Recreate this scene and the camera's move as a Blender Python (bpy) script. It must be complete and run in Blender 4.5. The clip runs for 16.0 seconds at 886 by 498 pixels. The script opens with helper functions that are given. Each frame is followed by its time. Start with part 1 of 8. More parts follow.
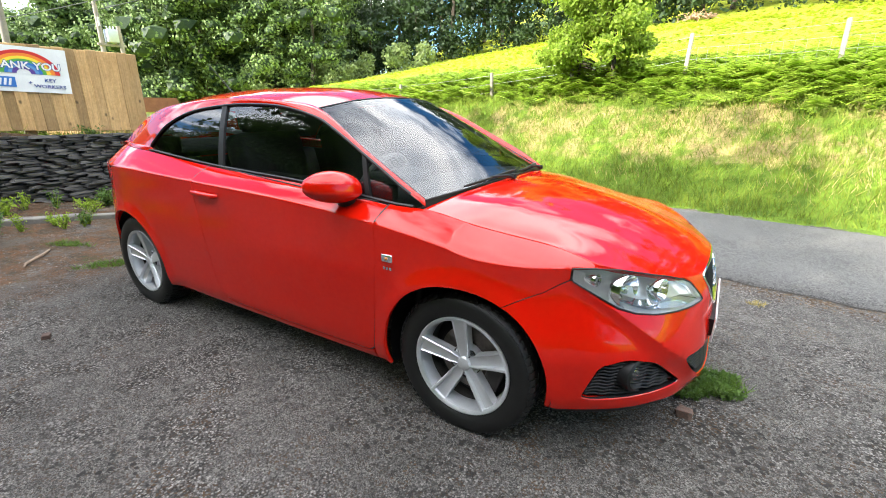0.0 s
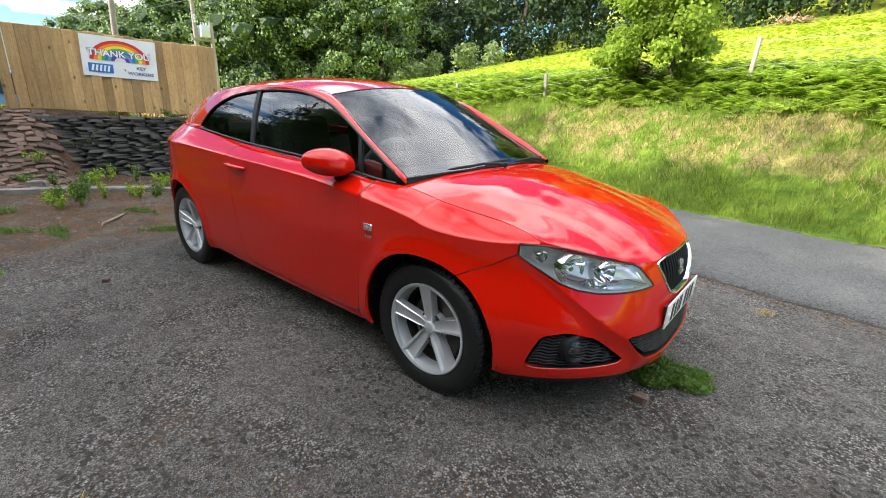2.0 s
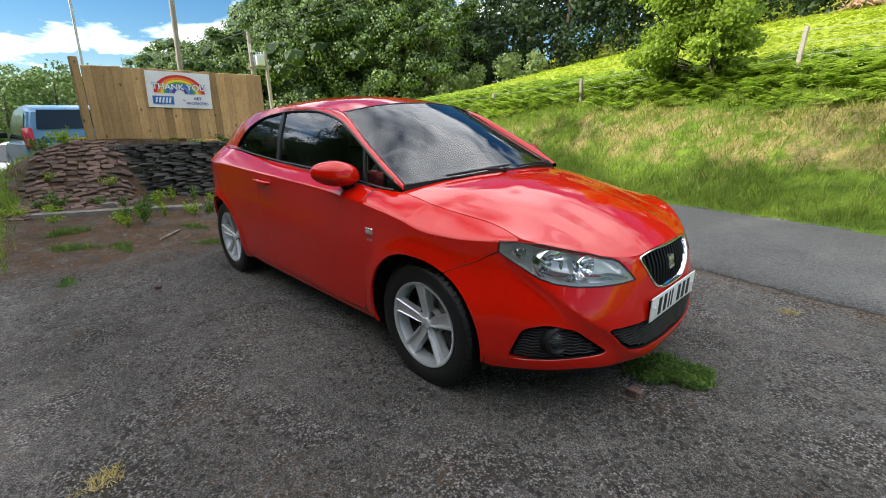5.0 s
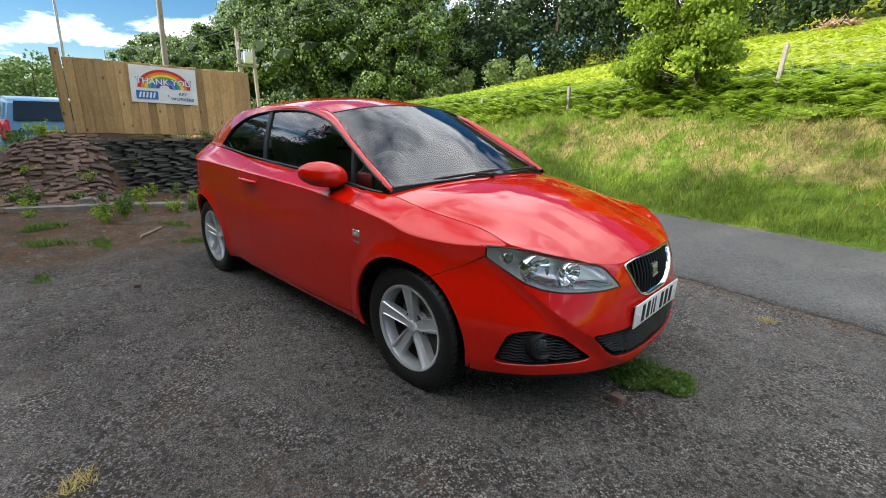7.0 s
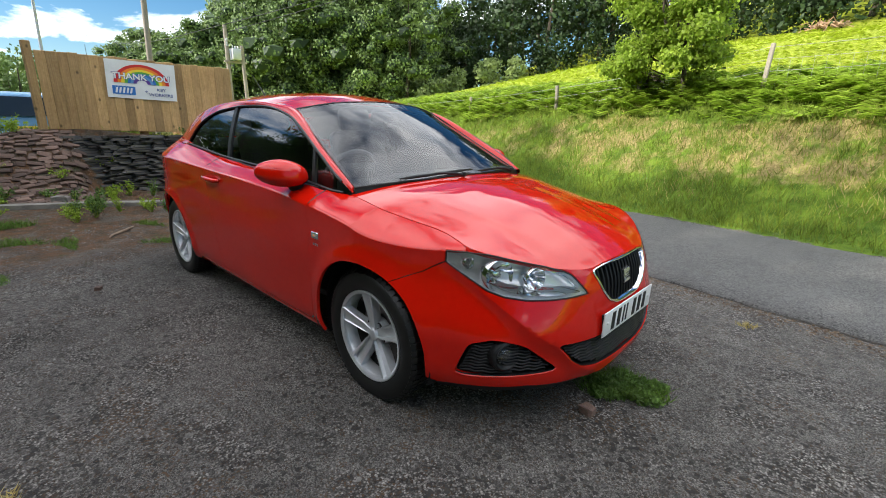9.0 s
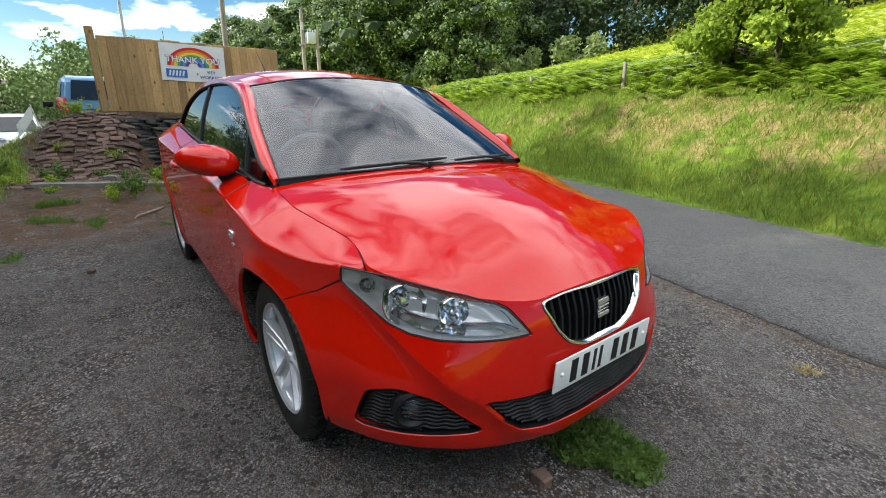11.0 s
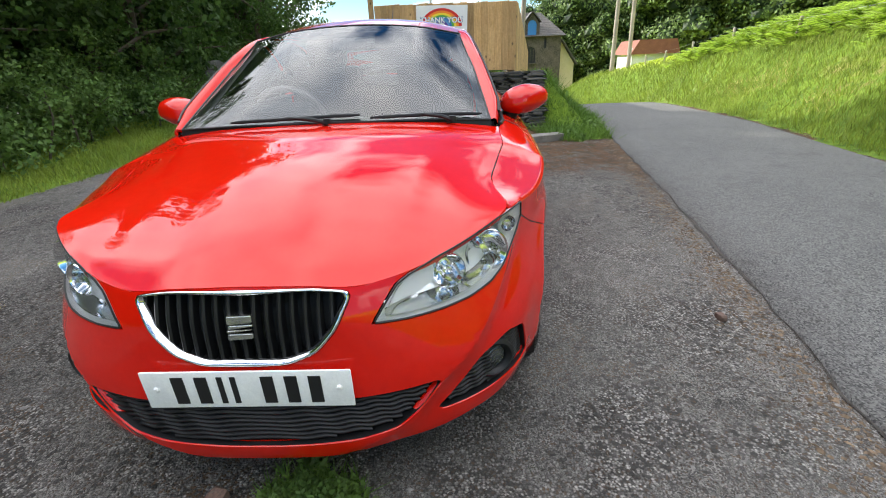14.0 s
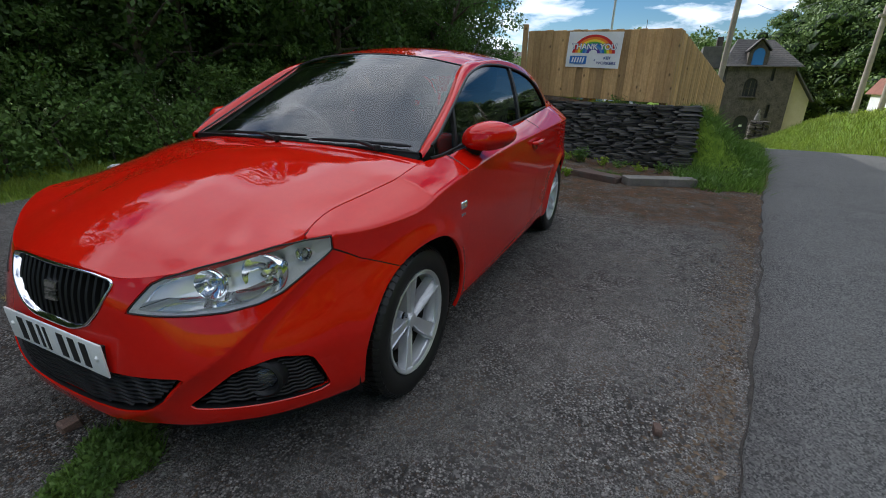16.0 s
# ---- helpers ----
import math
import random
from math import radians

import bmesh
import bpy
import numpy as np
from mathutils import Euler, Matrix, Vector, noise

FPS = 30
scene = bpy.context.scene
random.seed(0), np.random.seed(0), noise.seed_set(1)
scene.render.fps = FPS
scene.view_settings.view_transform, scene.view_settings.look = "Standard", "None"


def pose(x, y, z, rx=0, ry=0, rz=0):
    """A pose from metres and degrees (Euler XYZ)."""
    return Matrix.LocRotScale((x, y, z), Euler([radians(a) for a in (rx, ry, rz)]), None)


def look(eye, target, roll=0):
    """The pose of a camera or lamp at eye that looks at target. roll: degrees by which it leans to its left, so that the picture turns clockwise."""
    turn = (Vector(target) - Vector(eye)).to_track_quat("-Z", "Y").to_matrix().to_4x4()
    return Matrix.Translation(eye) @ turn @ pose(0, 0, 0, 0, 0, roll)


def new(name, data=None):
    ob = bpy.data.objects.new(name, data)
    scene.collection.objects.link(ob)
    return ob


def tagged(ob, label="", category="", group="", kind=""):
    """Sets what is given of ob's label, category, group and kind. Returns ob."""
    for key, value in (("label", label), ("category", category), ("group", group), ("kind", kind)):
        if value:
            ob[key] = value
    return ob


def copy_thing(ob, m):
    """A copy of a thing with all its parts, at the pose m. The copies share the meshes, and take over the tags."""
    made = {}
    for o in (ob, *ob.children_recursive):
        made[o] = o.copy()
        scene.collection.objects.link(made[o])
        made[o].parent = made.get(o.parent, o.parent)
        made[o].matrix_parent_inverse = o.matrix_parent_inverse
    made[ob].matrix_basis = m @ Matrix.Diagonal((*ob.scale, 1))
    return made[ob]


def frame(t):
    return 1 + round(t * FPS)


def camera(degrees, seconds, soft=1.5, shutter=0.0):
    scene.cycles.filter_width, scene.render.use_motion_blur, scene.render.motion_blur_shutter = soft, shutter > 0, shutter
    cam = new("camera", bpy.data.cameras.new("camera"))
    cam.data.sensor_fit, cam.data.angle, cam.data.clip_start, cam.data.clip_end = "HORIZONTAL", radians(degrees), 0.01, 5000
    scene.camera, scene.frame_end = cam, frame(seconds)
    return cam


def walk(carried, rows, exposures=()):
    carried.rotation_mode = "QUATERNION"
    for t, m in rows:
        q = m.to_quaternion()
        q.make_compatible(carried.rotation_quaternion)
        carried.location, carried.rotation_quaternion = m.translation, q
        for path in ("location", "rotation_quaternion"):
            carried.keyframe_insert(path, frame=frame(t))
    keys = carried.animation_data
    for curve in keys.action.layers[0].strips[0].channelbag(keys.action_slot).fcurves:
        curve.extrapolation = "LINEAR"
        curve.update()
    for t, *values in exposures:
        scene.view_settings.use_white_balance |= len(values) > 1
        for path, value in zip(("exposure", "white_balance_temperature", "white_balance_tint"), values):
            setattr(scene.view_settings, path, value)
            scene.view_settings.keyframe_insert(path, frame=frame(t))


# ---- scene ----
cam = camera(89.4, 16.0, soft=1.0)
PATH = [
    (0, (2.006, -2.166, 1.284), (0.999, -0.545, 0.683), -0.0),
    (0.5, (2.112, -2.043, 1.219), (0.952, -0.528, 0.62), 0.8),
    (1, (2.187, -2.046, 1.206), (0.996, -0.56, 0.595), 1.6),
    (1.5, (2.31, -2.134, 1.217), (1.102, -0.661, 0.606), 1.8),
    (2, (2.428, -2.133, 1.239), (1.214, -0.662, 0.635), 2.1),
    (2.5, (2.584, -2.063, 1.218), (1.31, -0.641, 0.62), 0.9),
    (3, (2.664, -2.061, 1.225), (1.352, -0.673, 0.634), -0.8),
    (3.5, (2.696, -2.064, 1.242), (1.341, -0.712, 0.662), -1.8),
    (4, (2.711, -2.066, 1.238), (1.333, -0.733, 0.67), -1.9),
    (6.5, (2.718, -2.069, 1.236), (1.354, -0.714, 0.687), 0.4),
    (7, (2.71, -2.071, 1.237), (1.367, -0.693, 0.692), 0.6),
    (7.5, (2.704, -2.066, 1.235), (1.377, -0.673, 0.691), 0.9),
    (8, (2.712, -2.029, 1.233), (1.392, -0.629, 0.687), 1.0),
    (8.2, (2.698, -2.007, 1.228), (1.384, -0.603, 0.683), 1.0),
    (10.3, (2.804, -1.481, 1.233), (1.409, -0.182, 0.628), 1.0),
    (10.5, (2.784, -1.379, 1.229), (1.309, -0.173, 0.62), -0.0),
    (11, (2.776, -1.208, 1.218), (1.264, -0.055, 0.596), 0.8),
    (11.5, (2.85, -0.98, 1.21), (1.25, 0.03, 0.561), -0.7),
    (12, (2.925, -0.694, 1.192), (1.195, 0.042, 0.508), -2.6),
    (12.5, (2.919, -0.385, 1.189), (1.174, 0.264, 0.459), -1.1),
    (13, (2.943, -0.133, 1.204), (1.15, 0.301, 0.434), -1.2),
    (13.5, (2.977, 0.162, 1.18), (1.139, 0.314, 0.406), -1.0),
    (14, (2.922, 0.514, 1.156), (1.08, 0.442, 0.38), -2.3),
    (14.5, (2.911, 0.79, 1.188), (1.104, 0.415, 0.418), -2.1),
    (15, (2.903, 1.108, 1.217), (1.188, 0.403, 0.466), -0.9),
    (15.5, (2.769, 1.386, 1.197), (1.067, 0.635, 0.463), 1.5),
    (16, (2.638, 1.544, 1.197), (0.936, 0.758, 0.5), 1.2),
]
walk(cam, [(t, look(eye, target, roll)) for t, eye, target, roll in PATH],
     [(0, 1.54, 6350, 10), (1, 1.1, 6350, 10), (2, 1.08, 6350, 10), (3.5, 0.58, 6300, 10), (11, 0.57, 6300, 10), (12.5, 0.76, 6350, 10), (14, 0.9, 6300, 10), (14.5, 0.88, 6300, 10), (15, 0.42, 5950, 10), (15.5, 0.0, 5900, 10), (16, -0.28, 5850, 10)])

from mathutils.geometry import delaunay_2d_cdt

# ---- world and sun ----
SUN_EL, SUN_AZ = radians(29), radians(-120)
TO_SUN = Vector((math.cos(SUN_EL) * math.cos(SUN_AZ), math.cos(SUN_EL) * math.sin(SUN_AZ), math.sin(SUN_EL)))
SKY_STRENGTH, CLOUD_GLOW = 0.10, 2.4


def node(tree, kind, **settings):
    n = tree.nodes.new(kind)
    for key, value in settings.items():
        if key in n.inputs:
            n.inputs[key].default_value = value
        else:
            setattr(n, key, value)
    return n


def build_world():
    world = bpy.data.worlds.new("daylight")
    scene.world = world
    world.use_nodes = True
    t = world.node_tree
    t.nodes.clear()
    sky = node(t, "ShaderNodeTexSky", sky_type="NISHITA", sun_disc=False, sun_elevation=SUN_EL,
               sun_rotation=math.atan2(TO_SUN.x, TO_SUN.y), air_density=1.0, dust_density=0.1, ozone_density=2.0)
    coord = node(t, "ShaderNodeTexCoord")
    # flat cloud layer: the direction is laid on a level plane
    sep = node(t, "ShaderNodeSeparateXYZ")
    t.links.new(coord.outputs["Generated"], sep.inputs[0])
    lift = node(t, "ShaderNodeMath", operation="MAXIMUM")
    t.links.new(sep.outputs["Z"], lift.inputs[0])
    lift.inputs[1].default_value = 0.02
    add = node(t, "ShaderNodeMath", operation="ADD")
    t.links.new(lift.outputs[0], add.inputs[0])
    add.inputs[1].default_value = 0.22
    flat = node(t, "ShaderNodeVectorMath", operation="DIVIDE")
    t.links.new(coord.outputs["Generated"], flat.inputs[0])
    comb = node(t, "ShaderNodeCombineXYZ")
    for k in range(3):
        t.links.new(add.outputs[0], comb.inputs[k])
    t.links.new(comb.outputs[0], flat.inputs[1])
    n1 = node(t, "ShaderNodeTexNoise", Scale=1.7, Detail=12.0, Roughness=0.56, Distortion=0.25)
    shift = node(t, "ShaderNodeVectorMath", operation="ADD")
    t.links.new(flat.outputs[0], shift.inputs[0])
    shift.inputs[1].default_value = (7.3, -2.2, 1.1)
    t.links.new(shift.outputs[0], n1.inputs["Vector"])
    ramp = node(t, "ShaderNodeValToRGB")
    ramp.color_ramp.elements[0].position, ramp.color_ramp.elements[1].position = 0.445, 0.560
    # broken cloud overhead and up the valley, thinning out low down
    over = node(t, "ShaderNodeMapRange")
    for key, value in (("From Min", 0.10), ("From Max", 0.75), ("To Min", -0.13), ("To Max", 0.085)):
        over.inputs[key].default_value = value
    t.links.new(sep.outputs["Z"], over.inputs["Value"])
    west = node(t, "ShaderNodeMath", operation="MULTIPLY_ADD")
    t.links.new(sep.outputs["X"], west.inputs[0])
    west.inputs[1].default_value = -0.03
    t.links.new(over.outputs[0], west.inputs[2])
    cover = node(t, "ShaderNodeMath", operation="ADD")
    t.links.new(n1.outputs["Fac"], cover.inputs[0])
    t.links.new(west.outputs[0], cover.inputs[1])
    t.links.new(cover.outputs[0], ramp.inputs[0])
    n2 = node(t, "ShaderNodeTexNoise", Scale=3.2, Detail=6.0, Roughness=0.6)
    t.links.new(shift.outputs[0], n2.inputs["Vector"])
    tone = node(t, "ShaderNodeValToRGB")
    tone.color_ramp.elements[0].position, tone.color_ramp.elements[1].position = 0.3, 0.7
    tone.color_ramp.elements[0].color = (0.46, 0.50, 0.56, 1)
    tone.color_ramp.elements[1].color = (1.0, 0.98, 0.96, 1)
    t.links.new(n2.outputs["Fac"], tone.inputs[0])
    b1, b2 = node(t, "ShaderNodeBackground", Strength=SKY_STRENGTH), node(t, "ShaderNodeBackground", Strength=CLOUD_GLOW)
    deep = node(t, "ShaderNodeHueSaturation", Saturation=1.35)
    t.links.new(sky.outputs[0], deep.inputs["Color"])
    t.links.new(deep.outputs[0], b1.inputs[0])
    t.links.new(tone.outputs[0], b2.inputs[0])
    mix, out = node(t, "ShaderNodeMixShader"), node(t, "ShaderNodeOutputWorld")
    t.links.new(ramp.outputs[0], mix.inputs[0])
    t.links.new(b1.outputs[0], mix.inputs[1])
    t.links.new(b2.outputs[0], mix.inputs[2])
    t.links.new(mix.outputs[0], out.inputs[0])


build_world()
sun_data = bpy.data.lights.new("sun", "SUN")
sun_data.energy, sun_data.angle, sun_data.color = 5.0, radians(0.53), (1.0, 0.93, 0.82)
sun = new("sun", sun_data)
sun.matrix_world = look(TO_SUN * 60, (0, 0, 0))


# ---- materials ----
def surface(name, dark, light, rough=0.8, scale=8.0, fine=60.0, bump=0.0, bump_scale=None, metal=0.0, spread=0.0, coat=0.0,
            third=None, third_scale=1.2, third_from=0.55, spec=0.5, transmit=0.0):
    """A matte or glossy surface whose colour varies at two scales, with relief; spread varies piece by piece."""
    m = bpy.data.materials.new(name)
    m.use_nodes = True
    t = m.node_tree
    t.nodes.clear()
    out, p = node(t, "ShaderNodeOutputMaterial"), node(t, "ShaderNodeBsdfPrincipled", Roughness=rough, Metallic=metal)
    p.inputs["Specular IOR Level"].default_value = spec
    p.inputs["Coat Weight"].default_value = coat
    p.inputs["Coat Roughness"].default_value = 0.008
    p.inputs["Coat IOR"].default_value = 1.5
    t.links.new(p.outputs[0], out.inputs[0])
    coord = node(t, "ShaderNodeTexCoord")
    n1 = node(t, "ShaderNodeTexNoise", Scale=scale, Detail=5.0, Roughness=0.6)
    n2 = node(t, "ShaderNodeTexNoise", Scale=fine, Detail=4.0, Roughness=0.65)
    for n in (n1, n2):
        t.links.new(coord.outputs["Object"], n.inputs["Vector"])
    add = node(t, "ShaderNodeMath", operation="ADD")
    t.links.new(n1.outputs["Fac"], add.inputs[0])
    t.links.new(n2.outputs["Fac"], add.inputs[1])
    half = node(t, "ShaderNodeMapRange")
    half.inputs["From Min"].default_value, half.inputs["From Max"].default_value = 0.72, 1.28
    t.links.new(add.outputs[0], half.inputs["Value"])
    mix = node(t, "ShaderNodeMix", data_type="RGBA")
    mix.inputs["A"].default_value, mix.inputs["B"].default_value = (*dark, 1), (*light, 1)
    mix.inputs[6].default_value, mix.inputs[7].default_value = (*dark, 1), (*light, 1)
    t.links.new(half.outputs[0], mix.inputs[0])
    colour = mix.outputs[2]
    if third:
        n3 = node(t, "ShaderNodeTexNoise", Scale=third_scale, Detail=6.0, Roughness=0.65)
        t.links.new(coord.outputs["Object"], n3.inputs["Vector"])
        r = node(t, "ShaderNodeMapRange")
        r.inputs["From Min"].default_value, r.inputs["From Max"].default_value = third_from, third_from + 0.12
        t.links.new(n3.outputs["Fac"], r.inputs["Value"])
        m3 = node(t, "ShaderNodeMix", data_type="RGBA")
        t.links.new(r.outputs[0], m3.inputs[0])
        t.links.new(colour, m3.inputs[6])
        m3.inputs[7].default_value = (*third, 1)
        colour = m3.outputs[2]
    if spread:
        info, geo = node(t, "ShaderNodeObjectInfo"), node(t, "ShaderNodeNewGeometry")
        both = node(t, "ShaderNodeMath", operation="ADD")
        t.links.new(info.outputs["Random"], both.inputs[0])
        t.links.new(geo.outputs["Random Per Island"], both.inputs[1])
        fr = node(t, "ShaderNodeMath", operation="FRACT")
        t.links.new(both.outputs[0], fr.inputs[0])
        rng = node(t, "ShaderNodeMapRange")
        rng.inputs["To Min"].default_value, rng.inputs["To Max"].default_value = 1 - spread, 1 + spread
        t.links.new(fr.outputs[0], rng.inputs["Value"])
        hsv = node(t, "ShaderNodeHueSaturation")
        t.links.new(rng.outputs[0], hsv.inputs["Value"])
        t.links.new(colour, hsv.inputs["Color"])
        colour = hsv.outputs[0]
    t.links.new(colour, p.inputs["Base Color"])
    if bump:
        nb = node(t, "ShaderNodeTexNoise", Scale=bump_scale or fine, Detail=6.0, Roughness=0.7)
        t.links.new(coord.outputs["Object"], nb.inputs["Vector"])
        b = node(t, "ShaderNodeBump", Strength=min(1.0, bump * 12), Distance=bump)
        t.links.new(nb.outputs["Fac"], b.inputs["Height"])
        t.links.new(b.outputs[0], p.inputs["Normal"])
    if transmit:
        tr = node(t, "ShaderNodeBsdfTranslucent")
        t.links.new(colour, tr.inputs[0])
        ms = node(t, "ShaderNodeMixShader", Fac=transmit)
        t.links.new(p.outputs[0], ms.inputs[1])
        t.links.new(tr.outputs[0], ms.inputs[2])
        t.links.new(ms.outputs[0], out.inputs[0])
    return m


def plain(name, colour, rough=0.5, metal=0.0, coat=0.0, spec=0.5):
    return surface(name, [c * 0.92 for c in colour], [min(1, c * 1.08) for c in colour], rough, 6.0, 140.0, metal=metal, coat=coat, spec=spec)


def glass(name, tint, ior=1.62, rough=0.006):
    """A thin pane: a clear gloss over a tinted see-through sheet."""
    m = bpy.data.materials.new(name)
    m.use_nodes = True
    t = m.node_tree
    t.nodes.clear()
    out = node(t, "ShaderNodeOutputMaterial")
    see, gloss = node(t, "ShaderNodeBsdfTransparent", Color=(*tint, 1)), node(t, "ShaderNodeBsdfGlossy", Roughness=rough)
    fres = node(t, "ShaderNodeFresnel", IOR=ior)
    mix = node(t, "ShaderNodeMixShader")
    t.links.new(fres.outputs[0], mix.inputs[0])
    t.links.new(see.outputs[0], mix.inputs[1])
    t.links.new(gloss.outputs[0], mix.inputs[2])
    t.links.new(mix.outputs[0], out.inputs[0])
    return m


def hazed(name, share):
    """A lamp lens gone a little milky: clear glass with a thin matt haze on it."""
    m = glass(name, (0.97, 0.98, 0.99), 1.6)
    t = m.node_tree
    out = [n for n in t.nodes if n.type == "OUTPUT_MATERIAL"][0]
    haze, mix = node(t, "ShaderNodeBsdfDiffuse", Color=(0.72, 0.75, 0.74, 1)), node(t, "ShaderNodeMixShader", Fac=share)
    t.links.new(out.inputs[0].links[0].from_socket, mix.inputs[1])
    t.links.new(haze.outputs[0], mix.inputs[2])
    t.links.new(mix.outputs[0], out.inputs[0])
    return m


PAINT = surface("red_paint", (0.53, 0.006, 0.0015), (0.58, 0.009, 0.002), rough=0.5, scale=3.0, fine=40.0, coat=1.0, spec=0.0)
BLACK = plain("black_plastic", (0.009, 0.009, 0.010), 0.5, spec=0.35)
RUBBER = surface("rubber", (0.004, 0.004, 0.004), (0.009, 0.009, 0.0085), rough=0.5, scale=20, fine=160, bump=0.001)
SEAL = plain("rubber_seal", (0.008, 0.008, 0.008), 0.5)
CHROME = plain("chrome", (0.78, 0.78, 0.80), 0.08, 1.0)
BADGE = plain("satin_chrome", (0.70, 0.70, 0.68), 0.22, 1.0)
ALLOY = surface("silver_alloy", (0.60, 0.61, 0.63), (0.70, 0.71, 0.73), rough=0.3, scale=8, fine=200, metal=0.6, coat=0.5)
ALLOY_DARK = plain("brake_shadow_metal", (0.05, 0.045, 0.042), 0.6, 0.6)
# brake dust and the shade deep in the wheel share this dark tone
BARREL = surface("dusty_shaded_barrel", (0.030, 0.027, 0.025), (0.070, 0.062, 0.056), rough=0.7, scale=10, fine=90, metal=0.2)
DISC = surface("brake_disc", (0.14, 0.12, 0.11), (0.24, 0.21, 0.19), rough=0.45, scale=12, fine=90, metal=0.8)
SCREEN = glass("windscreen_glass", (0.80, 0.85, 0.83), 1.95, 0.008)
CLEAR = glass("side_glass", (0.50, 0.57, 0.55), 1.9)
TINT = glass("tinted_glass", (0.22, 0.26, 0.25), 1.9)
LENS = hazed("lamp_lens", 0.06)
REFLECTOR = plain("lamp_reflector", (0.95, 0.96, 0.97), 0.07, 1.0)
LAMP_GREY = plain("lamp_housing", (0.93, 0.94, 0.95), 0.16, 0.3)
PLATE_WHITE = plain("plate_white", (0.80, 0.80, 0.78), 0.4)
INK = plain("plate_black", (0.010, 0.010, 0.010), 0.5)
CABIN = surface("dark_cabin_fabric", (0.020, 0.020, 0.022), (0.030, 0.030, 0.033), rough=0.85, scale=5, fine=14)
CABIN_GREY = surface("grey_cabin_plastic", (0.10, 0.10, 0.105), (0.125, 0.125, 0.13), rough=0.7, scale=5, fine=14)
AMBER = plain("orange_lens", (0.75, 0.30, 0.08), 0.15)
TAIL_RED = plain("red_lens", (0.45, 0.01, 0.012), 0.1, coat=1.0)


# ---- mesh helpers ----
def mesh_object(name, verts, faces, materials, parent=None, label="", normals=None, smooth=True, slots=None):
    me = bpy.data.meshes.new(name)
    me.from_pydata([tuple(map(float, v)) for v in verts], [], [tuple(map(int, f)) for f in faces])
    for m in (materials if isinstance(materials, (list, tuple)) else [materials]):
        me.materials.append(m)
    if slots is not None:
        me.polygons.foreach_set("material_index", np.asarray(slots, np.int32))
    me.polygons.foreach_set("use_smooth", np.full(len(me.polygons), smooth, bool))
    if normals is not None:
        me.normals_split_custom_set_from_vertices([tuple(n) for n in normals])
    me.update()
    ob = new(name, me)
    if parent:
        ob.parent = parent
    if label:
        ob["label"] = label
    return ob


def quads_mesh(name, verts, size, material, parent=None, label=""):
    """A mesh of many loose faces of the same number of corners, given one after another."""
    n = len(verts) // size
    me = bpy.data.meshes.new(name)
    me.vertices.add(len(verts))
    me.vertices.foreach_set("co", np.asarray(verts, np.float32).ravel())
    me.loops.add(n * size)
    me.loops.foreach_set("vertex_index", np.arange(n * size, dtype=np.int32))
    me.polygons.add(n)
    me.polygons.foreach_set("loop_start", np.arange(0, n * size, size, dtype=np.int32))
    me.materials.append(material)
    me.update(calc_edges=True)
    ob = new(name, me)
    if parent:
        ob.parent = parent
    if label:
        ob["label"] = label
    return ob


def part(name, bm, material, parent, label="", smooth=False):
    """Links a bmesh as one mesh object under a thing or a part."""
    me = bpy.data.meshes.new(name)
    bm.to_mesh(me)
    bm.free()
    for m in (material if isinstance(material, (list, tuple)) else [material]):
        me.materials.append(m)
    if smooth:
        me.polygons.foreach_set("use_smooth", np.full(len(me.polygons), True, bool))
        me.set_sharp_from_angle(angle=radians(38))
    ob = new(name, me)
    if parent:
        ob.parent = parent
    if label:
        ob["label"] = label
    return ob


def add_box(bm, size, m=Matrix(), bevel=0.0, segments=2):
    made = bmesh.ops.create_cube(bm, size=1.0, matrix=m @ Matrix.Diagonal((*size, 1)))["verts"]
    if bevel:
        edges = list({e for v in made for e in v.link_edges})
        bmesh.ops.bevel(bm, geom=edges, offset=bevel, segments=segments, affect="EDGES", profile=0.6)
    return made


def box(size, m=Matrix(), bevel=0.0, segments=2):
    bm = bmesh.new()
    add_box(bm, size, m, bevel, segments)
    return bm


def rod(points, radii, sides=10, cap=True):
    """A round bar along points, with a radius for each."""
    bm = bmesh.new()
    points = [Vector(p) for p in points]
    rings, side = [], None
    for i, p in enumerate(points):
        d = (points[min(i + 1, len(points) - 1)] - points[max(i - 1, 0)]).normalized()
        if side is None:
            side = d.orthogonal().normalized()
        side = (side - d * side.dot(d)).normalized()
        up = d.cross(side)
        r = radii[i] if isinstance(radii, (list, tuple)) else radii
        rings.append([bm.verts.new(p + (side * math.cos(a) + up * math.sin(a)) * r)
                      for a in [2 * math.pi * k / sides for k in range(sides)]])
    for a, b in zip(rings, rings[1:]):
        for k in range(sides):
            bm.faces.new((a[k], a[(k + 1) % sides], b[(k + 1) % sides], b[k]))
    if cap:
        bm.faces.new(rings[0][::-1])
        bm.faces.new(rings[-1])
    bmesh.ops.recalc_face_normals(bm, faces=bm.faces)
    return bm


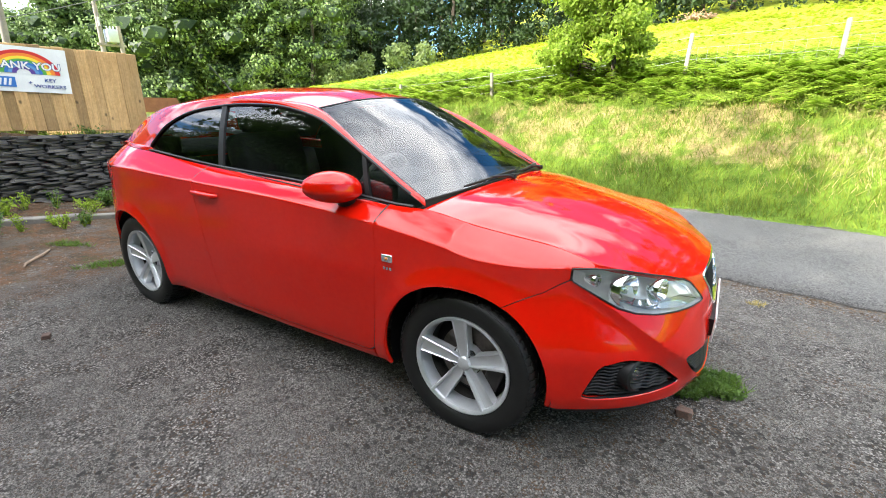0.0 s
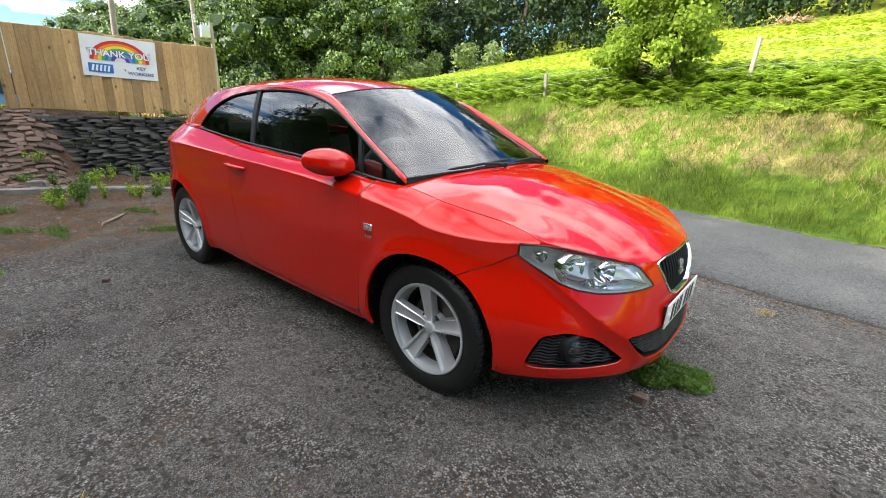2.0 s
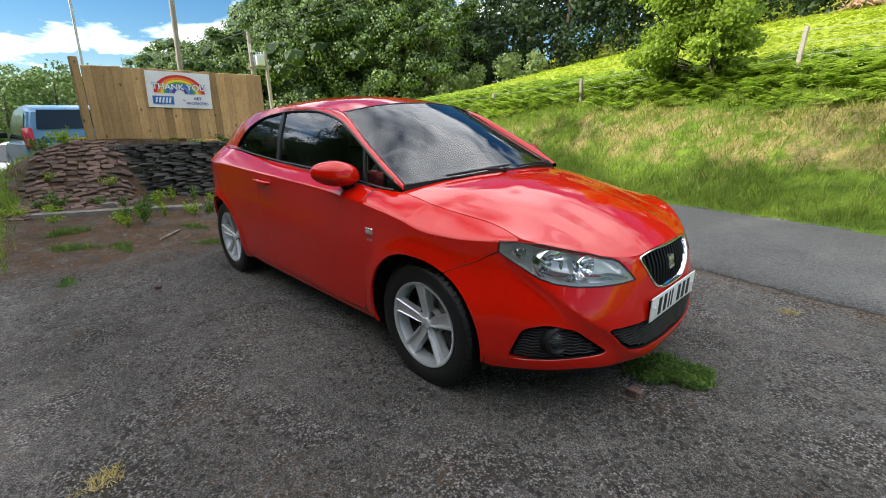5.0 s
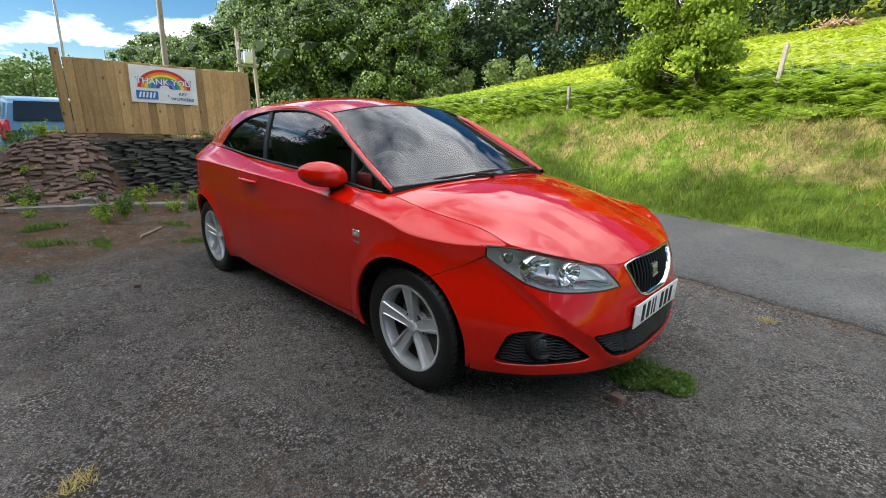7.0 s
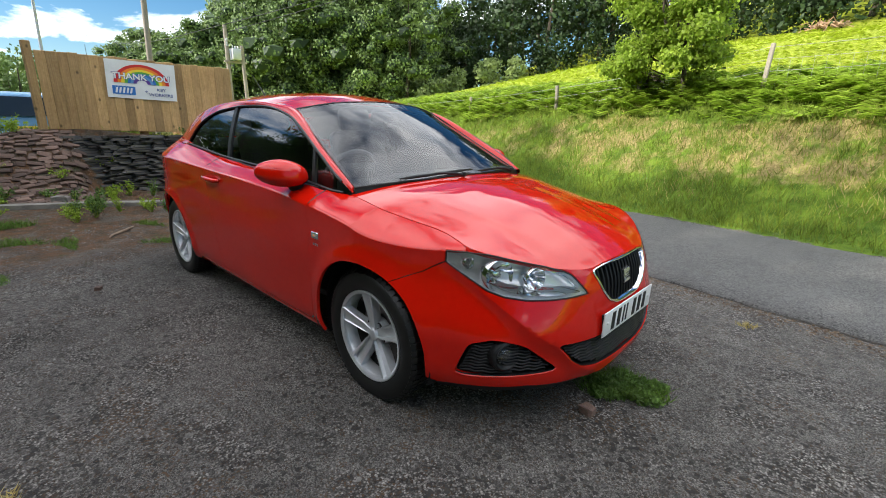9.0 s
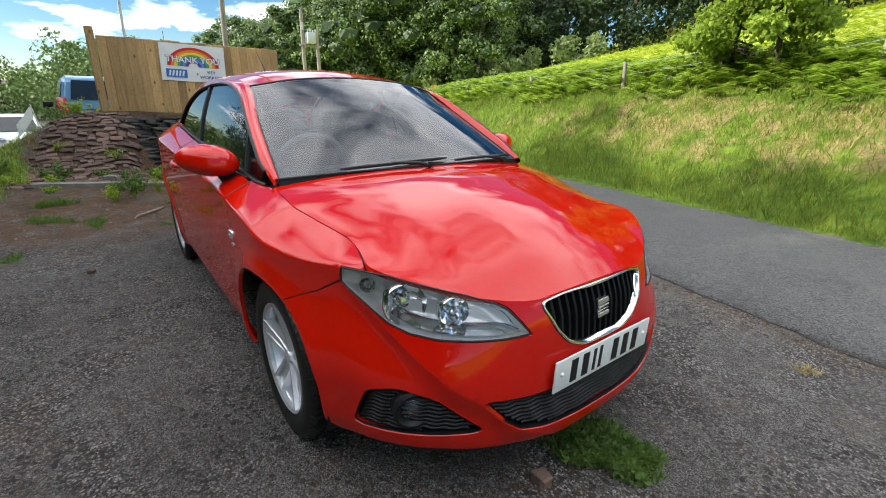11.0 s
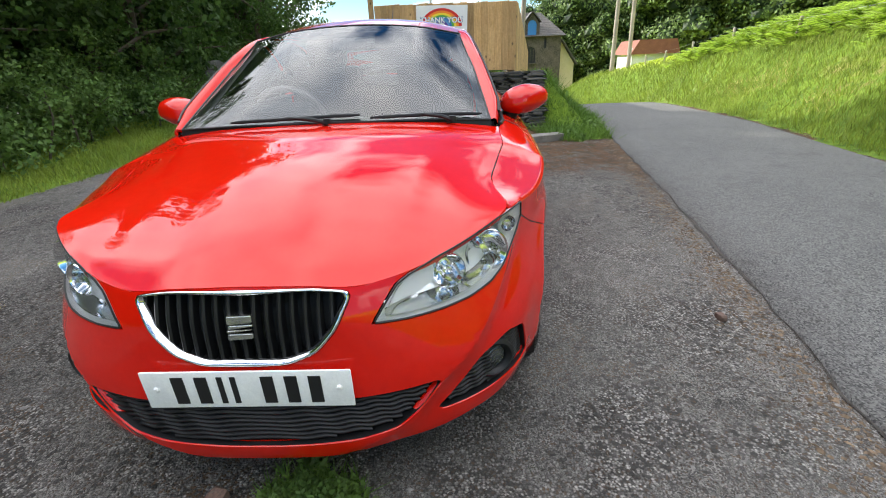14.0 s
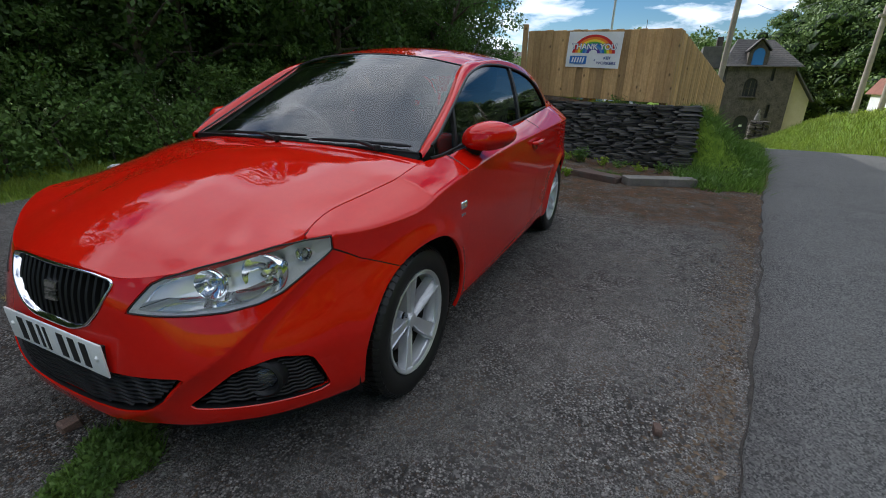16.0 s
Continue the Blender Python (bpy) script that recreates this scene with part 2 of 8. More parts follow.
def lathe(profile, sides=64, axis="Y"):
    """Spins (radius, along) pairs about an axis."""
    bm = bmesh.new()
    rings = []
    for r, h in profile:
        ring = []
        for k in range(sides):
            a = 2 * math.pi * k / sides
            c = {"Y": (r * math.cos(a), h, r * math.sin(a)), "Z": (r * math.cos(a), r * math.sin(a), h), "X": (h, r * math.cos(a), r * math.sin(a))}[axis]
            ring.append(bm.verts.new(c))
        rings.append(ring)
    for a, b in zip(rings, rings[1:]):
        for k in range(sides):
            bm.faces.new((a[k], a[(k + 1) % sides], b[(k + 1) % sides], b[k]))
    bmesh.ops.remove_doubles(bm, verts=bm.verts, dist=1e-5)
    bmesh.ops.recalc_face_normals(bm, faces=bm.faces)
    return bm


def empty(name, at=(0, 0, 0), **tags):
    ob = new(name)
    ob.location = at
    ob.empty_display_size = 0.2
    return tagged(ob, **tags)


# ---- ground ----
def ease(a, b, v):
    t = np.clip((v - a) / (b - a), 0, 1)
    return t * t * (3 - 2 * t)


def bend(x):
    """How far the lane swings to the left, up the valley."""
    x = np.asarray(x, float)
    return 0.006 * np.clip(-x - 6, 0, 14) ** 2 + 0.21 * np.clip(-x - 20, 0, 30)


def road_near(x):
    return 2.17 - 0.172 * x - bend(x)


def road_far(x):
    return 4.75 - 0.17 * x - bend(x)


def hash_noise(x, y, scale, seed=0):
    """Smooth value noise, for wavering edges."""
    x, y = np.asarray(x, float) * scale + seed * 17.3, np.asarray(y, float) * scale + seed * 9.1
    xi, yi = np.floor(x), np.floor(y)
    fx, fy = x - xi, y - yi
    fx, fy = fx * fx * (3 - 2 * fx), fy * fy * (3 - 2 * fy)

    def h(a, b):
        s = np.sin(a * 127.1 + b * 311.7 + seed * 74.7) * 43758.5453
        return s - np.floor(s)
    return (h(xi, yi) * (1 - fx) + h(xi + 1, yi) * fx) * (1 - fy) + (h(xi, yi + 1) * (1 - fx) + h(xi + 1, yi + 1) * fx) * fy


def height(x, y):
    x, y = np.asarray(x, float), np.asarray(y, float)
    fall = -0.080 * np.clip(-x - 5, 0, 45) * ease(-4.0, 0.3, y - road_near(x))
    rise = 0.055 * np.clip(-x - 3, 0, 3.2) * ease(1.4, -0.8, y) - 0.072 * np.clip(-x - 8, 0, 22) * ease(1.0, -1.5, y)
    v = y - road_far(x)
    bank = 1.72 * ease(-0.15, 2.9, v) * ease(-40, -27, x) + 0.185 * np.clip(v - 2.4, 0, 29) + 0.30 * np.clip(v - 31.4, 0, 200)
    bank = bank * ease(-75, -25, x) + 0.25 * bank * (1 - ease(-75, -25, x))
    left_hill = 0.12 * np.clip(-y - 30, 0, 200)
    yard = np.interp(-x, [0, 6.3, 7.6, 9.0, 12.0, 17.0, 30], [0.85, 0.85, 0.56, 0.16, 0.05, -0.02, -0.1])
    n = road_near(x)
    lap = ease(-0.40, -1.0, y)
    tx = ease(0, 1, (-5.62 + 0.2 * y + 0.85 * lap - x) / (0.4 + 0.95 * lap))
    terrace = yard * tx * ease(-3.15, -1.15, y) * ease(0.05, 1.2, n - y)
    lumps = 0.05 * (hash_noise(x, y, 1.3, 3) - 0.5) * ease(0.2, 1.5, v) + 0.5 * (hash_noise(x, y, 0.12, 4) - 0.5) * ease(4, 14, v)
    far = 14 * ease(60, 230, np.hypot(x + 20, y)) * hash_noise(x, y, 0.012, 8)
    level = tx * ease(-3.15, -1.15, y) * np.maximum(ease(0.0, 1.5, n - y), ease(-18, -9, x))
    return fall * (1 - level * 0.6) + rise + bank + left_hill + terrace + lumps + far


def axis(a, b, core_a, core_b, step, grow=1.16):
    """Grid lines, dense in the core and wider outside."""
    mid = list(np.arange(core_a, core_b + 1e-6, step))
    s, v = step, core_b
    while v < b:
        s *= grow
        v += s
        mid.append(v)
    s, v = step, core_a
    while v > a:
        s *= grow
        v -= s
        mid.insert(0, v)
    return np.array(mid)


def attribute(ob, name, values):
    ob.data.attributes.new(name, "FLOAT", "POINT").data.foreach_set("value", np.asarray(values, np.float32).ravel())


def ground_material():
    m = bpy.data.materials.new("forecourt_and_turf")
    m.use_nodes = True
    t = m.node_tree
    p = t.nodes["Principled BSDF"]
    p.inputs["Roughness"].default_value = 0.9
    p.inputs["Specular IOR Level"].default_value = 0.25
    coord = node(t, "ShaderNodeTexCoord")

    def noise_at(scale, detail=5.0, rough=0.6):
        n = node(t, "ShaderNodeTexNoise", Scale=scale, Detail=detail, Roughness=rough)
        t.links.new(coord.outputs["Object"], n.inputs["Vector"])
        return n.outputs["Fac"]

    def span(value, a, b, lo=0.0, hi=1.0):
        r = node(t, "ShaderNodeMapRange")
        for key, v in (("From Min", a), ("From Max", b), ("To Min", lo), ("To Max", hi)):
            r.inputs[key].default_value = v
        t.links.new(value, r.inputs["Value"])
        return r.outputs[0]

    def blend(f, a, b):
        n = node(t, "ShaderNodeMix", data_type="RGBA")
        t.links.new(f, n.inputs[0])
        for k, c in ((6, a), (7, b)):
            if isinstance(c, tuple):
                n.inputs[k].default_value = (*c, 1)
            else:
                t.links.new(c, n.inputs[k])
        return n.outputs[2]

    def times(a, b):
        n = node(t, "ShaderNodeMath", operation="MULTIPLY")
        t.links.new(a, n.inputs[0])
        t.links.new(b, n.inputs[1])
        return n.outputs[0]

    def cells(scale):
        n = node(t, "ShaderNodeTexVoronoi", Scale=scale)
        t.links.new(coord.outputs["Object"], n.inputs["Vector"])
        return n

    def one(cell, power):
        """A random grey for each cell, weighted to the dark or the light."""
        sep = node(t, "ShaderNodeSeparateColor")
        t.links.new(cell.outputs["Color"], sep.inputs[0])
        n = node(t, "ShaderNodeMath", operation="POWER")
        t.links.new(sep.outputs[0], n.inputs[0])
        n.inputs[1].default_value = power
        return n.outputs[0]

    def strewn(amount, cell):
        """Turns a soft share into single grains: a grain is covered where its own number lies below the share."""
        d = node(t, "ShaderNodeMath", operation="SUBTRACT")
        t.links.new(amount, d.inputs[0])
        t.links.new(one(cell, 1.0), d.inputs[1])
        return span(d.outputs[0], -0.12, 0.12)

    def shaded(f, c):
        """The colour c, lighter or darker by the share f, with its grain kept."""
        n = node(t, "ShaderNodeVectorMath", operation="SCALE")
        t.links.new(c, n.inputs[0])
        t.links.new(f, n.inputs["Scale"])
        return n.outputs[0]

    chips, fine, big = cells(125.0), cells(270.0), cells(62.0)
    stone = blend(one(chips, 1.8), (0.040, 0.037, 0.035), (0.47, 0.440, 0.405))
    # chips darken to their rims: gap shade put into colour, along with dirty joints
    stone = shaded(span(chips.outputs["Distance"], 0.25, 0.75, 1.12, 0.35), stone)
    grit = blend(one(fine, 1.7), (0.034, 0.032, 0.030), (0.33, 0.310, 0.285))
    gravel = blend(span(noise_at(2.3), 0.42, 0.58), stone, grit)
    # grey stones set in the tar, each a shade of its own, in worn bands
    coarse = blend(one(big, 1.6), (0.045, 0.042, 0.040), (0.36, 0.335, 0.305))
    gravel = blend(strewn(span(noise_at(1.3, 6.0), 0.44, 0.62, 0.0, 0.28), big), gravel, coarse)
    gravel = shaded(span(noise_at(0.55, 6.0), 0.38, 0.66, 0.62, 1.25), gravel)
    gravel = shaded(span(noise_at(1.1, 7.0, 0.7), 0.48, 0.64, 1.0, 0.58), gravel)
    gravel = shaded(span(noise_at(9.0, 5.0, 0.7), 0.40, 0.62, 0.80, 1.15), gravel)
    gravel = blend(strewn(span(noise_at(1.6, 7.0, 0.7), 0.52, 0.72, 0.0, 0.45), chips), gravel, (0.105, 0.066, 0.038))
    worn = node(t, "ShaderNodeAttribute", attribute_name="worn")
    gravel = shaded(span(worn.outputs["Fac"], 0.0, 1.0, 1.0, 1.55), gravel)
    gravel = blend(span(times(worn.outputs["Fac"], span(noise_at(0.8, 6.0), 0.4, 0.6)), 0.0, 1.0, 0.0, 0.45), gravel, (0.225, 0.212, 0.192))
    att = node(t, "ShaderNodeAttribute", attribute_name="dirt")
    litter = blend(span(noise_at(7.0, 9.0, 0.8), 0.42, 0.58), (0.14, 0.068, 0.030), (0.060, 0.046, 0.030))
    litter = blend(span(noise_at(3.1, 8.0, 0.75), 0.52, 0.60, 0.0, 0.8), litter, (0.115, 0.100, 0.082))
    litter = blend(span(noise_at(4.3, 8.0, 0.75), 0.58, 0.66, 0.0, 0.8), litter, (0.050, 0.068, 0.018))
    gravel = blend(strewn(span(times(att.outputs["Fac"], span(noise_at(2.1, 8.0, 0.75), 0.3, 0.7, 0.2, 1.8)), 0.1, 0.95, 0.0, 1.0), fine), gravel, litter)
    turf_att = node(t, "ShaderNodeAttribute", attribute_name="turf")
    turf = blend(span(noise_at(5.0, 8.0, 0.7), 0.38, 0.62), (0.09, 0.16, 0.014), (0.20, 0.31, 0.028))
    straw_att = node(t, "ShaderNodeAttribute", attribute_name="straw")
    straw = blend(span(noise_at(30.0), 0.4, 0.6), (0.46, 0.37, 0.15), (0.30, 0.23, 0.09))
    turf = blend(span(times(straw_att.outputs["Fac"], span(noise_at(1.7, 8.0, 0.7), 0.35, 0.65, 0.2, 1.8)), 0.4, 0.7), turf, straw)
    lime_att = node(t, "ShaderNodeAttribute", attribute_name="lime")
    turf = blend(lime_att.outputs["Fac"], turf, blend(span(noise_at(3.0, 8.0, 0.7), 0.38, 0.62), (0.26, 0.33, 0.020), (0.41, 0.46, 0.035)))
    edge = span(times(turf_att.outputs["Fac"], span(noise_at(6.0, 8.0, 0.75), 0.3, 0.7, 0.45, 1.55)), 0.42, 0.58)
    t.links.new(blend(edge, gravel, turf), p.inputs["Base Color"])
    h = node(t, "ShaderNodeMath", operation="ADD")
    t.links.new(span(chips.outputs["Distance"], 0.0, 0.9, 1.0, 0.0), h.inputs[0])
    t.links.new(span(fine.outputs["Distance"], 0.0, 0.9, 0.5, 0.0), h.inputs[1])
    b = node(t, "ShaderNodeBump", Strength=1.0, Distance=0.012)
    t.links.new(h.outputs[0], b.inputs["Height"])
    t.links.new(b.outputs[0], p.inputs["Normal"])
    return m


def turf_amount(x, y):
    v, n = y - road_far(x), road_near(x)
    bank = ease(-0.12, 0.05, v + 0.16 * (hash_noise(x, y, 2.2, 5) - 0.5))
    side = ease(-4.0, -4.35, y + 0.25 * (hash_noise(x, y, 0.8, 6) - 0.5) + 0.05 * x * (x < 0)) * ease(-16, -12, x)
    slope = ease(-3.7, -4.0, x + 0.1 * (hash_noise(x, y, 3, 7) - 0.5)) * ease(1.95, 2.12, y) * ease(0.0, 0.12, n - y)
    top = ease(-6.0, -6.4, x - 0.2 * y) * ease(-2.6, -2.2, y) * ease(0.0, 0.15, n - y)
    strip = 0.75 * ease(0.25, 0.0, np.abs(y + 2.55 + 0.05 * x)) * ease(-2.2, -3.0, x) * ease(-14, -8, x) * (hash_noise(x, y, 1.6, 2) > 0.35)
    ramp = (0.35 + 0.5 * hash_noise(x, y, 2.2, 9)) * ease(-4.3, -5.0, x - 0.22 * y) * ease(-1.7, -2.2, y) * ease(-3.6, -3.0, y)
    far = ease(10, 16, x)
    return np.maximum.reduce([bank, side, slope, top, strip, ramp, far])


def build_ground():
    xs, ys = axis(-420, 260, -9.0, 5.0, 0.14), axis(-300, 420, -6.5, 12.0, 0.14)
    X, Y = np.meshgrid(xs, ys)
    Z = height(X, Y)
    verts = np.stack([X, Y, Z], -1).reshape(-1, 3)
    nx, ny = len(xs), len(ys)
    idx = np.arange(nx * ny).reshape(ny, nx)
    faces = np.stack([idx[:-1, :-1], idx[:-1, 1:], idx[1:, 1:], idx[1:, :-1]], -1).reshape(-1, 4)
    ob = mesh_object("ground", verts, faces, ground_material())
    v = Y - road_far(X)
    attribute(ob, "turf", turf_amount(X, Y))
    attribute(ob, "lime", ease(1.9, 3.2, v))
    attribute(ob, "dirt", 1.0 * ease(-1.3, -3.0, X - 0.1 * Y) * ease(-3.4, -2.0, Y) + 0.22 * ease(0.35, 0.0, np.abs(Y - road_near(X) + 0.12)))
    edge_wave = .3 * (hash_noise(X, Y, 1.1, 23) - .5)
    attribute(ob, "worn", np.maximum(.75 * ease(2.0, .4, road_near(X) - Y + edge_wave) * ease(-3, 0, X), .9 * ease(-1.95, -2.3, Y + edge_wave) * ease(-6, -2, X)))
    attribute(ob, "straw", 0.56 * ease(0.5, 1.2, v) * ease(2.5, 1.7, v) * (0.3 + 0.7 * ease(-9, -1, X)))
    return tagged(ob, "grey gravel forecourt running into a sunlit grass bank and field", "ground", kind="structure")


def asphalt_material():
    """Worn lane surface: packed grey chippings, stains and paler wheel tracks."""
    m = bpy.data.materials.new("worn_asphalt")
    m.use_nodes = True
    t = m.node_tree
    p = t.nodes["Principled BSDF"]
    p.inputs["Roughness"].default_value = 0.85
    p.inputs["Specular IOR Level"].default_value = 0.3
    coord = node(t, "ShaderNodeTexCoord")
    cell = node(t, "ShaderNodeTexVoronoi", Scale=150.0)
    t.links.new(coord.outputs["Object"], cell.inputs["Vector"])
    sep = node(t, "ShaderNodeSeparateColor")
    t.links.new(cell.outputs["Color"], sep.inputs[0])
    grain = node(t, "ShaderNodeMix", data_type="RGBA")
    grain.inputs[6].default_value, grain.inputs[7].default_value = (0.038, 0.037, 0.036, 1), (0.175, 0.170, 0.160, 1)
    t.links.new(sep.outputs[0], grain.inputs[0])
    colour = grain.outputs[2]
    for scale, a, b, share, tone in ((0.7, 0.48, 0.66, 0.5, (0.145, 0.140, 0.132)), (1.9, 0.54, 0.68, 0.5, (0.062, 0.060, 0.058)), (6.0, 0.56, 0.70, 0.4, (0.075, 0.066, 0.055))):
        n = node(t, "ShaderNodeTexNoise", Scale=scale, Detail=8.0, Roughness=0.72)
        t.links.new(coord.outputs["Object"], n.inputs["Vector"])
        r = node(t, "ShaderNodeMapRange")
        for key, v in (("From Min", a), ("From Max", b), ("To Min", 0.0), ("To Max", share)):
            r.inputs[key].default_value = v
        t.links.new(n.outputs["Fac"], r.inputs["Value"])
        mx = node(t, "ShaderNodeMix", data_type="RGBA")
        t.links.new(r.outputs[0], mx.inputs[0])
        t.links.new(colour, mx.inputs[6])
        mx.inputs[7].default_value = (*tone, 1)
        colour = mx.outputs[2]
    t.links.new(colour, p.inputs["Base Color"])
    b = node(t, "ShaderNodeBump", Strength=0.8, Distance=0.004)
    t.links.new(cell.outputs["Distance"], b.inputs["Height"])
    t.links.new(b.outputs[0], p.inputs["Normal"])
    return m


def build_road():
    asphalt = asphalt_material()
    us = np.concatenate([np.arange(-70, -12, 0.8), np.arange(-12, 9, 0.12), np.arange(9, 60, 1.0)])
    k = 15
    verts, faces = [], []
    for x in us:
        a = road_near(x) + 0.05 * (hash_noise(x, 0, 0.9, 1) - 0.5) + 0.035 * (hash_noise(x, 0, 7, 2) - 0.5)
        b = road_far(x) + 0.03
        for j in range(k):
            f = j / (k - 1)
            y = a + (b - a) * f
            lip = 0.016 if 0 < j < k - 1 else -0.03
            yy = a + 0.012 if j == 1 else y
            verts.append((x, yy, float(height(x, yy)) + lip + 0.02 * math.sin(math.pi * f)))
    for i in range(len(us) - 1):
        for j in range(k - 1):
            a = i * k + j
            faces.append((a, a + k, a + k + 1, a + 1))
    return tagged(mesh_object("road", verts, [f[::-1] for f in faces], asphalt), "narrow worn grey asphalt lane", "road", kind="structure")


def build_joint():
    """The dark, crumbled joint between the forecourt and the lane."""
    tar = surface("crumbled_tar", (0.022, 0.019, 0.016), (0.070, 0.060, 0.050), rough=0.95, scale=14, fine=90, bump=0.006)
    verts, faces = [], []
    for x in np.arange(-4.0, 6.0, .03):
        a = road_near(x) + 0.05 * (hash_noise(x, 0, 0.9, 1) - 0.5) + 0.035 * (hash_noise(x, 0, 7, 2) - 0.5)
        wide = -.006 + .024 * float(hash_noise(x, 0, 5.1, 41)) * float(ease(.3, .6, hash_noise(x, 0, 1.3, 42)))
        shift = .008 * (hash_noise(x, 0, 11, 43) - .5)
        for y in (a - wide + shift - .004, a + .008):
            verts.append((x, y, float(height(x, y)) + .005))
    faces = [(2 * k, 2 * k + 2, 2 * k + 3, 2 * k + 1) for k in range(len(verts) // 2 - 1)]
    tagged(mesh_object("road_joint", verts, faces, tar), "dark crumbled joint between forecourt and lane", "road joint", kind="structure")


build_ground()
build_road()
build_joint()


# ---- foliage ----
def leaf_material(name, dark, light, transmit=0.35, spread=0.35):
    return surface(name, dark, light, rough=0.55, scale=0.6, fine=7.0, spread=spread, transmit=transmit, spec=0.3)


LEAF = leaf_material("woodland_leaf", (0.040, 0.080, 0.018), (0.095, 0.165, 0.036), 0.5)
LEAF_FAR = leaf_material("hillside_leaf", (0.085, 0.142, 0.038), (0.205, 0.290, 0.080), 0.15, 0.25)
# dark copy of the hillside leaf, with crown shade put into the colour
LEAF_SHADED = leaf_material("shaded_hill_leaf", (0.020, 0.040, 0.014), (0.050, 0.085, 0.026), 0.15)
LEAF_YOUNG = leaf_material("young_leaf", (0.22, 0.33, 0.034), (0.38, 0.50, 0.066), 0.6)
FERN = leaf_material("bracken_leaf", (0.18, 0.29, 0.023), (0.34, 0.46, 0.048), 0.5, 0.45)
BRAMBLE = leaf_material("bramble_leaf", (0.065, 0.130, 0.027), (0.150, 0.235, 0.055), 0.35)
BLADE = leaf_material("grass_blade", (0.13, 0.19, 0.02), (0.26, 0.32, 0.042), 0.3)
# darker grass copy: tree shade on the slope put into the colour
SHADE_BLADE = leaf_material("shade_toned_grass_blade", (0.055, 0.12, 0.014), (0.13, 0.22, 0.028), 0.3)
STRAW = leaf_material("dry_grass", (0.40, 0.32, 0.11), (0.58, 0.48, 0.20), 0.3)
BARK = surface("bark", (0.045, 0.034, 0.024), (0.11, 0.088, 0.064), rough=0.9, scale=9, fine=70, bump=0.008)


def leaves(points, size, rng, droop=0.3, wide=0.55, out=None):
    """Diamond leaves, folded a little, at the points: a corner list, four a leaf."""
    n = len(points)
    a = rng.normal(size=(n, 3))
    a[:, 2] -= droop
    a /= np.linalg.norm(a, axis=1, keepdims=True)
    turn = rng.normal(size=(n, 3))
    if out is not None:
        # lie along the skin of the clump, with some scatter
        a = a - out * np.sum(a * out, 1, keepdims=True) * 0.8
        a /= np.linalg.norm(a, axis=1, keepdims=True) + 1e-9
        turn = out + 0.35 * turn
    b = np.cross(a, turn)
    b /= np.linalg.norm(b, axis=1, keepdims=True) + 1e-9
    c = np.cross(a, b)
    s = (size * rng.uniform(0.6, 1.35, n))[:, None]
    mid = points + a * s * 0.45
    fold = c * s * 0.12
    return np.stack([points, mid + b * s * wide * 0.5 + fold, points + a * s, mid - b * s * wide * 0.5 + fold], 1).reshape(-1, 3)


def clumps(centres, radii, count, rng, shell=0.55, facing=False):
    """Points spread through soft uneven balls round the centres."""
    which = rng.integers(0, len(centres), count)
    d = rng.normal(size=(count, 3))
    d /= np.linalg.norm(d, axis=1, keepdims=True)
    r = radii[which] * (shell + (1 - shell) * rng.uniform(0, 1, count)) * rng.uniform(0.75, 1.15, count)
    way = d.copy()
    d[:, 2] *= 0.75
    where = centres[which] + d * r[:, None]
    return (where, way) if facing else where


def tree_parts(rng, tall, spread, first=0.3, limbs=9, lean=0.0, stem=None):
    """Trunk and limb lines and the places of the leaf clumps of one tree at the origin."""
    stem = stem or tall * 0.018
    top = Vector((rng.normal() * lean, rng.normal() * lean, tall * 0.86))
    mid = Vector((rng.normal() * tall * 0.03, rng.normal() * tall * 0.03, tall * 0.42))
    lines = [([Vector((0, 0, -0.3)), Vector((0, 0, 0.1)), mid, top], [stem * 1.25, stem, stem * 0.7, stem * 0.12])]
    centres, radii = [], []
    for k in range(limbs):
        f = first + (0.92 - first) * (k + rng.uniform(0, 0.8)) / limbs
        base = mid * (f / 0.42 * 0.86) if f < 0.42 else mid.lerp(top, (f - 0.42) / 0.58)
        base = Vector((base.x, base.y, tall * f * 0.93))
        a = k * 2.4 + rng.uniform(-0.4, 0.4)
        reach = spread * (0.55 + 0.5 * math.sin(math.pi * min(1, (f - first) / (1 - first) * 0.8 + 0.2))) * rng.uniform(0.75, 1.1)
        tip = base + Vector((math.cos(a) * reach, math.sin(a) * reach, reach * rng.uniform(0.15, 0.55)))
        bend = base.lerp(tip, 0.5) + Vector((0, 0, reach * 0.12))
        lines.append(([base, bend, tip], [stem * 0.42, stem * 0.25, stem * 0.06]))
        for q in (0.5, 0.75, 1.0):
            centres.append(base.lerp(tip, q) + Vector(rng.normal(size=3) * reach * 0.14))
            radii.append(reach * rng.uniform(0.24, 0.42))
    centres.append(top)
    radii.append(spread * 0.4)
    return lines, np.array([tuple(c) for c in centres]), np.array(radii)


def wood_mesh(lines, sides=6):
    bm = bmesh.new()
    for pts, rad in lines:
        piece = rod(pts, rad, sides)
        me = bpy.data.meshes.new("tmp")
        piece.to_mesh(me)
        piece.free()
        bm.from_mesh(me)
        bpy.data.meshes.remove(me)
    return bm


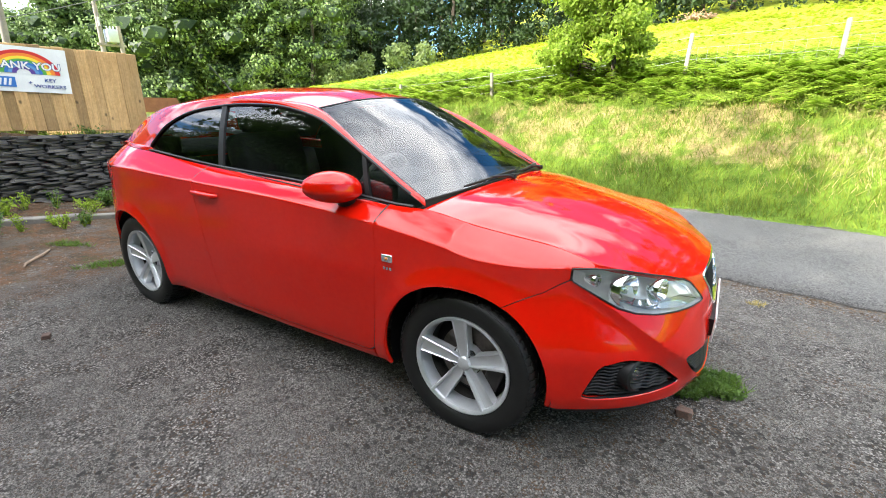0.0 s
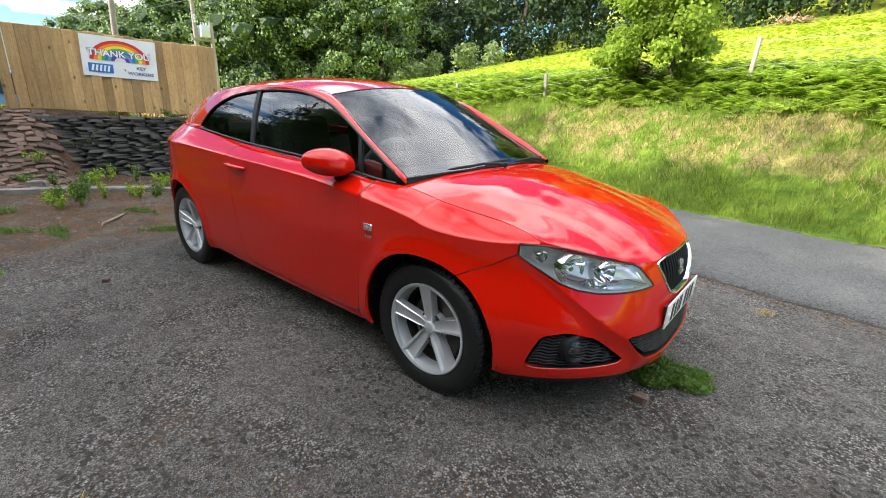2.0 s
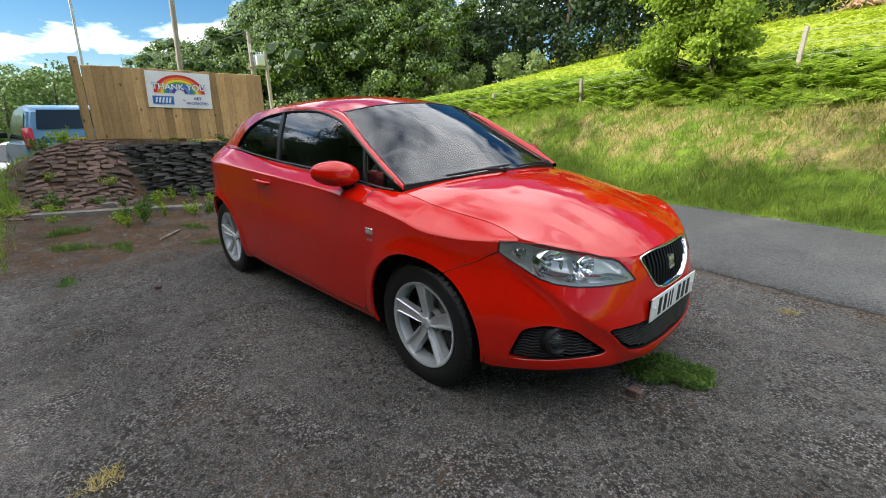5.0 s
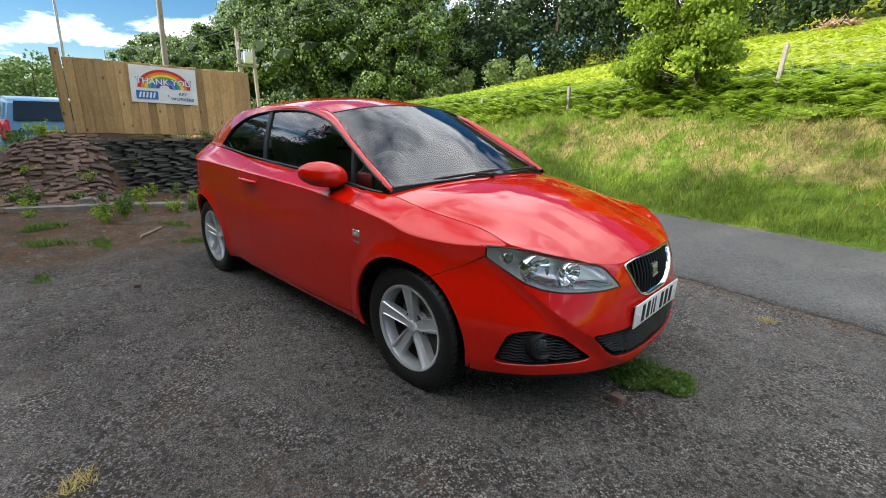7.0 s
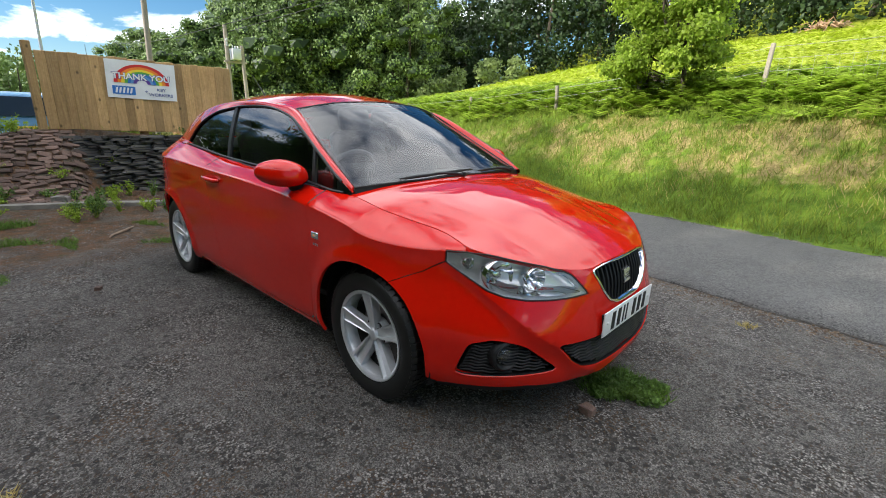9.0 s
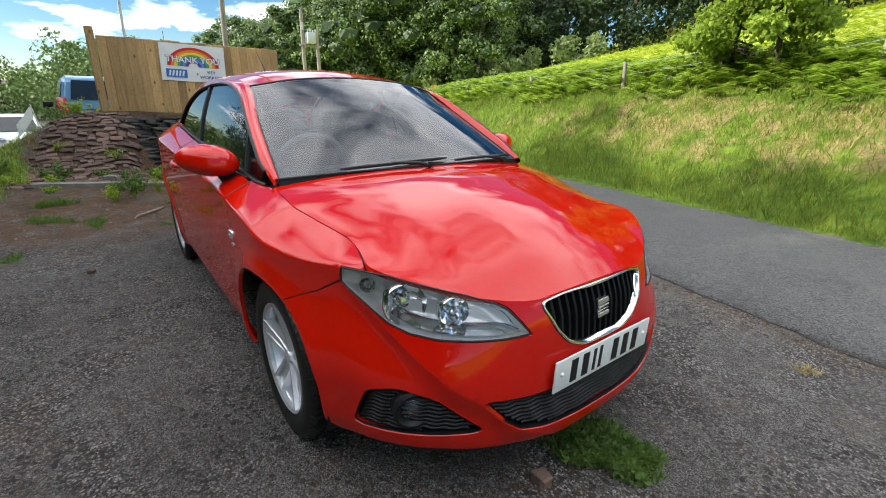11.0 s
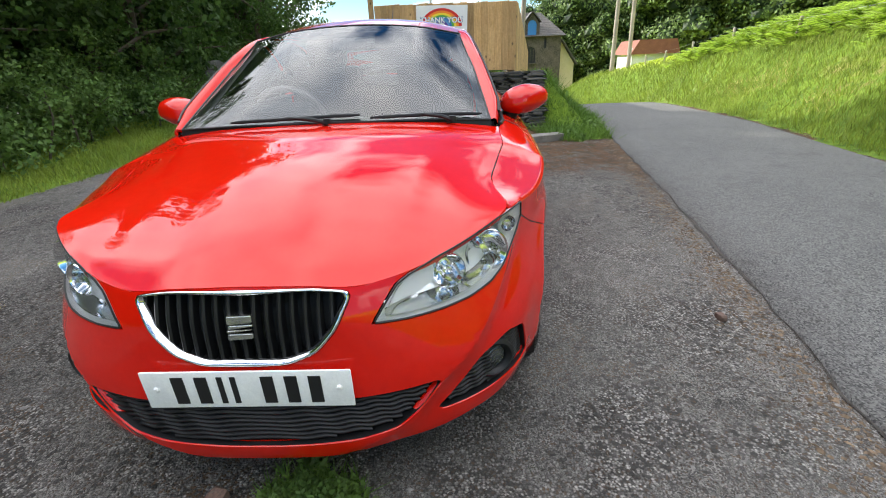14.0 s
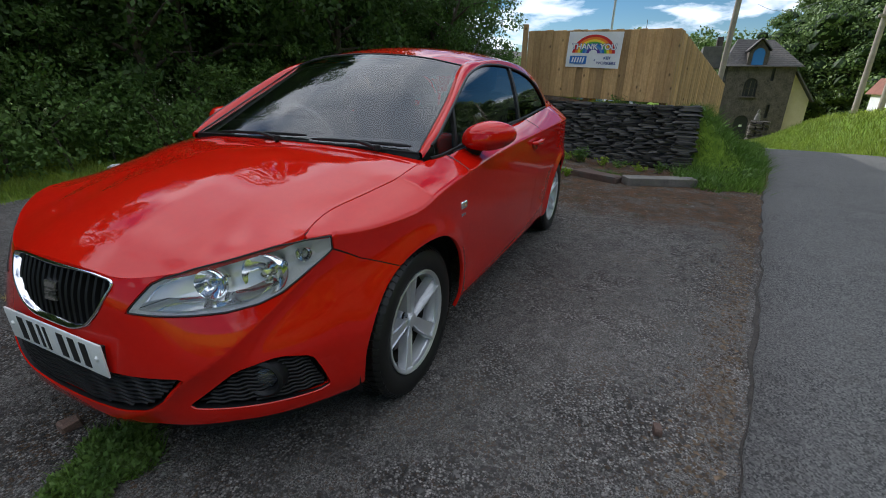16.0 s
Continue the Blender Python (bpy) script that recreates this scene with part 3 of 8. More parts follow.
def build_tree(name, at, tall, spread, count, size, leaf, seed, label, first=0.3, limbs=10, lean=0.3, group=""):
    rng = np.random.default_rng(seed)
    lines, centres, radii = tree_parts(rng, tall, spread, first, limbs, lean)
    base = empty(name, (at[0], at[1], float(height(at[0], at[1]))), label=label, category="tree", group=group)
    part("trunk", wood_mesh(lines), BARK, base, "dark rough bark", smooth=True)
    quads_mesh("crown", leaves(clumps(centres, radii, count, rng), size, rng), 4, leaf, base)
    return base


def merged(name, verts, leaf, base, label=""):
    return quads_mesh(name, np.concatenate(verts), 4, leaf, base, label)


def build_woods():
    """The wood beside the drive, which shades the forecourt."""
    rng = np.random.default_rng(11)
    kinds = [build_tree("woodland_tree", (3.2, -7.2), 8.8, 2.7, 7600, 0.175, LEAF, 100 + k,
                        "tall leafy woodland tree with a dark trunk in the shade", 0.12, 14, 0.5, "trees beside the drive") for k in range(3)]
    spots = []
    for row, y0 in enumerate((-6.9, -9.0, -11.6, -14.6)):
        for x in np.arange(-17.5, 10.5, 2.2):
            spots.append((x + rng.uniform(-0.8, 0.8) + row * 0.7, y0 + rng.uniform(-0.7, 0.7) + (0.3 if x < -9 else 0)))
    per_row = len(spots) // 4
    spots += [(x + rng.uniform(-.6, .6), y + rng.uniform(-.5, .5)) for x in np.arange(-18, -7.5, 1.7) for y in (-7.6, -9.6)]
    for k, (x, y) in enumerate(spots):
        # the skyline of the wood over the forecourt: tall in the middle, low up the valley and beside the lane's bend
        way, far = math.degrees(math.atan2(y, x - .8)), math.hypot(x - .8, y)
        rise = float(np.interp(way, [-158, -149, -144, -139, -130, -125, -119, -105, -90, -60], [14, 18, 24, 40, 43, 38, 32, 31, 33, 36]))
        tall = min((.9 + far * math.tan(radians(rise))) * rng.uniform(.82, 1.02), (1 + (5.1 - y) / 1.563) * rng.uniform(.86, 1.0))
        s = max(.45, tall / 8.8)
        src = kinds[k % 3]
        m = Matrix.Translation((x, y, float(height(x, y)))) @ Matrix.Rotation(rng.uniform(0, 6.28), 4, "Z")
        if k < 3:
            src.matrix_basis = m @ Matrix.Scale(0.7, 4)
        else:
            made = copy_thing(src, m)
            made.scale = (s, s, s * rng.uniform(0.92, 1.1))


def thicket(name, spots, rng, radius, count, size, leaf, label, category="shrubs", kind="stuff", stems=True):
    """A mass of bushes over the given (x, y, height) spots."""
    cs, rs = [], []
    for x, y, h in spots:
        z = float(height(x, y))
        for f in np.arange(0.25, 1.01, 0.25):
            cs.append((x + rng.normal() * radius * 0.3, y + rng.normal() * radius * 0.3, z + h * f * 0.85))
            rs.append(radius * rng.uniform(0.6, 1.1) * (1.1 - 0.45 * f))
    base = empty(name, (0, 0, 0), label=label, category=category, kind=kind)
    quads_mesh("foliage", leaves(clumps(np.array(cs), np.array(rs), count, rng, 0.5), size, rng, 0.1, 0.6), 4, leaf, base)
    if stems:
        lines = []
        for x, y, h in spots[::3]:
            z = float(height(x, y))
            lines.append(([Vector((x, y, z - 0.1)), Vector((x + rng.normal() * 0.15, y + rng.normal() * 0.15, z + h * 0.6)), Vector((x + rng.normal() * 0.4, y + rng.normal() * 0.4, z + h))], [0.02, 0.014, 0.004]))
        part("stems", wood_mesh(lines, 5), BARK, base)
    return base


def build_hedges():
    rng = np.random.default_rng(21)
    spots = [(x + rng.uniform(-.3, .3), y + rng.uniform(-.25, .25), h * rng.uniform(.8, 1.2)) for x in np.arange(-8.5, 10, .55) for y, h in ((-5.35, .85), (-5.9, 1.35), (-6.5, 1.9))]
    thicket("bramble_bank", spots, rng, .55, 62000, .075, BRAMBLE, "shaded bank of brambles and shrubs under the trees")
    spots = [(x + rng.uniform(-.5, .5), y + rng.uniform(-.4, .4), rng.uniform(2.2, 4.2)) for x in np.arange(-16, 12, 1.0) for y in (-8.2, -10.5, -16.5)]
    thicket("understorey", spots, rng, 1.25, 60000, .16, LEAF, "dense dark understorey between the trunks")
    # bushes along the top of the field, shade put into their colour, and pale scrub on the slope
    spots = [(x + rng.uniform(-1, 1), road_far(x) + 31.5 + rng.uniform(-1, 1.5), rng.uniform(2.0, 4.0)) for x in np.arange(-100, 50, 2.0)]
    thicket("field_edge_bushes", spots, rng, 1.7, 42000, .34, LEAF_SHADED, "dark bushes along the top of the field", stems=False)
    spots = [(x + rng.uniform(-1, 1), road_far(x) + v + rng.uniform(-1, 1), rng.uniform(1.2, 2.4)) for x in np.arange(-70, -17, 1.6) for v in (17.5, 20.5, 24) if v > 32 + .55 * (x + 5) ]
    thicket("pale_scrub", spots, rng, 1.3, 42000, .30, SCRUB, "pale green scrub and tall grass on the slope", stems=False)


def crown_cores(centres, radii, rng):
    """Rough dense lumps added inside a crown to carry its inner shade as dark colour, as three-cornered faces."""
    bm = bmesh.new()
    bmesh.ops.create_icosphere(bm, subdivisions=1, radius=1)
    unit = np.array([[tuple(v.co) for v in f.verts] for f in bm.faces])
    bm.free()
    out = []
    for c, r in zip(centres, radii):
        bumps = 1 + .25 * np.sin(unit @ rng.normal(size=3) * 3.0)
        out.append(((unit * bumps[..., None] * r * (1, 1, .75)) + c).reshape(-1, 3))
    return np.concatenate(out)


def build_hillside():
    rng = np.random.default_rng(31)
    far = []
    for k in range(5):
        r = np.random.default_rng(300 + k)
        lines, c, rad = tree_parts(r, 12.0, 4.4, 0.12, 14, 0.5)
        where, way = clumps(c, rad, 2100, r, 0.8, True)
        far.append((lines, leaves(where, 0.42, r, 0.2, 0.75, way)))
    near = []
    for k in range(3):
        r = np.random.default_rng(340 + k)
        lines, c, rad = tree_parts(r, 12.0, 4.2, 0.05, 22, 0.4)
        where, way = clumps(c, rad * .80, 8200, r, 0.88, True)
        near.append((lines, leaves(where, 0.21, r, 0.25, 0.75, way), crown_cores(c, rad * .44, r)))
    verts, top_verts, spots = [], [], []
    for x in np.arange(-60, 44, 5.2):
        for row in range(3):
            spots.append((x + rng.uniform(-2, 2), road_far(x) + 34 + row * 6.5 + rng.uniform(-2, 2), rng.uniform(.8, 1.15), 0))
    for y in np.arange(-50, 13, 4.6):
        for row in range(4):
            spots.append((-66 - row * 8 + rng.uniform(-3, 3) - .25 * abs(y - 20), y + rng.uniform(-2, 2), rng.uniform(.85, 1.1), 1))
    # the steep wood that closes the valley: taller towards the field
    for f in np.linspace(0, 1, 17):
        a, r0 = radians(138 + 28.5 * f), 43 + 18 * f
        rise = math.tan(radians(np.interp(f, [0, .4, .68, .85, 1], [16.5, 14.6, 11.6, 9.0, 7.0])))
        for row in range(3):
            r = r0 + row * 6 + rng.uniform(-1.5, 1.5)
            x, y = 2.7 + r * math.cos(a), -2 + r * math.sin(a)
            tall = (r * rise + 1.2 - float(height(x, y))) * rng.uniform(.82, 1.04)
            spots.append((x, y, tall / 11.4, 2))
    lines_all, cores = [], []
    for k, (x, y, s, zone) in enumerate(spots):
        lines, lv, *core = (near if zone == 2 else far)[k % (3 if zone == 2 else 5)]
        a = rng.uniform(0, 6.28)
        rot = np.array([[math.cos(a), -math.sin(a), 0], [math.sin(a), math.cos(a), 0], [0, 0, 1]]) * s
        at = np.array([x, y, float(height(x, y)) - (0.3 if zone != 1 else 2.6 if y > -2 else 5.2)])
        (top_verts if zone == 0 else verts).append(lv @ rot.T + at)
        if core:
            cores.append(core[0] @ rot.T + at)
        lines_all.append(([Vector(rot @ np.array(p)) + Vector(at) for p in lines[0][0]], [r * s for r in lines[0][1]]))
    woods = empty("hillside_woods", (0, 0, 0), label="dense dark green woodland on the hillside", category="trees", kind="stuff")
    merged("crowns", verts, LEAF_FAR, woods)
    # lumps in the dark leaf copy paint the shade inside the crowns
    quads_mesh("inner_crowns", np.concatenate(cores), 3, LEAF_SHADED, woods, "rough lumps coloured dark for the shade inside the crowns")
    # backlit darkness of the field-top trees is put into their leaf colour
    merged("field_top_crowns", top_verts, LEAF_SHADED, woods, "dark crowns above the field")
    part("trunks", wood_mesh(lines_all, 5), BARK, woods)


def blades(points, tall, rng, wide=0.012, lean=0.45):
    """Grass blades: three corners each."""
    n = len(points)
    a = rng.uniform(0, 2 * np.pi, n)
    side = np.stack([np.cos(a), np.sin(a), np.zeros(n)], 1)
    h = tall * rng.uniform(0.5, 1.3, n)
    tip = points + np.stack([rng.normal(size=n) * lean * h, rng.normal(size=n) * lean * h, h], 1)
    w = (wide * rng.uniform(0.6, 1.3, n))[:, None]
    return np.stack([points - side * w / 2, points + side * w / 2, tip], 1).reshape(-1, 3)


def scatter(n, x0, x1, y0, y1, rng, keep):
    """Points on the ground where keep(x, y) says so, as a share."""
    x, y = rng.uniform(x0, x1, n), rng.uniform(y0, y1, n)
    ok = rng.uniform(0, 1, n) < keep(x, y)
    x, y = x[ok], y[ok]
    return np.stack([x, y, height(x, y) - 0.01], 1)


def fronds(points, long, rng, leaflets=7):
    """Bracken: arching fronds with pairs of leaflets, as four-cornered faces."""
    out = []
    n = len(points)
    a = rng.uniform(0, 2 * np.pi, n)
    out_dir = np.stack([np.cos(a), np.sin(a), np.zeros(n)], 1)
    side = np.stack([-np.sin(a), np.cos(a), np.zeros(n)], 1)
    L = (long * rng.uniform(.6, 1.25, n))[:, None]
    rise = rng.uniform(.55, .95, n)[:, None]
    up = np.array([0, 0, 1.0])

    def at(t):
        return points + out_dir * L * .78 * t + up * L * rise * (t * 1.15 - .72 * t * t)
    for k in range(leaflets):
        t0 = .28 + .7 * k / leaflets
        b, e = at(t0), at(t0 + .7 / leaflets * .8)
        w = L * .34 * (1 - .85 * (k / leaflets))
        for s in (-1, 1):
            tip = (b + e) / 2 + side * s * w + out_dir * L * .04 - up * w * .22
            out.append(np.stack([b, (b + tip) / 2 - out_dir * .035 * L, tip, e], 1))
    return np.concatenate(out).reshape(-1, 3)


def build_grass():
    rng = np.random.default_rng(41)
    base = empty("bank_grass", (0, 0, 0), label="sunlit green grass on the roadside bank", category="grass", kind="stuff")
    inb = lambda x, y: ease(-.05, .1, y - road_far(x)) * ease(3.2, 2.2, y - road_far(x))
    p = scatter(150000, -10, 6, 3.6, 9.6, rng, lambda x, y: inb(x, y) * (.35 + .65 * hash_noise(x, y, 1.9, 12)))
    quads_mesh("blades", blades(p, .13, rng, .013), 3, BLADE, base)
    p = scatter(60000, -10, 6, 3.6, 9.6, rng, lambda x, y: ease(.3, 1.0, y - road_far(x)) * ease(2.7, 1.9, y - road_far(x)) * .6 * ease(.5, .75, hash_noise(x, y, 1.1, 14)))
    quads_mesh("dry_blades", blades(p, .12, rng, .011), 3, STRAW, base)
    p = scatter(60000, -40, -10, 5.8, 15, rng, lambda x, y: inb(x, y))
    quads_mesh("far_blades", blades(p, .22, rng, .03), 3, BLADE, base)
    verge = empty("verge_grass", (0, 0, 0), label="shaded grass verge below the hedge", category="grass", kind="stuff")
    p = scatter(90000, -12, 7, -6.2, -3.7, rng, lambda x, y: turf_amount(x, y) * (.4 + .6 * hash_noise(x, y, 2.3, 15)))
    quads_mesh("blades", blades(p, .10, rng, .012), 3, BLADE, verge)
    slope = empty("slope_grass", (0, 0, 0), label="green grass on the slope beside the retaining wall", category="grass", kind="stuff")
    p = scatter(60000, -16, -3.6, 1.6, 5.0, rng, lambda x, y: ease(-.02, .08, road_near(x) - y) * ease(1.75, 1.95, y - .0 * x) * (x < -3.75 + .1 * np.sin(y * 9)))
    tuss = .5 + 1.1 * hash_noise(p[:, 0], p[:, 1], 3.0, 33)
    quads_mesh("blades", blades(p, .14 * tuss, rng, .012, .7), 3, SHADE_BLADE, slope)
    p2 = p[rng.uniform(0, 1, len(p)) < .10 * ease(.45, .7, hash_noise(p[:, 0], p[:, 1], 2.1, 35))]
    quads_mesh("weed_leaves", leaves(p2 + np.array([0, 0, .12]), .07, rng, -.2, .6), 4, BRAMBLE, slope)
    yard = empty("yard_grass", (0, 0, 0), label="rough grass and weeds along the drive and terrace", category="grass", kind="stuff")
    p = scatter(60000, -13, -2, -3.4, 1.6, rng, lambda x, y: turf_amount(x, y) * .8)
    quads_mesh("blades", blades(p, .12, rng, .012), 3, BLADE, yard)
    fern = empty("bracken", (0, 0, 0), label="bright green bracken along the fence line", category="bracken", kind="stuff")
    p = scatter(24000, -16, 6.5, 5.6, 12.5, rng, lambda x, y: ease(1.8, 2.4, y - road_far(x) + .5 * (hash_noise(x, y, .9, 16) - .5)) * ease(5.2, 3.8, y - road_far(x)))
    quads_mesh("fronds", fronds(p, .52, rng, 6), 4, FERN, fern)
    field = empty("field_bracken", (0, 0, 0), label="lime green bracken covering the sloping field", category="bracken", kind="stuff")
    p = scatter(26000, -34, 16, 7, 26, rng, lambda x, y: ease(3.6, 4.4, y - road_far(x)) * ease(20, 5, y - road_far(x)))
    quads_mesh("fronds", fronds(p, .30, rng, 4), 4, FIELD_FERN, field)
    p = scatter(30000, -70, 40, 12, 48, rng, lambda x, y: ease(9, 14, y - road_far(x)) * ease(32, 30, y - road_far(x)))
    quads_mesh("far_fronds", fronds(p, .42, rng, 2), 4, FIELD_FERN, field)


SCRUB = leaf_material("scrub_leaf", (0.18, 0.24, 0.08), (0.30, 0.37, 0.14), .3)
FIELD_FERN = leaf_material("field_bracken_leaf", (0.32, 0.41, 0.022), (0.44, 0.52, 0.04), .3, .25)
build_woods()
build_hedges()
build_hillside()
build_grass()


# ---- the red car: its body surface ----
def smooth_table(xs, ys):
    """A smooth monotone curve through the given knots."""
    xs, ys = np.array(xs, float), np.array(ys, float)
    h, d = np.diff(xs), np.diff(ys) / np.diff(xs)
    m = np.zeros(len(xs))
    m[0], m[-1] = d[0], d[-1]
    for i in range(1, len(xs) - 1):
        if d[i - 1] * d[i] > 0:
            w1, w2 = 2 * h[i] + h[i - 1], h[i] + 2 * h[i - 1]
            m[i] = (w1 + w2) / (w1 / d[i - 1] + w2 / d[i])

    def at(x):
        x = np.clip(np.asarray(x, float), xs[0], xs[-1])
        i = np.clip(np.searchsorted(xs, x) - 1, 0, len(h) - 1)
        t = (x - xs[i]) / h[i]
        return ((1 + 2 * t) * (1 - t) ** 2 * ys[i] + t * (1 - t) ** 2 * h[i] * m[i]
                + t * t * (3 - 2 * t) * ys[i + 1] + t * t * (t - 1) * h[i] * m[i + 1])
    return at

AXLE, HUB_Z, FRONT, REAR, NOSE_RUN, TAIL_RUN = 1.2345, 0.30, 1.2, -1.1, 0.95, 0.85
NOSE_U, TAIL_U = FRONT + NOSE_RUN, REAR - TAIL_RUN
nose_x = smooth_table([.12, .18, .22, .28, .40, .50, .60, .66, .70, .76, .9], [1.97, 2.02, 2.045, 2.055, 2.05, 2.04, 2.03, 2.01, 1.992, 1.987, 1.975])
nose_m = smooth_table([.30, .40, .66, .8], [3.0, 3.0, 2.6, 2.6])
nose_n = smooth_table([.30, .40, .66, .8], [2.2, 2.2, 1.5, 1.5])
tail_x = smooth_table([.15, .25, .45, .6, .8, 1.0, 1.1], [-1.88, -1.93, -1.95, -1.93, -1.86, -1.80, -1.76])
flank = smooth_table([.12, .17, .21, .28, .38, .52, .64, .78, 1.1], [.73, .765, .795, .815, .824, .836, .843, .843, .84])
crease_z = smooth_table([-1.9, -1.2, -.4, .4, .86, 1.2, 1.36, 1.52, 1.64, 1.8, 2.15], [.95, .935, .91, .882, .845, .80, .768, .756, .763, .78, .80])
top_z = smooth_table([-1.9, -1.2, -.4, .4, .86, 1.0, 1.2, 1.36, 1.6, 1.75, 1.9, 2.15], [1.08, 1.04, .98, .945, .905, .893, .868, .838, .80, .80, .83, .85])
top_y = smooth_table([-1.9, -1.2, -.4, .4, .86, 1.0, 1.36, 1.6, 1.8, 2.15], [.70, .69, .703, .715, .72, .69, .66, .70, .78, .80])

def side_y(u, z):
    base = flank(z)
    lift = np.clip((z - crease_z(u)) / (top_z(u) - crease_z(u)), 0, 1.3)
    return base - (base - top_y(u)) * (.72 * lift + .28 * lift ** 2)

def shell(w, z, out=0.0):
    """The car's lower body: w runs round it from the middle of the nose (left positive), z is the height."""
    w, z = np.asarray(w, float), np.asarray(z, float)
    u = NOSE_U - np.abs(w)
    b = side_y(u, z)
    phi = np.clip(1 - (u - FRONT) / NOSE_RUN, 0, 1) * np.pi / 2
    x = np.where(u > FRONT, FRONT + (nose_x(z) - FRONT) * np.cos(phi).clip(0, 1) ** (2 / nose_n(z)), u)
    y = np.where(u > FRONT, b * np.sin(phi).clip(0, 1) ** (2 / nose_m(z)), b)
    psi = np.clip(1 - (REAR - u) / TAIL_RUN, 0, 1) * np.pi / 2
    x = np.where(u < REAR, REAR + (tail_x(z) - REAR) * np.cos(psi).clip(0, 1) ** .9, x)
    y = np.where(u < REAR, b * np.sin(psi).clip(0, 1) ** .55, y)
    for ax in (AXLE, -AXLE):
        r = np.hypot(x - ax, z - HUB_Z)
        y = y + .016 * np.exp(-((r - .35) / .05) ** 2) * (np.abs(y) > .4)
    return np.stack([x, np.sign(w) * y, z], -1)


def w_at(x, z):
    """How far round the body from the nose a point of the flank lies, by its x and height."""
    if x <= FRONT and x >= REAR:
        return NOSE_U - x
    if x > FRONT:
        return NOSE_RUN * math.acos(min(1, ((x - FRONT) / (float(nose_x(z)) - FRONT)) ** (float(nose_n(z)) / 2))) / (math.pi / 2)
    c = min(1, ((x - REAR) / (float(tail_x(z)) - REAR)) ** (1 / .9))
    return NOSE_U - REAR + TAIL_RUN * (1 - math.acos(c) / (math.pi / 2))


def chaikin(points, cut=0.22, times=2, closed=True):
    """Rounds the corners of a polyline."""
    p = [tuple(q) for q in points]
    for _ in range(times):
        q = [] if closed else [p[0]]
        for i in range(len(p) if closed else len(p) - 1):
            a, b = np.array(p[i]), np.array(p[(i + 1) % len(p)])
            q += [tuple(a + (b - a) * cut), tuple(b + (a - b) * cut)]
        if not closed:
            q.append(p[-1])
        p = q
    return p


def curve(points, n=8):
    """A smooth open curve through points of any dimension."""
    p = np.array(points, float)
    p = np.vstack([2 * p[0] - p[1], p, 2 * p[-1] - p[-2]])
    out = []
    for i in range(1, len(p) - 2):
        for k in range(n):
            t = k / n
            out.append(0.5 * (2 * p[i] + (p[i + 1] - p[i - 1]) * t + (2 * p[i - 1] - 5 * p[i] + 4 * p[i + 1] - p[i + 2]) * t ** 2
                              + (3 * p[i] - p[i - 1] - 3 * p[i + 1] + p[i + 2]) * t ** 3))
    return np.array(out + [p[-2]])


def inside(poly, pts):
    poly, res = np.asarray(poly), np.zeros(len(pts), bool)
    x, y = pts[:, 0], pts[:, 1]
    for (x1, y1), (x2, y2) in zip(poly, np.roll(poly, -1, 0)):
        if y1 == y2:
            continue
        hit = ((y1 > y) != (y2 > y)) & (x < (x2 - x1) * (y - y1) / (y2 - y1) + x1)
        res ^= hit
    return res


def dense(poly, step):
    out = []
    for a, b in zip(np.asarray(poly), np.roll(np.asarray(poly), -1, 0)):
        n = max(1, int(math.ceil(np.linalg.norm(b - a) / step)))
        out += [a + (b - a) * k / n for k in range(n)]
    return np.array(out)


def shrink(poly, d):
    """Moves a closed outline inwards by d."""
    p = np.asarray(poly)
    area = np.sum(p[:, 0] * np.roll(p[:, 1], -1) - np.roll(p[:, 0], -1) * p[:, 1])
    t = np.roll(p, -1, 0) - np.roll(p, 1, 0)
    t /= np.linalg.norm(t, axis=1, keepdims=True) + 1e-9
    n = np.stack([-t[:, 1], t[:, 0]], 1) * (1 if area > 0 else -1)
    return p + n * d


def normals_of(surf, a, b, e=0.003):
    pa, pb = surf(a + e, b) - surf(a - e, b), surf(a, b + e) - surf(a, b - e)
    n = np.cross(pa, pb)
    n /= np.linalg.norm(n, axis=-1, keepdims=True) + 1e-12
    return n


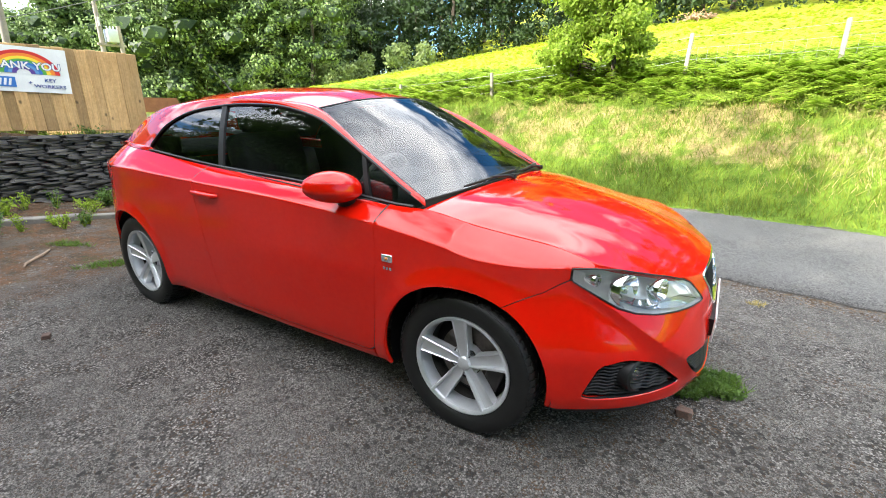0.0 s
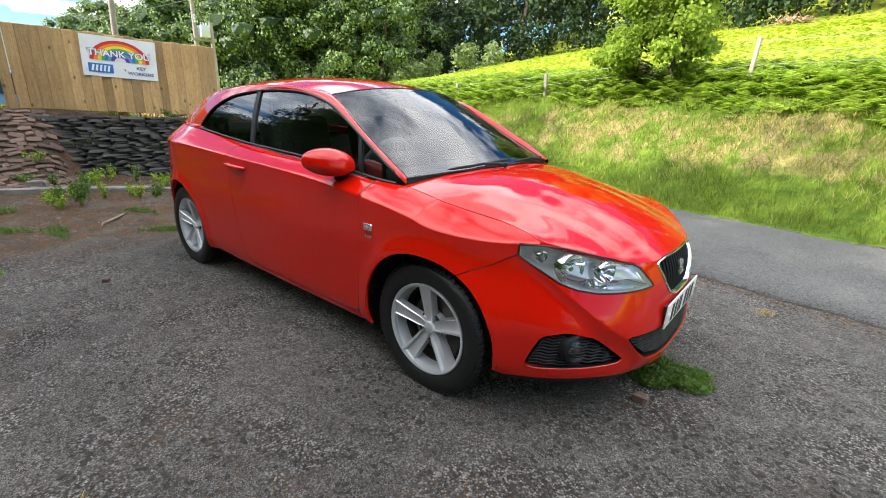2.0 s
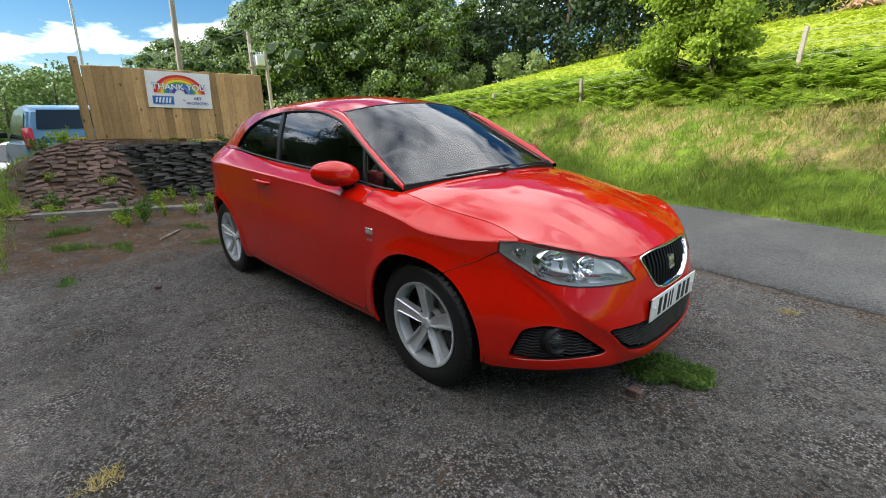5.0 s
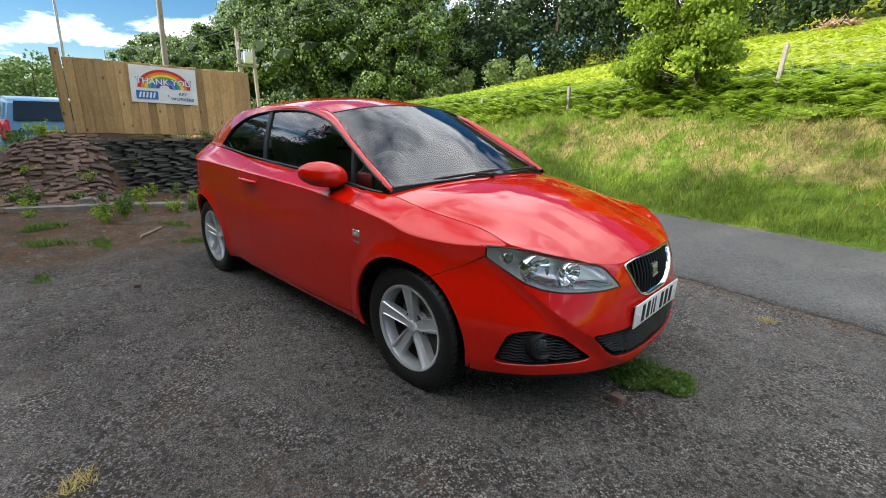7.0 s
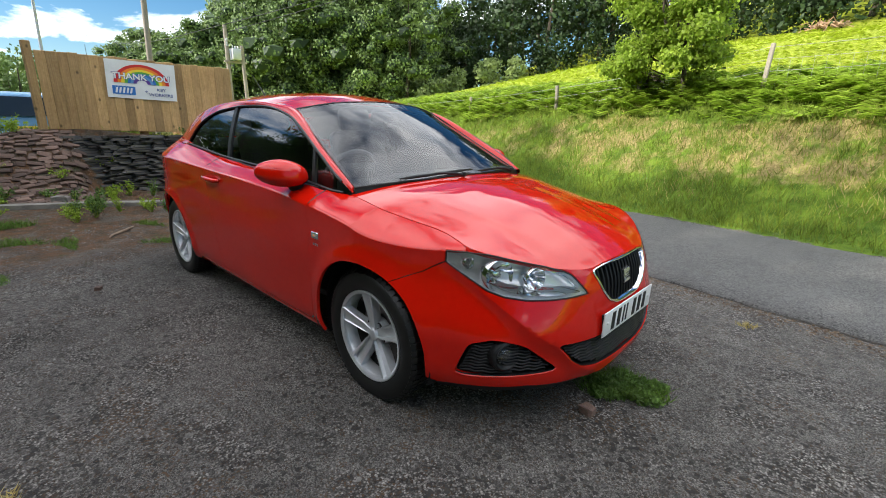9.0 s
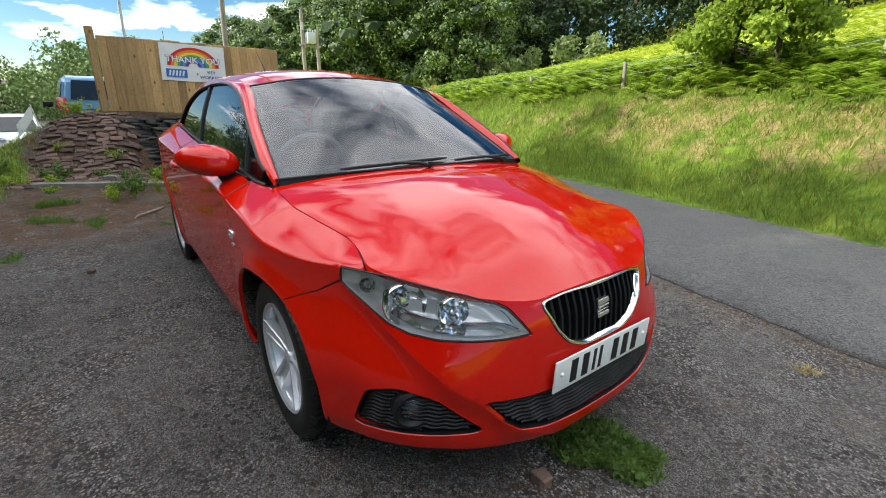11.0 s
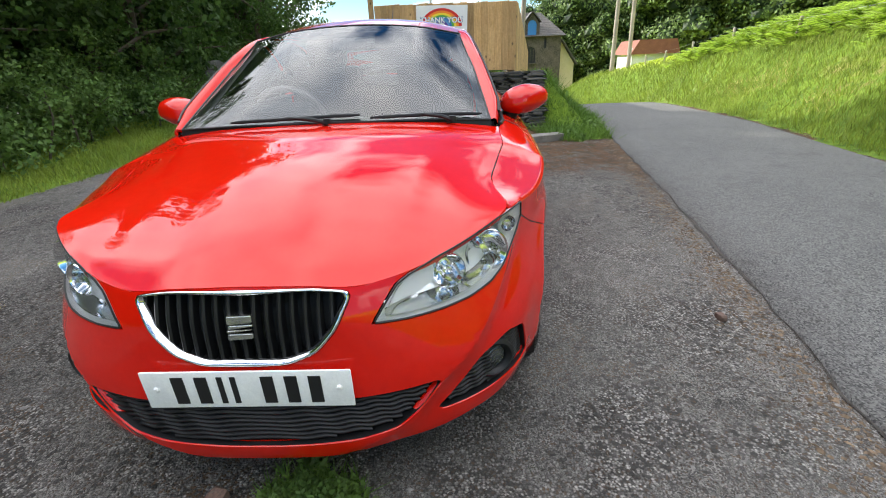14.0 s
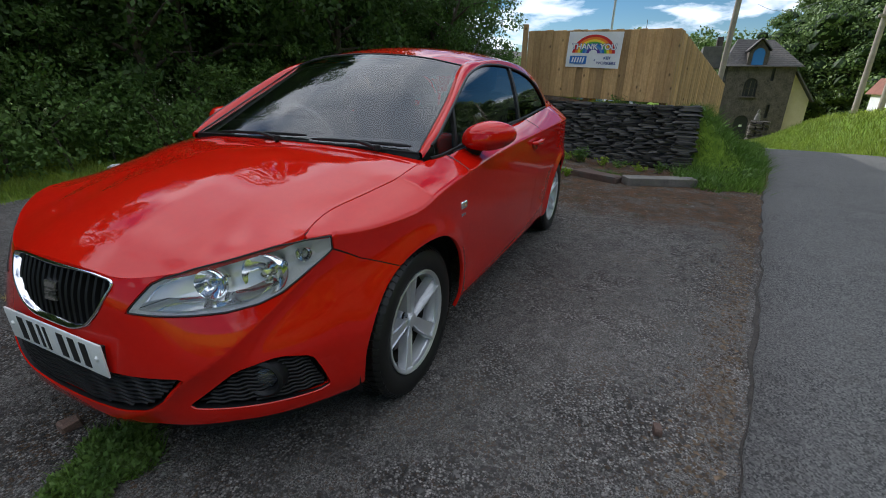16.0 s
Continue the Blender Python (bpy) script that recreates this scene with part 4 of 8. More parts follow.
def panel(name, outline, surf, material, parent, holes=(), step=0.03, gap=0.0022, depth=0.016, label="", towards=(0, 0, 0.5), lift=0.0, lines=()):
    """A sheet of the surface cut to an outline, with openings, and with its edges turned in."""
    loops = [shrink(dense(outline, step * 0.6), gap)] + [shrink(dense(h, step * 0.5), -gap) for h in holes]
    lo, hi = loops[0].min(0), loops[0].max(0)
    gx, gy = np.meshgrid(np.arange(lo[0], hi[0], step), np.arange(lo[1], hi[1], step * 0.8))
    gx[1::2] += step / 2
    grid = np.stack([gx.ravel(), gy.ravel()], 1)
    keep = inside(loops[0], grid)
    for h in loops[1:]:
        keep &= ~inside(h, grid)
    folds = []
    for line in lines:
        q = np.concatenate([np.linspace(a, b, max(2, int(np.linalg.norm(np.subtract(b, a)) / (step * .4)))) for a, b in zip(line, line[1:])])
        ok = inside(shrink(loops[0], .006), q)
        for h in loops[1:]:
            ok &= ~inside(shrink(h, -.006), q)
        folds.append(q[ok])
    edge = np.concatenate(loops + folds)
    grid = grid[keep]
    near = np.array([np.min(np.hypot(*(edge - g).T)) for g in grid]) if len(grid) else np.zeros(0)
    grid = grid[near > step * 0.38] if len(grid) else grid
    pts, edges, k = [], [], 0
    for l in loops:
        pts += [Vector(p) for p in l]
        edges += [(k + i, k + (i + 1) % len(l)) for i in range(len(l))]
        k += len(l)
    for f in folds:
        pts += [Vector(p) for p in f]
        edges += [(k + i, k + i + 1) for i in range(len(f) - 1) if 1e-4 < np.linalg.norm(f[i + 1] - f[i]) < step * .8]
        k += len(f)
    pts += [Vector(p) for p in grid]
    v2, _, tris, *_ = delaunay_2d_cdt(pts, edges, [], 0, 1e-6)
    v2 = np.array([tuple(v) for v in v2])
    tris = np.array(tris)
    mid = v2[tris].mean(1)
    ok = inside(loops[0], mid)
    for h in loops[1:]:
        ok &= ~inside(h, mid)
    tris = tris[ok]
    P, N = surf(v2[:, 0], v2[:, 1]), normals_of(surf, v2[:, 0], v2[:, 1])
    flip = np.sum(N * (P - np.array(towards))) < 0
    if flip:
        N = -N
    P = P + N * lift
    t3 = P[tris]
    face_n = np.cross(t3[:, 1] - t3[:, 0], t3[:, 2] - t3[:, 0])
    wrong = np.sum(face_n * N[tris[:, 0]], 1) < 0
    tris[wrong] = tris[wrong][:, ::-1]
    count = {}
    for a, b, c in tris:
        for e in ((a, b), (b, c), (c, a)):
            count[e] = 1
    rim = [e for e in count if (e[1], e[0]) not in count]
    verts, norms, faces = list(P), list(N), [tuple(t) for t in tris]
    if depth:
        for a, b in rim:
            d = P[b] - P[a]
            out = np.cross(d, N[a])
            out /= np.linalg.norm(out) + 1e-12
            i = len(verts)
            verts += [P[a], P[b], P[b] - N[b] * depth, P[a] - N[a] * depth]
            norms += [out * 0.75 + N[a] * 0.65, out * 0.75 + N[b] * 0.65, out, out]
            faces.append((i + 1, i, i + 3, i + 2))
    return mesh_object(name, verts, faces, material, parent, label, normals=norms)


def sheet(name, fn, nu, nv, material, parent, label="", towards=(0, 0, 0.5), depth=0.014):
    """A full patch fn(u, v) over the unit square, its edges turned in."""
    U, V = np.meshgrid(np.linspace(0, 1, nu), np.linspace(0, 1, nv))
    P = fn(U, V)
    e, Uc, Vc = .022, np.clip(U, .012, .988), np.clip(V, .012, .988)
    N = np.cross(fn(Uc + e, Vc) - fn(Uc - e, Vc), fn(Uc, Vc + e) - fn(Uc, Vc - e))
    N /= np.linalg.norm(N, axis=-1, keepdims=True) + 1e-12
    flip = np.sum(N * (P - np.array(towards))) < 0
    N = -N if flip else N
    P, N = P.reshape(-1, 3), N.reshape(-1, 3)
    i = np.arange(nu * nv).reshape(nv, nu)
    f = np.stack([i[:-1, :-1], i[:-1, 1:], i[1:, 1:], i[1:, :-1]], -1).reshape(-1, 4)
    if flip:
        f = f[:, ::-1]
    verts, norms, faces = list(P), list(N), [tuple(q) for q in f]
    if depth:
        ring = list(i[0, :]) + list(i[1:, -1]) + list(i[-1, -2::-1]) + list(i[-2:0:-1, 0])
        mid = P.mean(0)
        for a, b in zip(ring, ring[1:] + ring[:1]):
            out = np.cross(P[b] - P[a], N[a])
            out /= np.linalg.norm(out) + 1e-12
            if out @ (P[a] - mid) < 0:
                out = -out
            k = len(verts)
            verts += [P[a], P[b], P[b] - N[b] * depth, P[a] - N[a] * depth]
            norms += [out * 0.75 + N[a] * 0.65, out * 0.75 + N[b] * 0.65, out, out]
            faces.append((k, k + 1, k + 2, k + 3))
    return mesh_object(name, verts, faces, material, parent, label, normals=norms)


def coons(bottom, top, left, right, bulge=None):
    """A patch spanned by four edge curves, each a function of 0..1; u runs along bottom and top, v along left and right."""
    c00, c10, c01, c11 = bottom(np.array(0.0)), bottom(np.array(1.0)), top(np.array(0.0)), top(np.array(1.0))

    def fn(u, v):
        u, v = np.asarray(u, float), np.asarray(v, float)
        U, V = u[..., None], v[..., None]
        p = ((1 - V) * bottom(u) + V * top(u) + (1 - U) * left(v) + U * right(v)
             - ((1 - U) * (1 - V) * c00 + U * (1 - V) * c10 + (1 - U) * V * c01 + U * V * c11))
        if bulge:
            p = p + bulge(u, v)
        return p
    return fn


def along(points):
    """A smooth curve through 3D points as a function of 0..1 by length, with no kinks between its knots."""
    p = np.array(points, float)
    p = np.vstack([2 * p[0] - p[1], p, 2 * p[-1] - p[-2]])
    runs = len(p) - 3

    def spline(k):
        k = np.asarray(k, float)
        i = np.clip(np.floor(k).astype(int), 0, runs - 1)
        t = (k - i)[..., None]
        a, b, c, d = p[i], p[i + 1], p[i + 2], p[i + 3]
        return 0.5 * (2 * b + (c - a) * t + (2 * a - 5 * b + 4 * c - d) * t ** 2 + (3 * b - a - 3 * c + d) * t ** 3)
    # the knot number as a smooth function of the length run
    q = spline(np.linspace(0, runs, runs * 40 + 1))
    s = np.concatenate([[0], np.cumsum(np.linalg.norm(np.diff(q, axis=0), axis=1))])
    number = smooth_table(s[::40] / s[-1], np.arange(runs + 1.0))

    def at(t):
        t = np.asarray(t, float)
        e = 0.004
        low, high = np.minimum(t, 0)[..., None], np.maximum(t - 1, 0)[..., None]
        first, last = spline(np.array(0.0)), spline(np.array(float(runs)))
        return (spline(number(np.clip(t, 0, 1))) + low * (spline(number(np.array(e))) - first) / e
                + high * (last - spline(number(np.array(1 - e)))) / e)
    return at


def tube(name, pts, radius, material, parent, label="", closed=False, sides=8, flat=None):
    """A thin bar along a line of points; flat squeezes it along that direction."""
    pts = [Vector(p) for p in pts]
    if closed:
        pts = pts + [pts[0], pts[1]]
    return part(name, rod(pts, radius, sides, not closed), material, parent, label, smooth=True)


# outlines on the body, as (way round from the nose, height)
edge_z = smooth_table([0, .06, .135, .24, .33, .435, .585, .76, .98, 1.15, 1.3], [.692, .688, .677, .695, .727, .760, .794, .828, .867, .893, .905])
LAMP = [(.543, .758), (.487, .760), (.43, .755), (.348, .730), (.275, .707), (.222, .682), (.200, .666), (.155, .589), (.21, .585), (.28, .585), (.345, .588), (.405, .600), (.445, .620), (.49, .664), (.545, .714)]
FOG = [(.60, .272), (.575, .345), (.545, .413), (.46, .437), (.365, .412), (.305, .355), (.245, .297), (.39, .288)]
LOWER = [(.258, .410), (.105, .400), (-.105, .400), (-.258, .410), (-.215, .345), (-.165, .295), (-.10, .274), (0, .262), (.10, .274), (.165, .295), (.215, .345)]
GRILLE = [(.130, .668), (.07, .683), (-.07, .683), (-.130, .668), (-.10, .588), (-.065, .533), (-.030, .506), (0, .502), (.030, .506), (.065, .533), (.10, .588)]
vee_z = smooth_table([0, .11, .19, .26, .335, .39, .45, .54, .7], [.17, .245, .315, .405, .468, .525, .60, .715, .9])
ARCH_R = 0.352


def body(w, z):
    """The lower body with the wedge of the nose standing proud between its two creases."""
    p = shell(w, z)
    a = np.abs(np.asarray(w, float))
    k = 0.021 * np.clip(1 + (z - vee_z(a)) / .085, 0, 1) ** 1.6 * ease(.60, .44, a)
    d = p.copy()
    d[..., 2] = 0
    d[..., 0] -= 1.1
    d = np.where((a < .6)[..., None], d / (np.linalg.norm(d, axis=-1, keepdims=True) + 1e-9), 0)
    return p + d * k[..., None]


def arch_line(axle, a0, a1, n=26):
    out = []
    for k in range(n + 1):
        a = radians(a0 + (a1 - a0) * k / n)
        x, z = axle + ARCH_R * math.cos(a), HUB_Z + ARCH_R * math.sin(a)
        out.append((w_at(x, z), z))
    return out


def glass_y(x, z):
    return top_y(x) - 0.363 * (z - top_z(x)) - 0.02 * np.sin(np.clip((z - top_z(x)) / 0.35, 0, 1) * np.pi) * -0.6


DLO_TOP = curve([(1.0, .905), (.86, .995), (.65, 1.105), (.48, 1.188), (.34, 1.243), (.10, 1.29), (-.15, 1.303), (-.40, 1.297), (-.70, 1.262), (-.92, 1.185), (-1.05, 1.085), (-1.085, 1.045)], 6)


def build_car():
    car = empty("car", (0, 0, 0), label="glossy red three-door hatchback parked on the gravel", category="car")
    cen = (0, 0, 0.5)
    # bumper
    half = arch_line(AXLE, -12, 60, 16)[0:]
    half += [(.62, .665), (.547, .714), (.492, .662), (.447, .618), (.406, .598), (.345, .586), (.28, .583), (.21, .583), (.152, .587), (.198, .668), (.220, .685), (.236, .694), (.135, .677), (.06, .688), (0, .692)]
    low = [(0, .205), (.165, .222), (.355, .236), (.55, .222), (.655, .210)]
    outline = half + [(-w, z) for w, z in half[-2::-1]] + [(-w, z) for w, z in low[::-1]] + low[1:]
    bumper = panel("front_bumper", outline, body, PAINT, car, [chaikin(GRILLE, .15), chaikin(LOWER, .12), chaikin(FOG, .15), chaikin([(-w, z) for w, z in FOG], .15)],
                   step=.024, depth=.022, towards=cen, lines=[[(s * w, float(vee_z(w)) + o) for w in np.linspace(.1, .56, 24)] for s in (-1, 1) for o in (-.006, 0, .006)])
    lip = [(.66, .208), (.55, .222), (.355, .240), (.165, .226), (0, .209)]
    lip = lip + [(-w, z) for w, z in lip[-2::-1]]
    panel("lower_lip", lip + [(-w, z - .035) for w, z in lip] , lambda w, z: shell(w, z) * np.array([.994, .99, 1]), BLACK, car, step=.03, gap=0, towards=cen, label="black plastic lip under the bumper")
    for side in (-1, 1):
        sf = lambda w, z, s=side: shell(s * w, z)
        bf = lambda w, z, s=side: body(s * w, z)
        # wing
        wing = [(1.30, .905), (1.22, .899)] + [(w, float(edge_z(w))) for w in np.linspace(1.15, .54, 22)] + [(.52, .780), (.495, .772), (.490, .763), (.546, .761), (.548, .716), (.62, .665)]
        wing += arch_line(AXLE, 60, 196, 26) + [(1.345, .195), (1.345, .25), (1.312, .50), (1.29, .72)]
        fold = [(w, float(crease_z(NOSE_U - w))) for w in np.linspace(.5, 1.36, 26)]
        panel("front_wing", wing, bf, PAINT, car, step=.026, gap=.0012, towards=cen, lines=[[(w, z + o) for w, z in fold] for o in (-.008, 0, .008)])
        # door
        dl = [(NOSE_U - x, z) for x, z in ((.85, float(top_z(.85)) - .004), (.862, .72), (.84, .50), (.803, .262), (.77, .238), (.4, .232), (-.20, .236), (-.29, .255), (-.345, .34), (-.365, .57), (-.41, .85), (-.425, .955), (-.43, float(top_z(-.43)) - .004))]
        tops = [(NOSE_U - x, float(top_z(x)) - .004) for x in np.linspace(-.43, .85, 14)[1:-1]]
        fold = [(NOSE_U - x, float(crease_z(x))) for x in np.linspace(-.45, .9, 26)]
        door = panel("door", dl + tops, sf, PAINT, car, step=.03, towards=cen, lines=[[(w, z + o) for w, z in fold] for o in (-.008, 0, .008)])
        # black tubes deep in the shut lines, added to give the gaps their shade
        inset = lambda pts, d=.008, f=bf: [tuple(f(np.array(w), np.array(z)) - np.array([0, side * d, 0])) for w, z in pts]
        tube("shut_line_shade", inset(dense(dl, .03)[:-1]), .0058, SEAL, door, "black tube standing in for shade in the shut line", sides=6)
        tube("bonnet_gap_shade", [tuple(np.array(q) - np.array([0, 0, .010])) for q in inset([(w, float(edge_z(w))) for w in np.linspace(1.14, .50, 24)], .004)], .006, SEAL, car, "black tube standing in for shade beside the bonnet", sides=6)
        tube("bumper_gap_shade", inset([(w, z) for w, z in arch_line(AXLE, 56, 60, 2)] + [(.62, .665), (.585, .69), (.548, .715)], .009), .006, SEAL, car, "black tube standing in for shade above the bumper", sides=6)
        # rear quarter with the sill
        q = [(NOSE_U - x, z) for x, z in ((.795, .245), (.77, .236), (.4, .230), (-.20, .234), (-.29, .253), (-.345, .34), (-.365, .57), (-.41, .85), (-.425, .955))]
        q += [(NOSE_U - x, float(top_z(x)) - .004) for x in np.linspace(-.43, -1.9, 18)]
        q += [(NOSE_U - TAIL_U - .002, 1.05), (NOSE_U - TAIL_U - .002, .22), (w_at(-1.70, .22), .21)]
        q += [p for p in arch_line(-AXLE, 197, -17, 30)] + [(NOSE_U + .82, .198), (NOSE_U - .2, .178), (NOSE_U - .80, .192)]
        fold = [(NOSE_U - x, float(crease_z(x))) for x in np.linspace(-1.9, -.4, 26)]
        panel("rear_quarter", q, sf, PAINT, car, step=.034, towards=cen, lines=[[(w, z + o) for w, z in fold] for o in (-.008, 0, .008)])
        foot = along([tuple(shell(np.array(side * (NOSE_U - x)), np.array(float(top_z(x)) - .004))) for x in np.linspace(-1.06, -1.86, 9)])
        head = along([(-1.075, side * (float(glass_y(-1.08, 1.05)) + .004), 1.052), (-1.4, side * .635, 1.052), (-1.70, side * .575, 1.042), (-1.76, side * .56, 1.03)])
        sheet("rear_shoulder", lambda u, v, a=foot, b=head: a(u) + (b(u) - a(u)) * v[..., None] + np.array([0, 0, .012]) * np.sin(np.pi * np.clip(v, 0, 1))[..., None], 24, 6, PAINT, car, towards=(-.8, 0, .5))
        # pillars and roof rail
        outer = along([(x, side * float(glass_y(x, z)), z) for x, z in DLO_TOP[::3]])
        inner_pts = [(.985, .658, .922), (.62, .606, 1.110), (.29, .545, 1.284), (0, .548, 1.322), (-.4, .556, 1.334), (-.85, .54, 1.318), (-1.25, .515, 1.268), (-1.50, .53, 1.17), (-1.70, .565, 1.035)]
        inner = along([(x, side * y, z) for x, y, z in inner_pts])

        def rail(u, v, s=side, o=outer, i=inner):
            a, b = o(u), i(u)
            h = np.sin(np.clip(v, 0, 1) * np.pi)[..., None]
            return a + (b - a) * v[..., None] + h * np.array([0.004, 0.006 * s, 0.013])
        sheet("pillar_and_roof_rail", rail, 70, 9, PAINT, car, towards=(-.2, 0, .8))
        # belt and window seals
        seal_top = [(x, side * (float(glass_y(x, z)) + .002), z) for x, z in DLO_TOP[3:]]
        seal_low = [(x, side * (float(top_y(x)) + .002), float(top_z(x)) + .002) for x in np.linspace(-1.085, .955, 30)]
        tube("window_seal", seal_top, .007, SEAL, car, "black rubber window seal", sides=6)
        tube("belt_seal", seal_low, .0075, SEAL, car, "black rubber belt seal", sides=6)

        def pane(name, x0, x1, material, x0t=None, x1t=None):
            """A side window between two slanting bars, from the belt to the roof rail."""
            xs = np.linspace(x0, x1, 16)
            low_line = [(x, float(top_z(x))) for x in xs]
            top = DLO_TOP[::-1]
            t0, t1 = x0 if x0t is None else x0t, x1 if x1t is None else x1t
            up = [(x, float(np.interp(x, top[:, 0], top[:, 1]))) for x in np.linspace(t1, t0, 18)]
            poly = low_line + [p for p in up if p[1] > np.interp(p[0], [-2, 2], [0, 0]) + float(top_z(p[0])) + .004]
            g = lambda a, b, s=side: np.stack([a, s * (glass_y(a, b) - .006), b], -1)
            ob = panel(name, poly, g, material, car, step=.06, gap=.001, depth=.004, towards=(0, 0, .9))
            ob.visible_shadow = False
        pane("quarter_window", -1.07, -.345, TINT, -1.07, -.405)
        pane("door_window", -.315, .715, CLEAR, -.375, .66)
        pane("corner_window", .745, .985, CLEAR, .69, .985)
        for x0, x1, wd in ((-.33, -.39, .022), (.73, .675, .012)):
            z0, z1 = float(top_z(x0)), float(np.interp(x1, DLO_TOP[::-1, 0], DLO_TOP[::-1, 1]))
            pts = [Vector((x0 + (x1 - x0) * f, side * float(glass_y(x0 + (x1 - x0) * f, z0 + (z1 - z0) * f)), z0 + (z1 - z0) * f)) for f in np.linspace(0, 1, 6)]
            bm = bmesh.new()
            rows = [[bm.verts.new(p + Vector((dx, side * dy, 0))) for dx, dy in ((-wd, -.01), (-wd, .004), (wd, .004), (wd, -.01))] for p in pts]
            for a, b in zip(rows, rows[1:]):
                for k in range(3):
                    bm.faces.new((a[k], a[k + 1], b[k + 1], b[k]))
            bmesh.ops.recalc_face_normals(bm, faces=bm.faces)
            part("window_bar", bm, SEAL, car, "black window divider")
        # door handle in its scoop
        handle = empty("door_handle")
        handle.parent = door
        hx, hz = -.285, .845
        hy = float(side_y(hx, hz))
        handle_bar = rod([(hx - .10, side * (hy - .004), hz + .012), (hx - .085, side * (hy + .022), hz + .013), (hx, side * (hy + .03), hz + .010), (hx + .085, side * (hy + .024), hz + .006), (hx + .10, side * (hy + .0), hz + .005)], [.010, .014, .015, .014, .010], 10)
        part("grip", handle_bar, PAINT, handle, "red door handle", smooth=True)
        scoop = bmesh.new()
        bmesh.ops.create_uvsphere(scoop, u_segments=20, v_segments=8, radius=1)
        for v in scoop.verts:
            v.co = Vector((hx + .01 + v.co.x * .062, side * (hy - .004 + max(-.4, v.co.y * side) * .006), hz - .018 + v.co.z * .036))
        part("scoop", scoop, PAINT, handle, smooth=True)
        # side repeater
        ry = float(side_y(.923, .712))
        rep = bmesh.new()
        add_box(rep, (.056, .018, .034), Matrix.Translation((.923, side * (ry + .001), .712)), .0085, 4)
        lamp = part("side_repeater", rep, REFLECTOR, car, "clear side indicator with an amber bulb", smooth=True)
        rep = bmesh.new()
        add_box(rep, (.016, .010, .012), Matrix.Translation((.923, side * (ry + .008), .712)), .006, 3)
        part("bulb", rep, AMBER, lamp, smooth=True)
        rep = bmesh.new()
        for k in range(3):
            add_box(rep, (.010, .003, .012), Matrix.Translation((.905 + k * .016, side * (float(side_y(.92, .668)) + .0015), .668)))
        part("model_mark", rep, CHROME, car, "small chrome mark on the wing")
        build_mirror(car, side)
        build_lamp(car, side)
        build_fog(car, side)
        build_wheel(car, AXLE, side)
        build_wheel(car, -AXLE, side)
        # wheel housing and tail lamp
        for ax in (AXLE, -AXLE):
            bm = lathe([(.372, .50), (.372, .77)], 40)
            bmesh.ops.delete(bm, geom=[f for f in bm.faces if f.calc_center_median().z < -.12], context="FACES")
            bmesh.ops.scale(bm, vec=(1, side, 1), verts=bm.verts)
            bmesh.ops.translate(bm, vec=(ax, 0, HUB_Z), verts=bm.verts)
            part("wheel_housing", bm, BLACK, car, "black wheel-arch liner", smooth=True)
        tl = [(NOSE_U + 1.52, .94), (NOSE_U + 1.40, .935), (NOSE_U + 1.44, .80), (NOSE_U + 1.60, .76), (NOSE_U + 1.70, .80), (NOSE_U + 1.68, .92)]
        panel("tail_lamp", chaikin(tl, .2), sf, TAIL_RED, car, step=.03, gap=0, depth=.01, lift=.006, towards=cen, label="red tail lamp")
    build_front(car)
    build_top(car)
    build_cabin(car)
    return car


def build_mirror(car, side):
    """A door mirror: red two-part shell, dark stalk, glass at the back."""
    mirror = empty("door_mirror")
    mirror.parent = car
    bm = bmesh.new()
    bmesh.ops.create_uvsphere(bm, u_segments=36, v_segments=20, radius=1)
    for v in bm.verts:
        x, y, z = v.co
        # y runs outward: tapered outer end, fuller towards the car, cut flat behind
        k = 1 - .16 * max(0, y) - .06 * max(0, -y)
        px = max(-.32, x) * .098 * k
        pz = (abs(z) ** .86) * math.copysign(1, z) * (.072 if z > 0 else .064) * k
        py = (abs(y) ** .9) * math.copysign(1, y) * .118
        crease = .006 * math.exp(-((z + .25) / .16) ** 2)
        px += crease if x > 0 else 0
        v.co = (.645 + px - .028 * y, side * (.845 + py), .968 + pz + .012 * y)
    bmesh.ops.recalc_face_normals(bm, faces=bm.faces)
    part("housing", bm, PAINT, mirror, smooth=True)
    g = bmesh.new()
    bmesh.ops.create_circle(g, cap_ends=True, radius=1, segments=28, matrix=Matrix.Translation((.611, side * .845, .968)) @ Matrix.Rotation(radians(90), 4, "Y") @ Matrix.Diagonal((.055, .098, 1, 1)))
    part("mirror_glass", g, CHROME, mirror, "mirror glass")
    st = rod([(.655, side * .785, .925), (.648, side * .765, .885), (.640, side * .745, .845), (.636, side * .725, .825)], [.040, .036, .040, .046], 14)
    bmesh.ops.scale(st, vec=(1.15, 1, 1), space=Matrix.Translation((-.645, 0, 0)), verts=st.verts)
    part("stalk", st, BLACK, mirror, "black plastic stalk", smooth=True)


